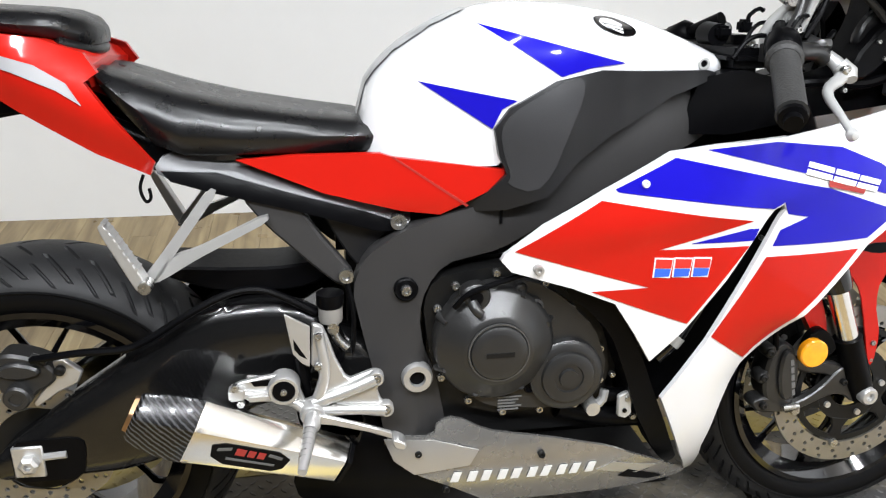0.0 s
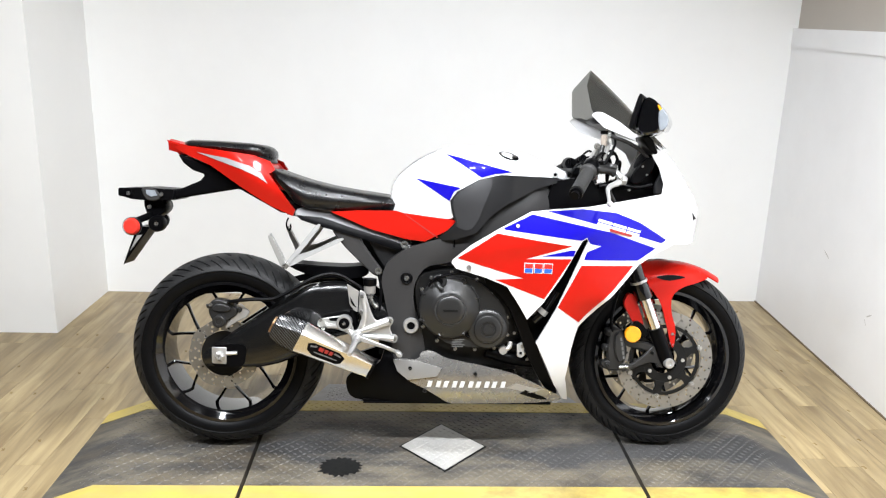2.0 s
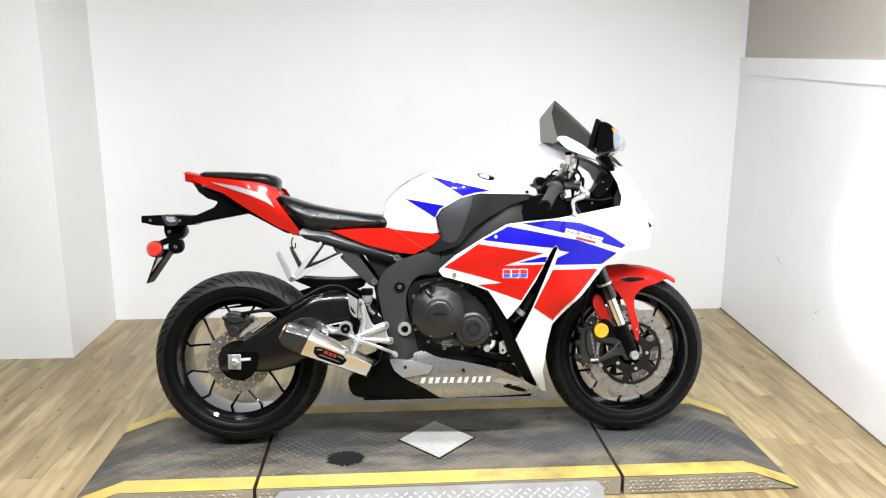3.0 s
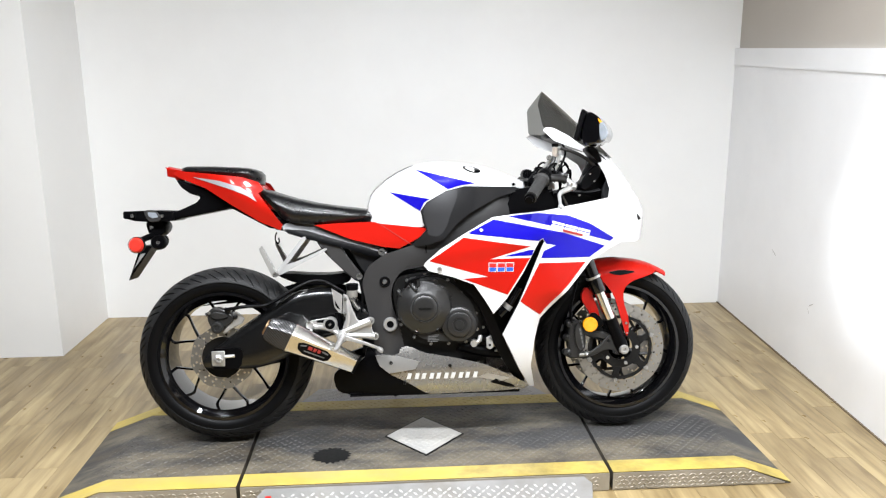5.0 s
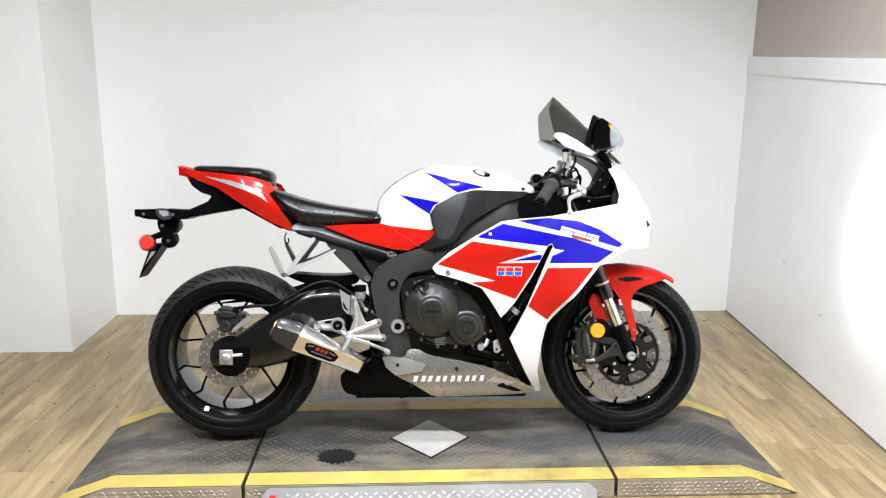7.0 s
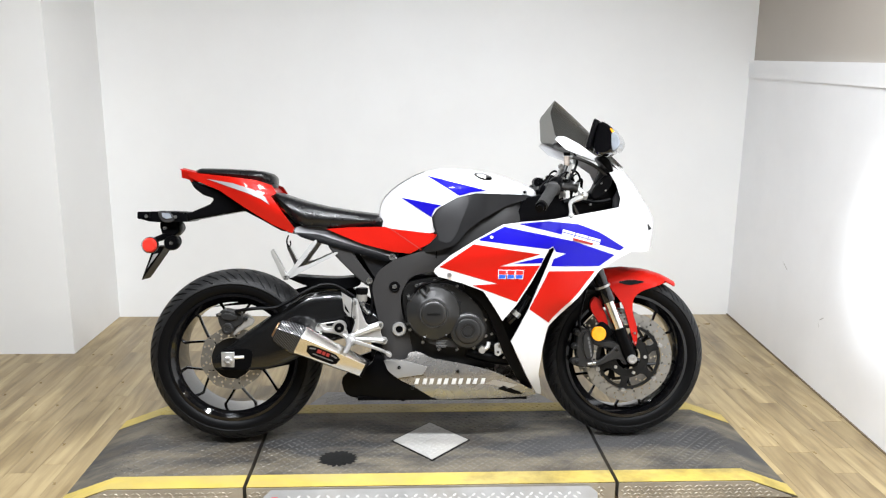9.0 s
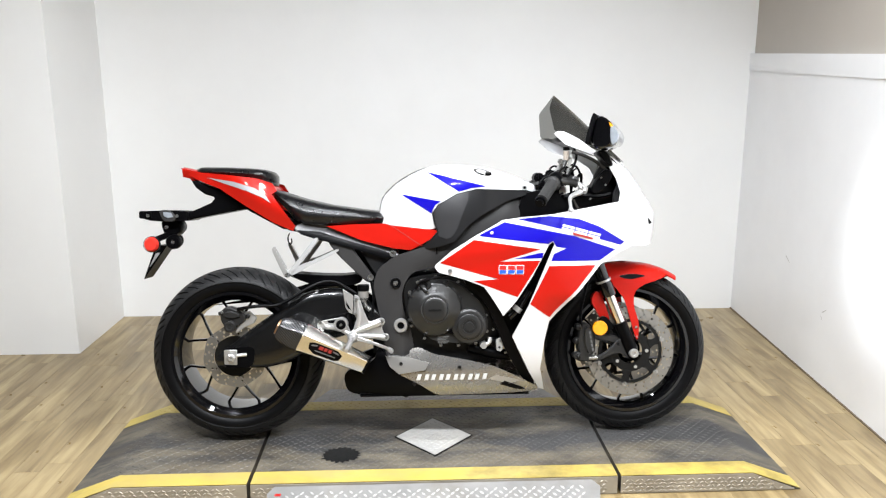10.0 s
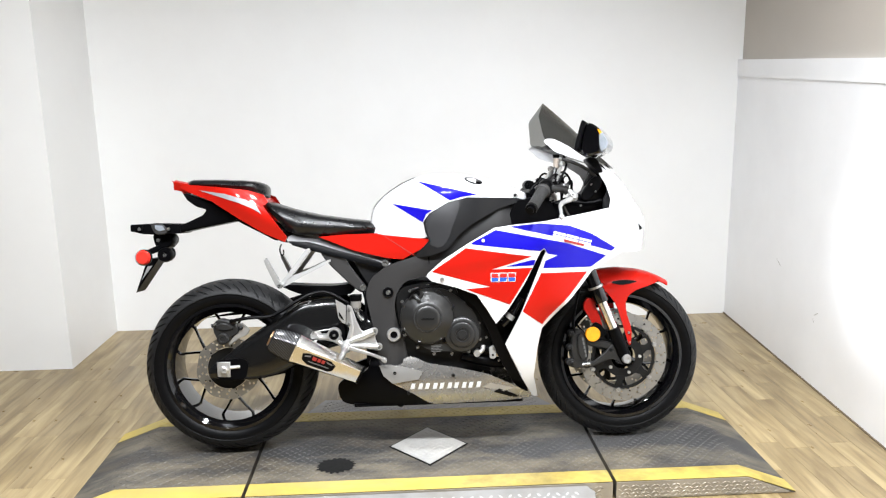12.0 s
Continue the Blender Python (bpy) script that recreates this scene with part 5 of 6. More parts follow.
half_at = lambda t: 0.057 - 0.020 * t
part("silencer_can", loft([can_ring(t, half_at(t), 0.34 + 0.16 * t, k) for t, k in ((0.0, 1), (0.3, 1), (0.7, 1), (0.97, 1), (1.0, 0.94))]),
     CHROME, bike, "polished steel silencer can", sharp=20)
cap = part("silencer_cap", loft([can_ring(0.0, 0.0575, 0.34, 1.012), can_ring(-0.06, 0.0575, 0.34, 1.01), can_ring(-0.2, 0.056, 0.32, 0.95), can_ring(-0.33, 0.053, 0.30, 0.82), can_ring(-0.35, 0.050, 0.30, 0.74)]),
           CARBON, bike, "carbon fibre silencer end cap", sharp=20)
part("tail_pipe", loft([can_ring(-0.34, 0.047, 0.30, 0.66), can_ring(-0.375, 0.047, 0.30, 0.62), can_ring(-0.375, 0.047, 0.30, 0.54), can_ring(-0.34, 0.047, 0.30, 0.5)]), BRONZE, cap, "heat-tinted exhaust outlet")
part("can_band", loft([can_ring(0.012, 0.0570, 0.34, 1.014), can_ring(0.04, 0.0563, 0.345, 1.014)]), CHROME, bike)
part("can_flange", loft([can_ring(0.985, 0.0375, 0.5, 1.05), can_ring(1.01, 0.0372, 0.5, 1.05)]), BLACK, bike)


def on_can(t, v, out):
    """A spot on the lower near facet: t along the can, v across it from -1 to 1."""
    half = half_at(t)
    ridge = 0.34 + 0.16 * t
    y0, z0, y1, z1 = -1.0, ridge, -0.85, -0.75
    k = 0.5 - 0.5 * v
    return A.lerp(B, t) + Vector((0, (y0 + (y1 - y0) * k) * 0.066 - out, 0)) + upv * ((z0 + (z1 - z0) * k) * half)


def can_patch(shape, out, thick):
    bm = bmesh.new()
    top = [bm.verts.new(on_can(t, v, out)) for t, v in shape]
    low = [bm.verts.new(on_can(t, v, out - thick)) for t, v in shape]
    bm.faces.new(top), bm.faces.new(low[::-1])
    for q in range(len(shape)):
        r = (q + 1) % len(shape)
        bm.faces.new([top[q], top[r], low[r], low[q]])
    return bm


badge = part("can_badge", can_patch(softened([(0.13, 0.40), (0.20, 0.66), (0.54, 0.70), (0.62, 0.30), (0.60, -0.45), (0.54, -0.74), (0.24, -0.70), (0.15, -0.30)]), 0.0012, 0.003), BLACK, bike, "black maker plate")
part("badge_mark", can_patch([(0.28, 0.48), (0.34, 0.48), (0.34, 0.04), (0.28, 0.04)], 0.0020, 0.0015), BADGE_RED, badge)
part("badge_mark", can_patch([(0.355, 0.48), (0.40, 0.48), (0.40, 0.04), (0.355, 0.04)], 0.0020, 0.0015), BADGE_RED, badge)
part("badge_mark", can_patch([(0.415, 0.48), (0.46, 0.48), (0.46, 0.04), (0.415, 0.04)], 0.0020, 0.0015), BADGE_RED, badge)
for shape in ([(0.17, 0.30), (0.25, 0.50), (0.25, 0.30), (0.17, 0.12)], [(0.48, 0.50), (0.57, 0.38), (0.57, 0.18), (0.48, 0.30)], [(0.24, -0.20), (0.54, -0.20), (0.54, -0.34), (0.24, -0.34)]):
    part("badge_bar", can_patch(shape, 0.0020, 0.0015), DECAL_GREY, badge)
part("link_pipe", tube([(-0.225, -0.118, 0.275), (-0.17, -0.10, 0.25), (-0.05, -0.05, 0.25), (0.1, 0.0, 0.24)], 0.024, 14, 2), BLACK, bike)

# --- belly pan
belly_w = lambda x, z: curve_at(x, [(-0.32, 0.13), (-0.15, 0.158), (0.05, 0.170), (0.25, 0.165), (0.37, 0.14)]) * curve_at(z, [(0.15, 0.80), (0.18, 0.88), (0.21, 0.95), (0.24, 0.99), (0.265, 1.0), (0.29, 0.985), (0.32, 0.94), (0.345, 0.88)])
BELLY_REAR = [(-0.196, 0.345), (-0.172, 0.318), (-0.165, 0.306), (-0.058, 0.214), (0.010, 0.166), (-0.285, 0.168), (-0.312, 0.184), (-0.322, 0.237), (-0.300, 0.262), (-0.215, 0.290)]
BELLY = [(-0.176, 0.312), (-0.092, 0.310), (-0.086, 0.333), (-0.054, 0.340), (-0.006, 0.316), (0.109, 0.296), (0.205, 0.272), (0.301, 0.226), (0.372, 0.182), (0.350, 0.171), (0.147, 0.169), (0.007, 0.166),
         (-0.063, 0.214), (-0.125, 0.245), (-0.158, 0.275)]
for s in (-1, 1):
    part("belly_rear", skin(BELLY_REAR, belly_w, 0.02, 0.03, s, -0.004, 1), BLACK, bike, "black rear part of the belly pan")
    belly = part("belly_pan", skin(BELLY, belly_w, 0.006, 0.025, s, 0, 1), SILVER, bike, "silver-grey belly pan")
# upward-facing part of the pan: its brightness is put into the colour
part("belly_wedge", skin([(-0.172, 0.310), (-0.092, 0.307), (-0.020, 0.288), (-0.035, 0.262), (-0.125, 0.248), (-0.158, 0.275)], belly_w, 0.003, 0.025, -1, 0.006), SILVER_PALE, bike, "belly pan facet, coloured paler as if lit from above")
part("belly_vent", skin([(0.228, 0.205), (0.245, 0.218), (0.305, 0.192), (0.320, 0.181), (0.290, 0.183)], belly_w, 0.001, 0.05, -1, 0.0015), BLACK, bike)
part("belly_floor", block((-0.27, -0.130, 0.160), (0.34, 0.130, 0.172), 0.006), BLACK, bike)


def mark(corners, width, off, thick, upright):
    """Two plain bars standing for one sign of a maker's mark: corners as low left, top left, top right, low right."""
    a, b, c, d = [Vector(p) for p in corners]
    k = thick
    bars = ([a, b, b.lerp(c, k), a.lerp(d, k)], [a.lerp(d, 1 - k), b.lerp(c, 1 - k), c, d]) if upright else \
           ([b.lerp(a, k), b, c, c.lerp(d, k)], [a, a.lerp(b, k), d.lerp(c, k), d])
    return merged(*[skin([tuple(p) for p in bar], width, 0.001, 0.011, -1, off) for bar in bars])


for i in range(5):
    x, z = -0.066 + 0.0505 * i, 0.2255
    part("maker_mark", mark([(x, z), (x + 0.006, z + 0.021), (x + 0.0465, z + 0.021), (x + 0.0415, z)], belly_w, 0.0022, 0.33, True), PALE_PRINT, belly)
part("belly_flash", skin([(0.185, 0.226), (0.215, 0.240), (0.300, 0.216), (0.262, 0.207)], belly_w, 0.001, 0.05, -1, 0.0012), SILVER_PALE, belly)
for x, z in ((-0.118, 0.285), (0.085, 0.272), (-0.072, 0.212)):
    bolt(x, -belly_w(x, z) - 0.004, z, 0.007, ENGINE)

# --- main fairing
NOSE = [(0.66, 0.800), (0.70, 0.806), (0.75, 0.813), (0.79, 0.815), (0.83, 0.800), (0.87, 0.776), (0.92, 0.745), (0.967, 0.708), (1.0, 0.665), (1.05, 0.60), (1.09, 0.55)]
GIRTH = [(0.12, 0.085), (0.25, 0.178), (0.40, 0.222), (0.55, 0.246), (0.66, 0.255), (0.74, 0.253), (0.80, 0.240), (0.90, 0.210), (1.0, 0.185), (1.09, 0.165)]


def fairing_w(x, z):
    d = z - (0.690 + 0.20 * (x - 0.25))
    w = curve_at(z, GIRTH) + 0.009 * math.exp(-(d / (0.055 if d > 0 else 0.020)) ** 2) * min(1, max(0, x + 0.05) / 0.2) * min(1, max(0, 0.60 - x) / 0.2)
    w -= min(1, max(0, (0.52 - z) / 0.12)) * 3.4 * max(0, x - 0.31) ** 2
    if x < 0.36:
        return w * (1 - 0.20 * ((0.36 - x) / 0.36) ** 2)
    t = min(1.0, (x - 0.36) / (curve_at(z, NOSE) - 0.36))
    return w * math.sqrt(max(0.0004, 1 - t ** 2.3))


UPPER = [(0.418, 1.076), (0.430, 1.086), (0.455, 1.086), (0.512, 1.060), (0.585, 1.012), (0.645, 0.995), (0.700, 0.974), (0.744, 0.920), (0.775, 0.870), (0.797, 0.832), (0.813, 0.792),
         (0.812, 0.750), (0.803, 0.712), (0.785, 0.690), (0.740, 0.684), (0.690, 0.690), (0.585, 0.752), (0.507, 0.783), (0.402, 0.801), (0.500, 0.818), (0.640, 0.842),
         (0.650, 0.872), (0.638, 0.922), (0.611, 0.970), (0.562, 1.003), (0.456, 1.040)]
MAIN = [(0.000, 0.622), (0.004, 0.632), (0.056, 0.678), (0.139, 0.731), (0.231, 0.783), (0.300, 0.792), (0.402, 0.801), (0.507, 0.783), (0.585, 0.752), (0.690, 0.690), (0.633, 0.668), (0.565, 0.630),
        (0.491, 0.538), (0.412, 0.456), (0.392, 0.434), (0.376, 0.357), (0.367, 0.261), (0.391, 0.172), (0.371, 0.178), (0.326, 0.253), (0.264, 0.382), (0.317, 0.489), (0.392, 0.676), (0.402, 0.700),
        (0.396, 0.708), (0.384, 0.700), (0.330, 0.594), (0.276, 0.508), (0.232, 0.456), (0.201, 0.507), (0.167, 0.557), (0.102, 0.582), (0.015, 0.605)]
RED_A = [(0.018, 0.638), (0.133, 0.717), (0.355, 0.684), (0.219, 0.643), (0.355, 0.646), (0.279, 0.522), (0.130, 0.577), (0.214, 0.584)]
BLUE_WEDGE = [(0.266, 0.652), (0.352, 0.672), (0.366, 0.672), (0.360, 0.654)]
BLUE_TOP = [(0.280, 0.786), (0.385, 0.795), (0.487, 0.785), (0.562, 0.757), (0.654, 0.704), (0.638, 0.694), (0.469, 0.741)]
BLUE_LOW = [(0.151, 0.733), (0.235, 0.776), (0.468, 0.728), (0.618, 0.679), (0.560, 0.643), (0.392, 0.644), (0.400, 0.668), (0.443, 0.686), (0.408, 0.692), (0.396, 0.712), (0.382, 0.702), (0.155, 0.729)]
RED_FRONT = [(0.385, 0.627), (0.546, 0.627), (0.484, 0.548), (0.406, 0.466), (0.392, 0.448), (0.322, 0.497)]
for s in (-1, 1):
    up_panel = part("nose_fairing", skin(UPPER, fairing_w, 0.005, 0.016, s, 0, 0), WHITE, bike, "glossy white nose fairing")
    main = part("side_fairing", skin(MAIN, fairing_w, 0.010, 0.018, s, 0, 0), WHITE, bike, "white side fairing with red and blue livery")
    for nm, shape, mat in (("red_livery", RED_A, RED), ("blue_livery", BLUE_WEDGE, BLUE), ("blue_livery", BLUE_TOP, BLUE), ("blue_livery", BLUE_LOW, BLUE), ("red_livery", RED_FRONT, RED)):
        part(nm, skin(shape, fairing_w, 0.001, 0.018, s, 0.0014), mat, main)
# race mark as plain blocks, blue below and red above on white
for i in range(3):
    x = 0.215 + 0.0285 * i
    part("race_mark", skin([(x, 0.601), (x, 0.632), (x + 0.0275, 0.631), (x + 0.0255, 0.600)], fairing_w, 0.001, 0.03, -1, 0.0026), DECAL_WHITE, main)
    part("race_mark", skin([(x + 0.002, 0.602), (x + 0.002, 0.6148), (x + 0.0248, 0.614), (x + 0.0235, 0.603)], fairing_w, 0.001, 0.03, -1, 0.0038), DECAL_BLUE, main)
    part("race_mark", skin([(x + 0.002, 0.6162), (x + 0.002, 0.630), (x + 0.0255, 0.629), (x + 0.025, 0.6155)], fairing_w, 0.001, 0.03, -1, 0.0038), DECAL_RED, main)
# model mark: three slanted white blocks and a red bar
for i in range(3):
    x, z = 0.431 + 0.0455 * i, 0.768 - 0.0122 * i
    part("model_mark", mark([(x - 0.006, z - 0.0175), (x, z), (x + 0.042, z - 0.0112), (x + 0.036, z - 0.0287)], fairing_w, 0.0030, 0.42, False), DECAL_WHITE, main)
part("model_mark", skin([(0.464, 0.740), (0.536, 0.722), (0.534, 0.714), (0.465, 0.731)], fairing_w, 0.001, 0.03, -1, 0.0026), BADGE_RED, main)
bolt(0.052, -fairing_w(0.052, 0.612) - 0.003, 0.612, 0.009, SILVER_PALE)
bolt(0.192, -fairing_w(0.192, 0.741) - 0.002, 0.741, 0.0065, DECAL_WHITE)
bolt(0.405, -0.205, 0.640, 0.005, ALLOY)
part("fairing_inner_edge", skin([(0.100, 0.580), (0.140, 0.568), (0.170, 0.555), (0.203, 0.505), (0.233, 0.452), (0.262, 0.385), (0.322, 0.258), (0.360, 0.194), (0.345, 0.180), (0.300, 0.232),
                                 (0.245, 0.330), (0.210, 0.420), (0.180, 0.490), (0.140, 0.535), (0.110, 0.555)], lambda x, z: fairing_w(x, z) - 0.030, 0.05, 0.03, -1, 0, 1), BLACK, bike, "black inner edge of the fairing")
part("nose_vent", skin([(0.757, 0.786), (0.780, 0.766), (0.764, 0.760)], fairing_w, 0.001, 0.03, -1, 0.002), BLACK, bike)

# --- windscreen
ARCH = [(-1.0, 0.0), (-0.98, 0.06), (-0.76, 0.57), (-0.70, 0.65), (-0.06, 0.985), (0.0, 1.0), (0.06, 0.985), (0.70, 0.65), (0.76, 0.57), (0.98, 0.06), (1.0, 0.0)]
rings_a = []
for i in range(15):
    t = i / 14
    bx, bw, bz = 0.426 + 0.264 * t, 0.146 - 0.113 * t ** 1.6, 1.086 - 0.096 * t - 0.02 * t * (1 - t)
    tx, tz = 0.447 + 0.255 * t, 1.230 - 0.246 * t + 0.035 * t * (1 - t)
    rings_a.append([(bx + (tx - bx) * h - 0.11 * h * (1 - h) * (1 - t) ** 2, y * bw, bz + (tz - bz) * h) for y, h in ARCH])
bm = bmesh.new()
g = [[bm.verts.new(p) for p in r] for r in rings_a]
for a, b in zip(g, g[1:]):
    for k in range(10):
        bm.faces.new([a[k], a[k + 1], b[k + 1], b[k]])
bmesh.ops.solidify(bm, geom=bm.faces[:], thickness=0.003)
part("windscreen", bm, SMOKE, bike, "smoked grey acrylic windscreen", sharp=24).visible_shadow = True

# --- mirrors
def across(outline, y0, y1, bevel, soft=1, turned_in=24):
    """A piece of the mirror, its outline in the side view, turned in towards the rider."""
    bm = flat(outline, -y1, y1 - y0, bevel, soft)
    pivot = Vector((0.565, -0.25, 0))
    bm.transform(Matrix.Translation(pivot) @ Matrix.Rotation(radians(-turned_in), 4, "Z") @ Matrix.Translation(-pivot))
    return bm


mir = part("mirror", across([(0.536, 1.030), (0.545, 1.085), (0.558, 1.124), (0.582, 1.118), (0.608, 1.094), (0.616, 1.060), (0.604, 1.020), (0.560, 1.012)], 0.185, 0.315, 0.010), GLOSSBLACK, bike, "black mirror housing with signal lens")
part("mirror_rim", across([(0.519, 1.036), (0.545, 1.128), (0.551, 1.131), (0.557, 1.124), (0.532, 1.030), (0.524, 1.030)], 0.175, 0.330, 0.003), BLACK, mir)
part("mirror_glass", across([(0.5185, 1.042), (0.5430, 1.124), (0.5455, 1.124), (0.5210, 1.042)], 0.183, 0.322, 0.0, 0), MIRROR, mir, "mirror glass")
part("signal_lens", across([(0.600, 1.086), (0.612, 1.090), (0.630, 1.060), (0.625, 1.034), (0.606, 1.020), (0.600, 1.050)], 0.20, 0.318, 0.006), CLEAR, mir, "clear signal lens")
part("signal_bulb", across([(0.594, 1.100), (0.600, 1.098), (0.614, 1.082), (0.604, 1.078)], 0.21, 0.317, 0.003), AMBER, mir)
part("mirror_foot", across([(0.552, 1.016), (0.592, 1.016), (0.616, 0.958), (0.590, 0.968)], 0.14, 0.215, 0.006, 1, 0), BLACK, mir)

# --- handlebars
part("steering_head", merged(block((0.36, -0.13, 0.885), (0.46, 0.13, 0.915), 0.012), block((0.40, -0.05, 0.80), (0.46, 0.05, 0.93), 0.015)), BLACK, bike, "black top yoke")
for s in (-1, 1):
    gi, go = Vector((0.409, s * 0.190, 0.907)), Vector((0.345, s * 0.326, 0.846))
    d = (go - gi).normalized()
    bar = part("handlebar", tube([gi - d * 0.12, gi], 0.012, 12, 0), BLACK, bike, "black clip-on bar")
    part("grip", tube([gi - d * 0.005, gi, go - d * 0.004, go], (0.023, 0.0205, 0.0195, 0.021), 16, 0), GRIP, bar, "worn black rubber grip")
    part("grip_collar", tube([gi - d * 0.004, gi + d * 0.004, gi + d * 0.012, gi + d * 0.016], (0.0235, 0.0262, 0.0262, 0.0215), 18, 0), GRIP, bar)
    part("bar_end", tube([go, go + d * 0.004, go + d * 0.012, go + d * 0.014, go + d * 0.026], (0.015, 0.0185, 0.0185, 0.012, 0.012), 14, 0), BLACK, bar)
    part("switch_box", tube([gi - d * 0.055, gi - d * 0.045, gi - d * 0.012, gi - d * 0.004], (0.018, 0.026, 0.026, 0.020), 14, 0), BLACK, bar)
    lever = part("lever", tube([(0.503, s * 0.152, 0.906), (0.519, s * 0.166, 0.889), (0.510, s * 0.186, 0.876), (0.474, s * 0.206, 0.865), (0.458, s * 0.232, 0.854), (0.452, s * 0.270, 0.838), (0.447, s * 0.306, 0.818)],
                         (0.009, 0.012, 0.0105, 0.0085, 0.0068, 0.0056, 0.0054), 12, 2), CAST, bar, "bright brake lever")
    part("lever_ball", turned([(0, -0.0095), (0.006, -0.0075), (0.0095, 0), (0.006, 0.0075), (0, 0.0095)], (0.446, s * 0.312, 0.815), 14), CAST, bar)
    part("lever_adjuster", tube([(0.508, s * 0.176, 0.893), (0.520, s * 0.186, 0.882), (0.517, s * 0.196, 0.874)], (0.0135, 0.0125, 0.008), 12, 0), CAST, bar)
    part("lever_pin", turned([(0.007, 0.004), (0.007, -0.004), (0.004, -0.006), (0, -0.005)], (0.508, s * 0.178 + (-0.014 if s < 0 else 0.014), 0.888), 12), STEEL, bar)
    part("lever_perch", merged(tube([gi - d * 0.03, gi + Vector((0.035, s * -0.02, 0.006)), (0.486, s * 0.150, 0.912), (0.502, s * 0.150, 0.900)], (0.015, 0.013, 0.014, 0.013), 12, 1),
                               tube([(0.470, s * 0.100, 0.935), (0.488, s * 0.150, 0.915)], (0.013, 0.014), 12, 0)), ENGINE_FACE, bar)
    part("perch_cap", turned([(0, -0.004), (0.013, -0.004), (0.015, 0.0), (0.015, 0.006), (0, 0.006)], segs=20), RIM, bar, m=Matrix.Translation((0.492, s * 0.152, 0.918)) @ Matrix.Rotation(radians(62), 4, "X"))
fres = part("fluid_cup", turned([(0, -0.019), (0.008, -0.019), (0.0105, -0.014), (0.0105, 0.014), (0, 0.014)], segs=22), MILKY, bike, "milky brake fluid cup",
            m=Matrix.Translation((0.466, -0.135, 1.005)) @ Matrix.Rotation(radians(90), 4, "X"))
part("cup_lid", turned([(0, -0.007), (0.0105, -0.007), (0.012, -0.004), (0.012, 0.004), (0, 0.004)], segs=22), BLACK, fres, m=Matrix.Translation((0.466, -0.135, 1.028)) @ Matrix.Rotation(radians(90), 4, "X"))
part("cup_hose", tube([(0.464, -0.135, 0.988), (0.455, -0.14, 0.960), (0.43, -0.15, 0.93), (0.42, -0.16, 0.915)], 0.008, 10, 2), ENGINE_FACE, bike)
part("cup_bracket", merged(block((0.474, -0.150, 0.990), (0.486, -0.128, 1.022), 0.003), tube([(0.480, -0.140, 0.990), (0.474, -0.135, 0.965), (0.468, -0.130, 0.940)], 0.006, 10, 1)), CAST, bike, "bright reservoir bracket")
part("cable", tube([(0.43, -0.15, 0.91), (0.47, -0.13, 0.955), (0.50, -0.11, 0.93), (0.49, -0.09, 0.87)], 0.004, 8, 2), BLACK, bike)
part("cable", tube([(0.42, -0.13, 0.905), (0.45, -0.10, 0.97), (0.49, -0.08, 0.95), (0.50, -0.06, 0.86)], 0.0045, 8, 2), BLACK, bike)
part("ignition_switch", merged(turned([(0, -0.02), (0.018, -0.02), (0.02, 0.02), (0, 0.02)], (0.385, -0.02, 0.93), 18), block((0.378, -0.05, 0.925), (0.404, -0.02, 0.945), 0.005)), BLACK, bike)
part("yoke_nut", turned([(0.013, 0.01), (0.013, -0.012), (0, -0.012)], segs=6), ALLOY, bike, m=Matrix.Translation((0.43, -0.105, 0.925)) @ Matrix.Rotation(radians(90), 4, "X"))

part("kill_switch", block((0.428, -0.146, 0.925), (0.446, -0.128, 0.937), 0.003), DECAL_RED, bike, "red kill switch")
part("switch_shell", block((0.405, -0.170, 0.888), (0.446, -0.122, 0.930), 0.008), ENGINE_FACE, bike)
LOOMS = [[(0.425, -0.16, 0.925), (0.45, -0.15, 0.965), (0.485, -0.13, 0.960), (0.505, -0.11, 0.905)], [(0.44, -0.14, 0.92), (0.475, -0.13, 0.975), (0.515, -0.11, 0.965), (0.53, -0.10, 0.90)],
         [(0.49, -0.15, 0.91), (0.515, -0.145, 0.945), (0.525, -0.12, 0.925), (0.515, -0.10, 0.87)], [(0.39, -0.10, 0.91), (0.42, -0.09, 0.955), (0.46, -0.08, 0.945), (0.50, -0.09, 0.90)],
         [(0.37, -0.12, 0.90), (0.39, -0.12, 0.93), (0.43, -0.11, 0.935), (0.47, -0.11, 0.90)], [(0.47, -0.14, 0.93), (0.50, -0.14, 0.985), (0.505, -0.12, 1.01), (0.50, -0.10, 1.03)]]
for i, pts in enumerate(LOOMS):
    part("cable", tube(pts, 0.0032 + 0.0006 * (i % 3), 8, 2), BLACK, bike)
for x, y, z, r in ((0.398, -0.115, 0.921, 0.008), (0.452, -0.150, 0.942, 0.006), (0.478, -0.158, 0.918, 0.006), (0.500, -0.158, 0.905, 0.006), (0.60, -0.152, 0.90, 0.004), (0.585, -0.153, 0.925, 0.004), (0.55, -0.138, 0.852, 0.005)):
    bolt(x, y, z, r, STEEL)
part("cable_loop", tube([(0.488, -0.03, 0.915), (0.482, -0.03, 0.948), (0.496, -0.03, 0.966), (0.514, -0.03, 0.950), (0.510, -0.03, 0.918)], 0.0030, 8, 2), BLACK, bike)
part("cable_loop", tube([(0.508, -0.02, 0.918), (0.512, -0.02, 0.956), (0.532, -0.02, 0.966), (0.542, -0.02, 0.944), (0.524, -0.02, 0.912)], 0.0030, 8, 2), BLACK, bike)
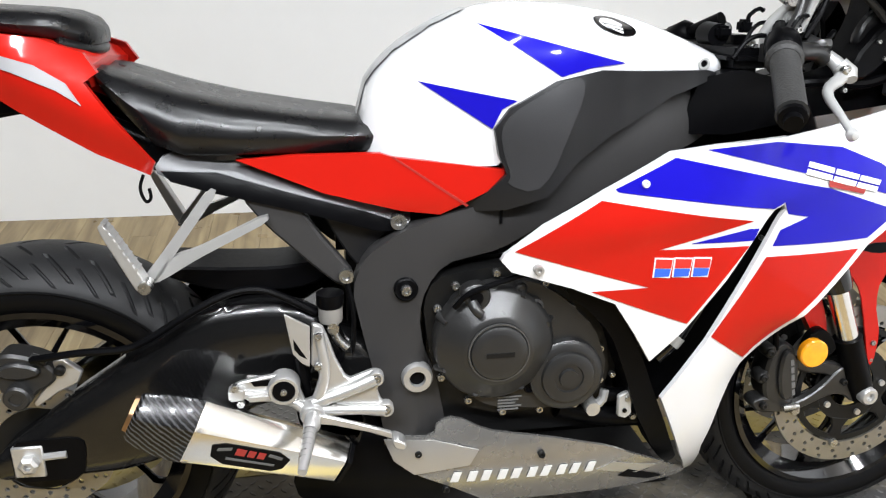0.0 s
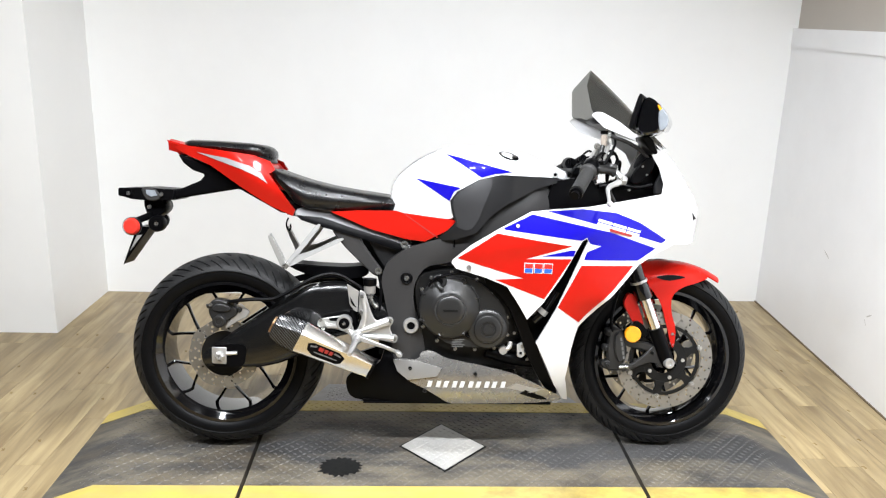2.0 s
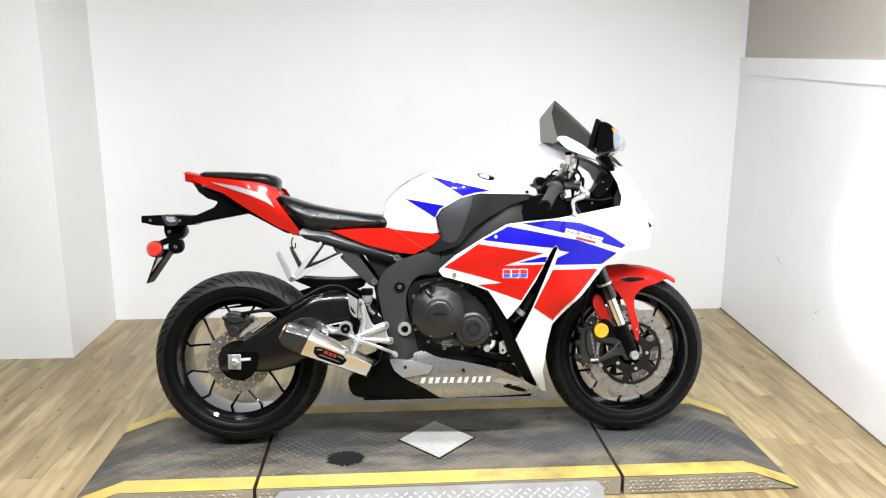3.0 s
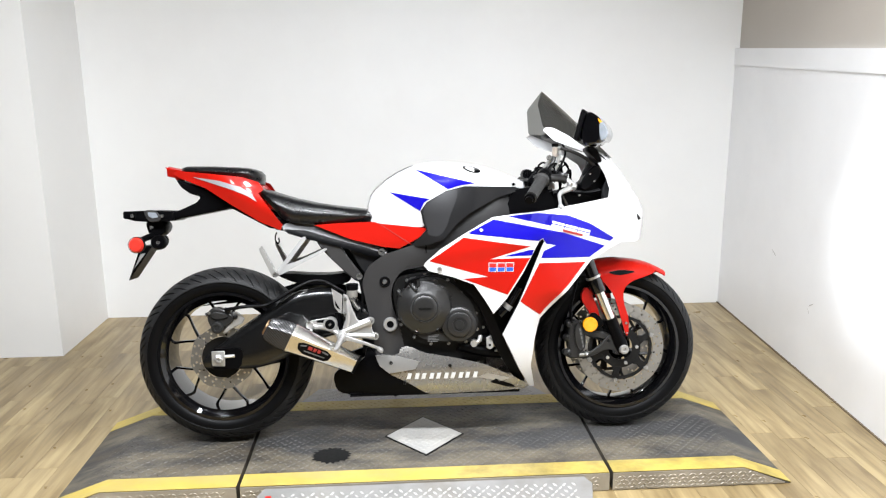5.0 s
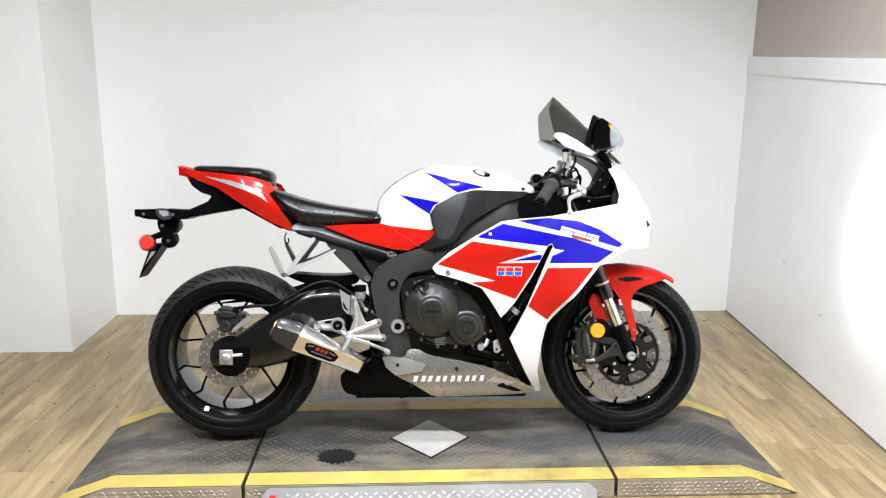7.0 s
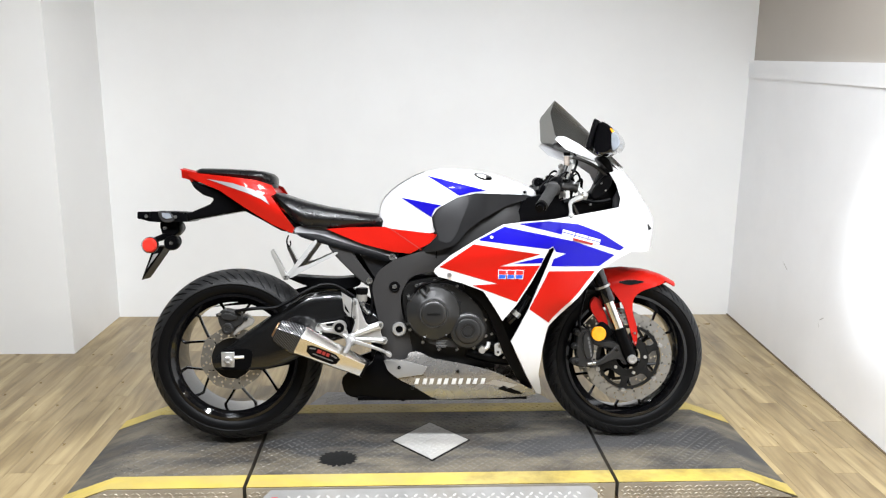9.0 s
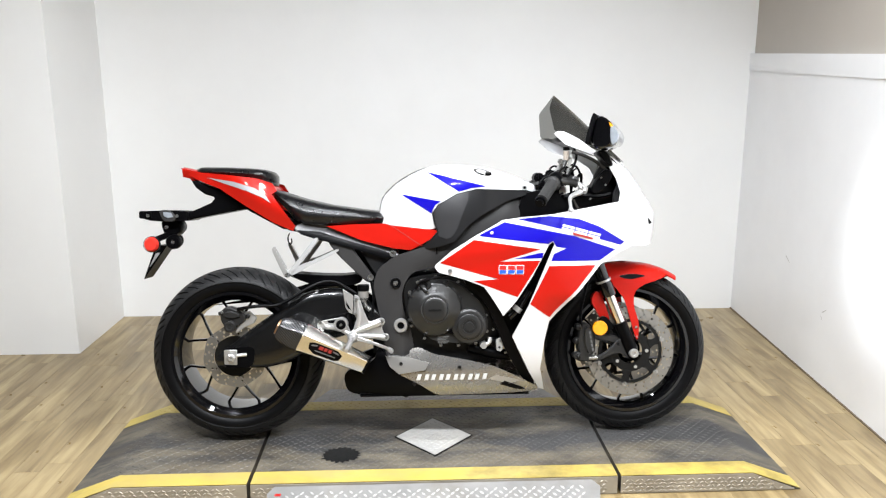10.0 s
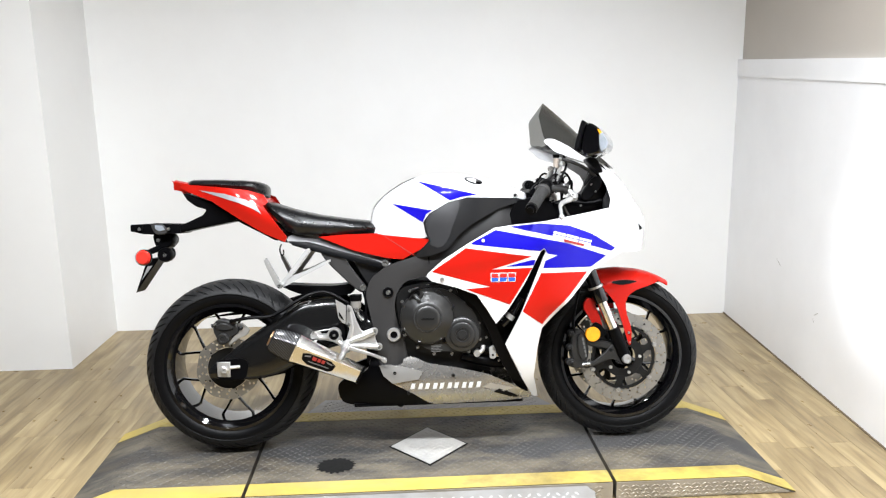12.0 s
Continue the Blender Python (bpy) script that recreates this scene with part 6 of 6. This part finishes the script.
part("clip_arm", merged(tube([(0.424, -0.06, 0.935), (0.418, -0.06, 0.958), (0.436, -0.06, 0.972), (0.446, -0.06, 0.968)], 0.0035, 8, 1), block((0.406, -0.07, 0.935), (0.426, -0.05, 0.955), 0.004)), BLACK, bike, "black cable clip")
part("bright_stay", merged(tube([(0.430, -0.09, 0.930), (0.444, -0.10, 0.958), (0.462, -0.12, 0.984)], (0.008, 0.010, 0.007), 10, 1), block((0.448, -0.118, 0.952), (0.466, -0.098, 0.972), 0.003)), CAST, bike, "bright alloy reservoir stay")
part("cup_valve", merged(turned([(0, -0.006), (0.009, -0.006), (0.009, 0.006), (0, 0.006)], (0.446, -0.130, 0.984), 14), block((0.452, -0.136, 0.978), (0.462, -0.124, 0.988), 0.002)), SILVER, bike)
for x, z in ((0.474, 0.996), (0.476, 1.012)):
    bolt(x, -0.150, z, 0.005, STEEL)

# --- tank and its covers
TANK_TOP = [(-0.195, 0.800), (-0.185, 0.850), (-0.14, 0.905), (-0.08, 0.945), (-0.02, 0.970), (0.03, 0.980), (0.12, 0.978), (0.22, 0.962), (0.32, 0.927), (0.365, 0.908)]
TANK_W = [(-0.195, 0.075), (-0.17, 0.105), (-0.10, 0.138), (0.0, 0.158), (0.08, 0.168), (0.18, 0.166), (0.28, 0.142), (0.34, 0.112), (0.365, 0.095)]
tank_low = lambda x: 0.752 + 0.125 * min(1, max(0, x) / 0.13)
tank_mid = lambda x: max(tank_low(x) + 0.002, min(0.845, curve_at(x, TANK_TOP) - 0.03))


def tank_w(x, z):
    w, m_, t_ = curve_at(x, TANK_W), tank_mid(x), curve_at(x, TANK_TOP)
    if z < m_:
        return w
    return w * max(0.0, 1 - ((z - m_) / (t_ - m_ + 1e-4)) ** 3.2) ** 0.42


rings = []
for i in range(41):
    x = -0.195 + 0.560 * i / 40
    t_, m_ = curve_at(x, TANK_TOP), tank_mid(x)
    low = tank_low(x)
    ring = []
    for k in range(33):
        a = math.pi * k / 32
        z = m_ + (t_ - m_) * math.sin(a) ** 0.7
        w = tank_w(x, min(z, t_ - 1e-4)) if 0 < k < 32 else curve_at(x, TANK_W)
        ring.append((x, -w if k < 16 else (0 if k == 16 else w), z))
    ring += [(x, curve_at(x, TANK_W) * 0.98, low), (x, -curve_at(x, TANK_W) * 0.98, low)]
    rings.append(ring)
tank = part("fuel_tank", loft(rings), WHITE, bike, "glossy white fuel tank", sharp=50)
for s in (-1, 1):
    part("blue_flash", skin([(-0.024, 0.951), (0.088, 0.880), (0.130, 0.892), (0.182, 0.898)], tank_w, 0.001, 0.012, s, 0.0016), BLUE, tank, "blue arrow flash")
    part("blue_flash", skin([(-0.112, 0.873), (-0.008, 0.807), (0.005, 0.835), (0.026, 0.847)], tank_w, 0.001, 0.012, s, 0.0016), BLUE, tank, "blue arrow flash")
ring = [(0.173 + 0.032 * math.cos(2 * math.pi * k / 20) * 0.96 + 0.003 * math.sin(2 * math.pi * k / 20), 0.948 + 0.011 * math.sin(2 * math.pi * k / 20) - 0.008 * math.cos(2 * math.pi * k / 20)) for k in range(20)]
emblem = part("tank_emblem", skin(ring, tank_w, 0.002, 0.02, -1, 0.003), GLOSSBLACK, tank, "small oval dark emblem")
for i in range(3):
    x, z = 0.152 + 0.005 * i, 0.9555 - 0.0045 * i
    part("emblem_mark", skin([(x, z), (x + 0.032 - 0.006 * i, z - 0.006), (x + 0.030 - 0.006 * i, z - 0.0088), (x + 0.003, z - 0.003)], tank_w, 0.001, 0.02, -1, 0.0042), PALE_PRINT, emblem)
stud = part("tank_stud", turned([(0.0105, 0.006), (0.0105, -0.003), (0.0085, -0.005), (0.0055, -0.005), (0.005, -0.002), (0, -0.002)], (0.320, -tank_w(0.320, 0.893) - 0.002, 0.893), 20), CAST, tank, "bright cover stud")
part("stud_socket", turned([(0.005, 0.0), (0.005, -0.003), (0, -0.003)], (0.320, -tank_w(0.320, 0.893) - 0.002, 0.893), 14), BLACK, stud)

# worn pad on the rear of the tank
bm = bmesh.new()
rows = []
for i in range(13):
    x = -0.193 + 0.17 * i / 12
    w, m_, t_ = curve_at(x, TANK_W), tank_mid(x), curve_at(x, TANK_TOP)
    half = (0.030 + 0.02 * math.sin(math.pi * i / 12)) * (1.0 if i % 4 else 0.75)
    rows.append([bm.verts.new((x - 0.002, half * k / 4, m_ + (t_ - m_) * (1 - min(0.98, abs(half * k / 4) / w) ** (1 / 0.42)) ** (1 / 3.2) + 0.0022)) for k in range(-4, 5)])
for a, b in zip(rows, rows[1:]):
    for k in range(8):
        bm.faces.new([a[k], a[k + 1], b[k + 1], b[k]])
bmesh.ops.solidify(bm, geom=bm.faces[:], thickness=0.003)
part("tank_pad", bm, TANKPAD, tank, "worn dark tank pad")

rs_w = lambda x, z: curve_at(x, [(-0.38, 0.118), (-0.25, 0.128), (-0.12, 0.142), (0.02, 0.162)]) - 0.25 * max(0, 0.70 - z)
RED_SIDE = [(-0.372, 0.764), (-0.289, 0.770), (-0.168, 0.772), (-0.150, 0.766), (0.012, 0.748), (0.010, 0.735), (-0.014, 0.715), (-0.081, 0.679), (-0.138, 0.685), (-0.251, 0.714)]
for s in (-1, 1):
    part("side_cover", skin(RED_SIDE, rs_w, 0.012, 0.02, s, 0.002), RED, bike, "glossy red side cover")
part("cover_seam", skin([(-0.153, 0.767), (-0.1495, 0.768), (-0.040, 0.695), (-0.043, 0.692)], rs_w, 0.001, 0.02, -1, 0.0030), BADGE_RED, bike, "fine joint between two red covers")
KNEE_SHAPE = [(0.350, 0.878), (0.326, 0.884), (0.146, 0.889), (0.080, 0.874), (0.014, 0.836), (-0.006, 0.807), (0.001, 0.769), (0.012, 0.743), (-0.015, 0.714), (-0.064, 0.679), (0.014, 0.690), (0.071, 0.710),
              (0.118, 0.763), (0.165, 0.799), (0.260, 0.850), (0.335, 0.870)]


def knee_w(x, z):
    """Two facets that meet in a crease sloping down and back."""
    base = curve_at(x, [(-0.07, 0.150), (0.0, 0.166), (0.10, 0.176), (0.2, 0.170), (0.33, 0.120)])
    d = (x - 0.098) - (z - 0.80) * 0.30
    w = base - (0.45 * d if d > 0 else 0.02 * -d) * 0.35 - 0.10 * max(0, 0.72 - z) - 2.0 * max(0, z - 0.79) ** 2 - 2.5 * max(0, 0.05 - x) ** 2
    k = min(1, max(0, (x - 0.08) / 0.10))
    return w + k * max(0, curve_at(x, TANK_W) + 0.003 - w)


for s in (-1, 1):
    part("knee_cover", skin(KNEE_SHAPE, knee_w, 0.035, 0.009, s, 0.009), KNEE, bike, "grained charcoal knee cover", sharp=12)
# rear area of the knee cover, raised slightly and in a paler charcoal
part("knee_pad", skin([(0.112, 0.880), (0.085, 0.871), (0.018, 0.832), (0.001, 0.808), (0.007, 0.770), (0.018, 0.742), (0.012, 0.728), (0.052, 0.716), (0.078, 0.745), (0.094, 0.792), (0.118, 0.850), (0.120, 0.872)], knee_w, 0.003, 0.009, -1, 0.0102, 1), KNEE_PALE, bike, "raised, paler pad area of the knee cover")

# --- seats
def seat_ring(x, w, zt, zc, zb, dip=0.004):
    pts = [(0, zt - dip), (0.45, zt), (0.72, zt - 0.003), (0.90, zt - 0.35 * (zt - zc)), (1.0, zc), (0.985, zc - 0.25 * (zc - zb)), (0.92, zb + 0.004), (0.85, zb), (0, zb)]
    ring = [(x, -a * w, z) for a, z in pts] + [(x, a * w, z) for a, z in pts[-2:0:-1]]
    return ring


SEAT = [(-0.560, 0.085, 0.892, 0.886, 0.876), (-0.545, 0.105, 0.890, 0.876, 0.858), (-0.515, 0.122, 0.880, 0.852, 0.826), (-0.480, 0.132, 0.868, 0.826, 0.786), (-0.440, 0.138, 0.856, 0.806, 0.772),
        (-0.37, 0.136, 0.840, 0.800, 0.770), (-0.28, 0.126, 0.826, 0.797, 0.768), (-0.20, 0.110, 0.816, 0.793, 0.766), (-0.170, 0.098, 0.808, 0.790, 0.768), (-0.152, 0.082, 0.798, 0.786, 0.774)]
part("rider_seat", loft([seat_ring(*r) for r in SEAT]), VINYL, bike, "black vinyl rider seat", sharp=48)
PILLION = [(-0.832, 0.050, 0.972, 0.962, 0.956), (-0.815, 0.070, 0.976, 0.960, 0.952), (-0.72, 0.095, 0.974, 0.955, 0.943), (-0.63, 0.106, 0.969, 0.948, 0.934), (-0.595, 0.094, 0.965, 0.946, 0.926), (-0.570, 0.066, 0.957, 0.938, 0.918), (-0.558, 0.040, 0.946, 0.932, 0.920)]
pil = part("pillion_seat", loft([seat_ring(*r, 0.002) for r in PILLION]), VINYL, bike, "black vinyl pillion pad", sharp=48)
part("pillion_lip", tube([(-0.600, -0.085, 0.926), (-0.572, -0.055, 0.914), (-0.562, 0, 0.912), (-0.572, 0.055, 0.914), (-0.600, 0.085, 0.926)], 0.009, 10, 2), VINYL, pil)

# --- tail
def tail_w(x, z):
    """Half width of the tail, with a crease below the stripe."""
    ridge = 0.022 * math.exp(-((z - 0.845 + 0.55 * (x + 0.56)) / 0.045) ** 2) * min(1, max(0, (x + 0.80) / 0.15))
    return curve_at(x, [(-0.88, 0.030), (-0.82, 0.064), (-0.72, 0.097), (-0.60, 0.122), (-0.48, 0.132)]) + ridge


TAIL = [(-0.896, 0.974), (-0.822, 0.957), (-0.716, 0.945), (-0.610, 0.932), (-0.556, 0.914), (-0.540, 0.888), (-0.557, 0.876), (-0.478, 0.767), (-0.486, 0.749), (-0.554, 0.779), (-0.649, 0.836), (-0.743, 0.897), (-0.825, 0.929), (-0.866, 0.948)]
for s in (-1, 1):
    tail = part("tail_cowl", skin(TAIL, tail_w, 0.012, 0.014, s), RED, bike, "glossy red tail cowl")
    part("tail_stripe", skin([(-0.790, 0.937), (-0.690, 0.921), (-0.616, 0.899), (-0.578, 0.876), (-0.560, 0.847), (-0.590, 0.867), (-0.642, 0.889), (-0.720, 0.914)], tail_w, 0.001, 0.02, s, 0.0016), GREYBAND, tail, "pale grey stripe")
part("tail_lamp", flat([(-0.872, 0.950), (-0.845, 0.935), (-0.838, 0.905), (-0.850, 0.915)], -0.03, 0.06, 0.004, 1), REDLENS, bike, "red tail lamp lens")
part("tail_deck", loft([[(x, -tail_w(x, z) * 0.97, z - 0.004), (x, 0, z + 0.006), (x, tail_w(x, z) * 0.97, z - 0.004), (x, tail_w(x, z) * 0.8, z - 0.03), (x, -tail_w(x, z) * 0.8, z - 0.03)]
                        for x, z in ((-0.890, 0.972), (-0.82, 0.956), (-0.72, 0.945), (-0.61, 0.931), (-0.570, 0.912), (-0.556, 0.896))]), RED, bike)
UNDER = [(-0.852, 0.930), (-0.745, 0.895), (-0.656, 0.836), (-0.500, 0.755), (-0.530, 0.752), (-0.664, 0.826), (-0.754, 0.810), (-0.846, 0.793), (-0.872, 0.784), (-0.872, 0.814), (-0.845, 0.822), (-0.784, 0.849), (-0.768, 0.868), (-0.806, 0.880), (-0.836, 0.903)]
part("undertail", flat(UNDER, -0.062, 0.124, 0.006), BLACK, bike, "black undertail")
plate = part("plate_holder", merged(flat([(-1.030, 0.821), (-0.944, 0.824), (-0.862, 0.820), (-0.860, 0.787), (-0.945, 0.784), (-0.992, 0.788), (-1.030, 0.799)], -0.075, 0.15, 0.002),
                                    flat([(-0.967, 0.790), (-0.906, 0.790), (-0.892, 0.758), (-0.921, 0.729), (-0.950, 0.729), (-0.964, 0.758)], -0.04, 0.08, 0.004, 1)), BLACK, bike, "black plate holder")
part("plate_lamp", flat([(-0.962, 0.826), (-0.92, 0.824), (-0.90, 0.80), (-0.905, 0.786), (-0.94, 0.782), (-0.955, 0.80)], -0.079, 0.03, 0.003, 1), MATTE, plate)
part("plate_blade", flat([(-0.985, 0.700), (-0.944, 0.700), (-1.030, 0.578)], -0.05, 0.10, 0.002), BLACK, plate)
part("plate_bracket", block((-1.030, -0.079, 0.796), (-0.985, -0.055, 0.822), 0.003), BLACK, plate)
part("lamp_lens", flat([(-0.945, 0.818), (-0.918, 0.816), (-0.910, 0.800), (-0.930, 0.796), (-0.944, 0.804)], -0.082, 0.006, 0.001), CLEAR, plate, "clear plate lamp lens")
for x, z in ((-0.998, 0.806), (-0.898, 0.804), (-0.935, 0.765)):
    part("plate_screw", turned([(0.006, 0.004), (0.006, -0.004), (0, -0.004)], (x, -0.080, z), 10), STEEL, plate)
part("blade_slot", flat([(-0.985, 0.672), (-0.968, 0.675), (-1.008, 0.622)], -0.0515, 0.001, 0.0), GREYBAND, plate)
for s in (-1, 1):
    sig = part("rear_signal", turned([(0, -0.016), (0.020, -0.014), (0.026, -0.006), (0.026, 0.008), (0.018, 0.018), (0, 0.018)], (-0.970, s * 0.135, 0.708), 26), REDLENS if s < 0 else BLACK, bike, "round red turn signal")
    part("signal_stalk", tube([(-0.945, s * 0.04, 0.735), (-0.965, s * 0.085, 0.725), (-0.972, s * 0.12, 0.715)], (0.012, 0.010, 0.012), 10, 1), BLACK, sig)
    part("signal_hood", turned([(0.028, 0.010), (0.028, -0.002), (0.0255, -0.004)], (-0.970, s * 0.135, 0.708), 26), BLACK, sig)
part("plate_bolt", turned([(0, -0.014), (0.009, -0.014), (0.010, -0.020), (0.022, -0.020), (0.026, -0.012), (0.026, 0.012), (0, 0.012)], (-0.918, -0.055, 0.712), 22), BLACK, bike)
part("bolt_hub", turned([(0, -0.018), (0.006, -0.018), (0.007, -0.010)], (-0.918, -0.055, 0.712), 14), STEEL, bike)
part("side_stand", tube([(-0.03, 0.12, 0.27), (-0.06, 0.20, 0.17), (-0.10, 0.295, 0.062), (-0.105, 0.312, 0.060)], (0.013, 0.012, 0.011, 0.017), 10, 1), BLACK, bike, "black side stand")

# ---------------------------------------------------------------- floor planks
PW, PL = 0.0907, 0.61
base = bmesh.new()
bmesh.ops.create_cube(base, size=1)
for v in base.verts:
    v.co = Vector((v.co.x * (PW - 0.0010), v.co.y * (PL - 0.0010), v.co.z * 0.004 - 0.002))
plank_mesh = bpy.data.meshes.new("plank")
base.to_mesh(plank_mesh)
base.free()
plank_mesh.materials.append(PLANK)
cube = ((-1, -1, -1), (1, -1, -1), (1, 1, -1), (-1, 1, -1), (-1, -1, 1), (1, -1, 1), (1, 1, 1), (-1, 1, 1))
sides = ((4, 5, 6, 7), (0, 1, 5, 4), (1, 2, 6, 5), (2, 3, 7, 6), (3, 0, 4, 7), (3, 2, 1, 0))
points, faces, single = [], [], 0
rng = random.Random(5)
for i in range(int(6.6 / PW)):
    x = -4.2 + PW * (i + 0.5)
    y = BACK_Y - rng.uniform(0.1, 1.0) * PL + PL / 2
    while y > -4.5:
        if x < side_x(y) + 0.1 and not (x < LEFT_X - 0.05 and y - PL / 2 > JOG_Y):
            top = min(y + PL / 2, BACK_Y if x > LEFT_X - 0.03 else JOG_Y)
            low = max(y - PL / 2, -4.4)
            if -2.3 < x and y > -0.75 and top == y + PL / 2 and single < 300 and not (abs(x) < 1.1 and -0.3 < y < 0.0):
                ob = new("plank", plank_mesh)
                ob.parent, ob.location = floor, (x, y, 0)
                single += 1
            elif top - low > 0.02:
                k = len(points)
                points += [(x + a * (PW - 0.001) / 2, (top + low) / 2 + b * (top - low - 0.001) / 2, -0.002 + c * 0.002) for a, b, c in cube]
                faces += [tuple(k + q for q in f) for f in sides]
        y -= PL
rest = bpy.data.meshes.new("planks")
rest.from_pydata(points, [], faces)
rest.materials.append(PLANK)
planks = tagged(new("planks", rest), kind="stuff")
planks.parent = floor
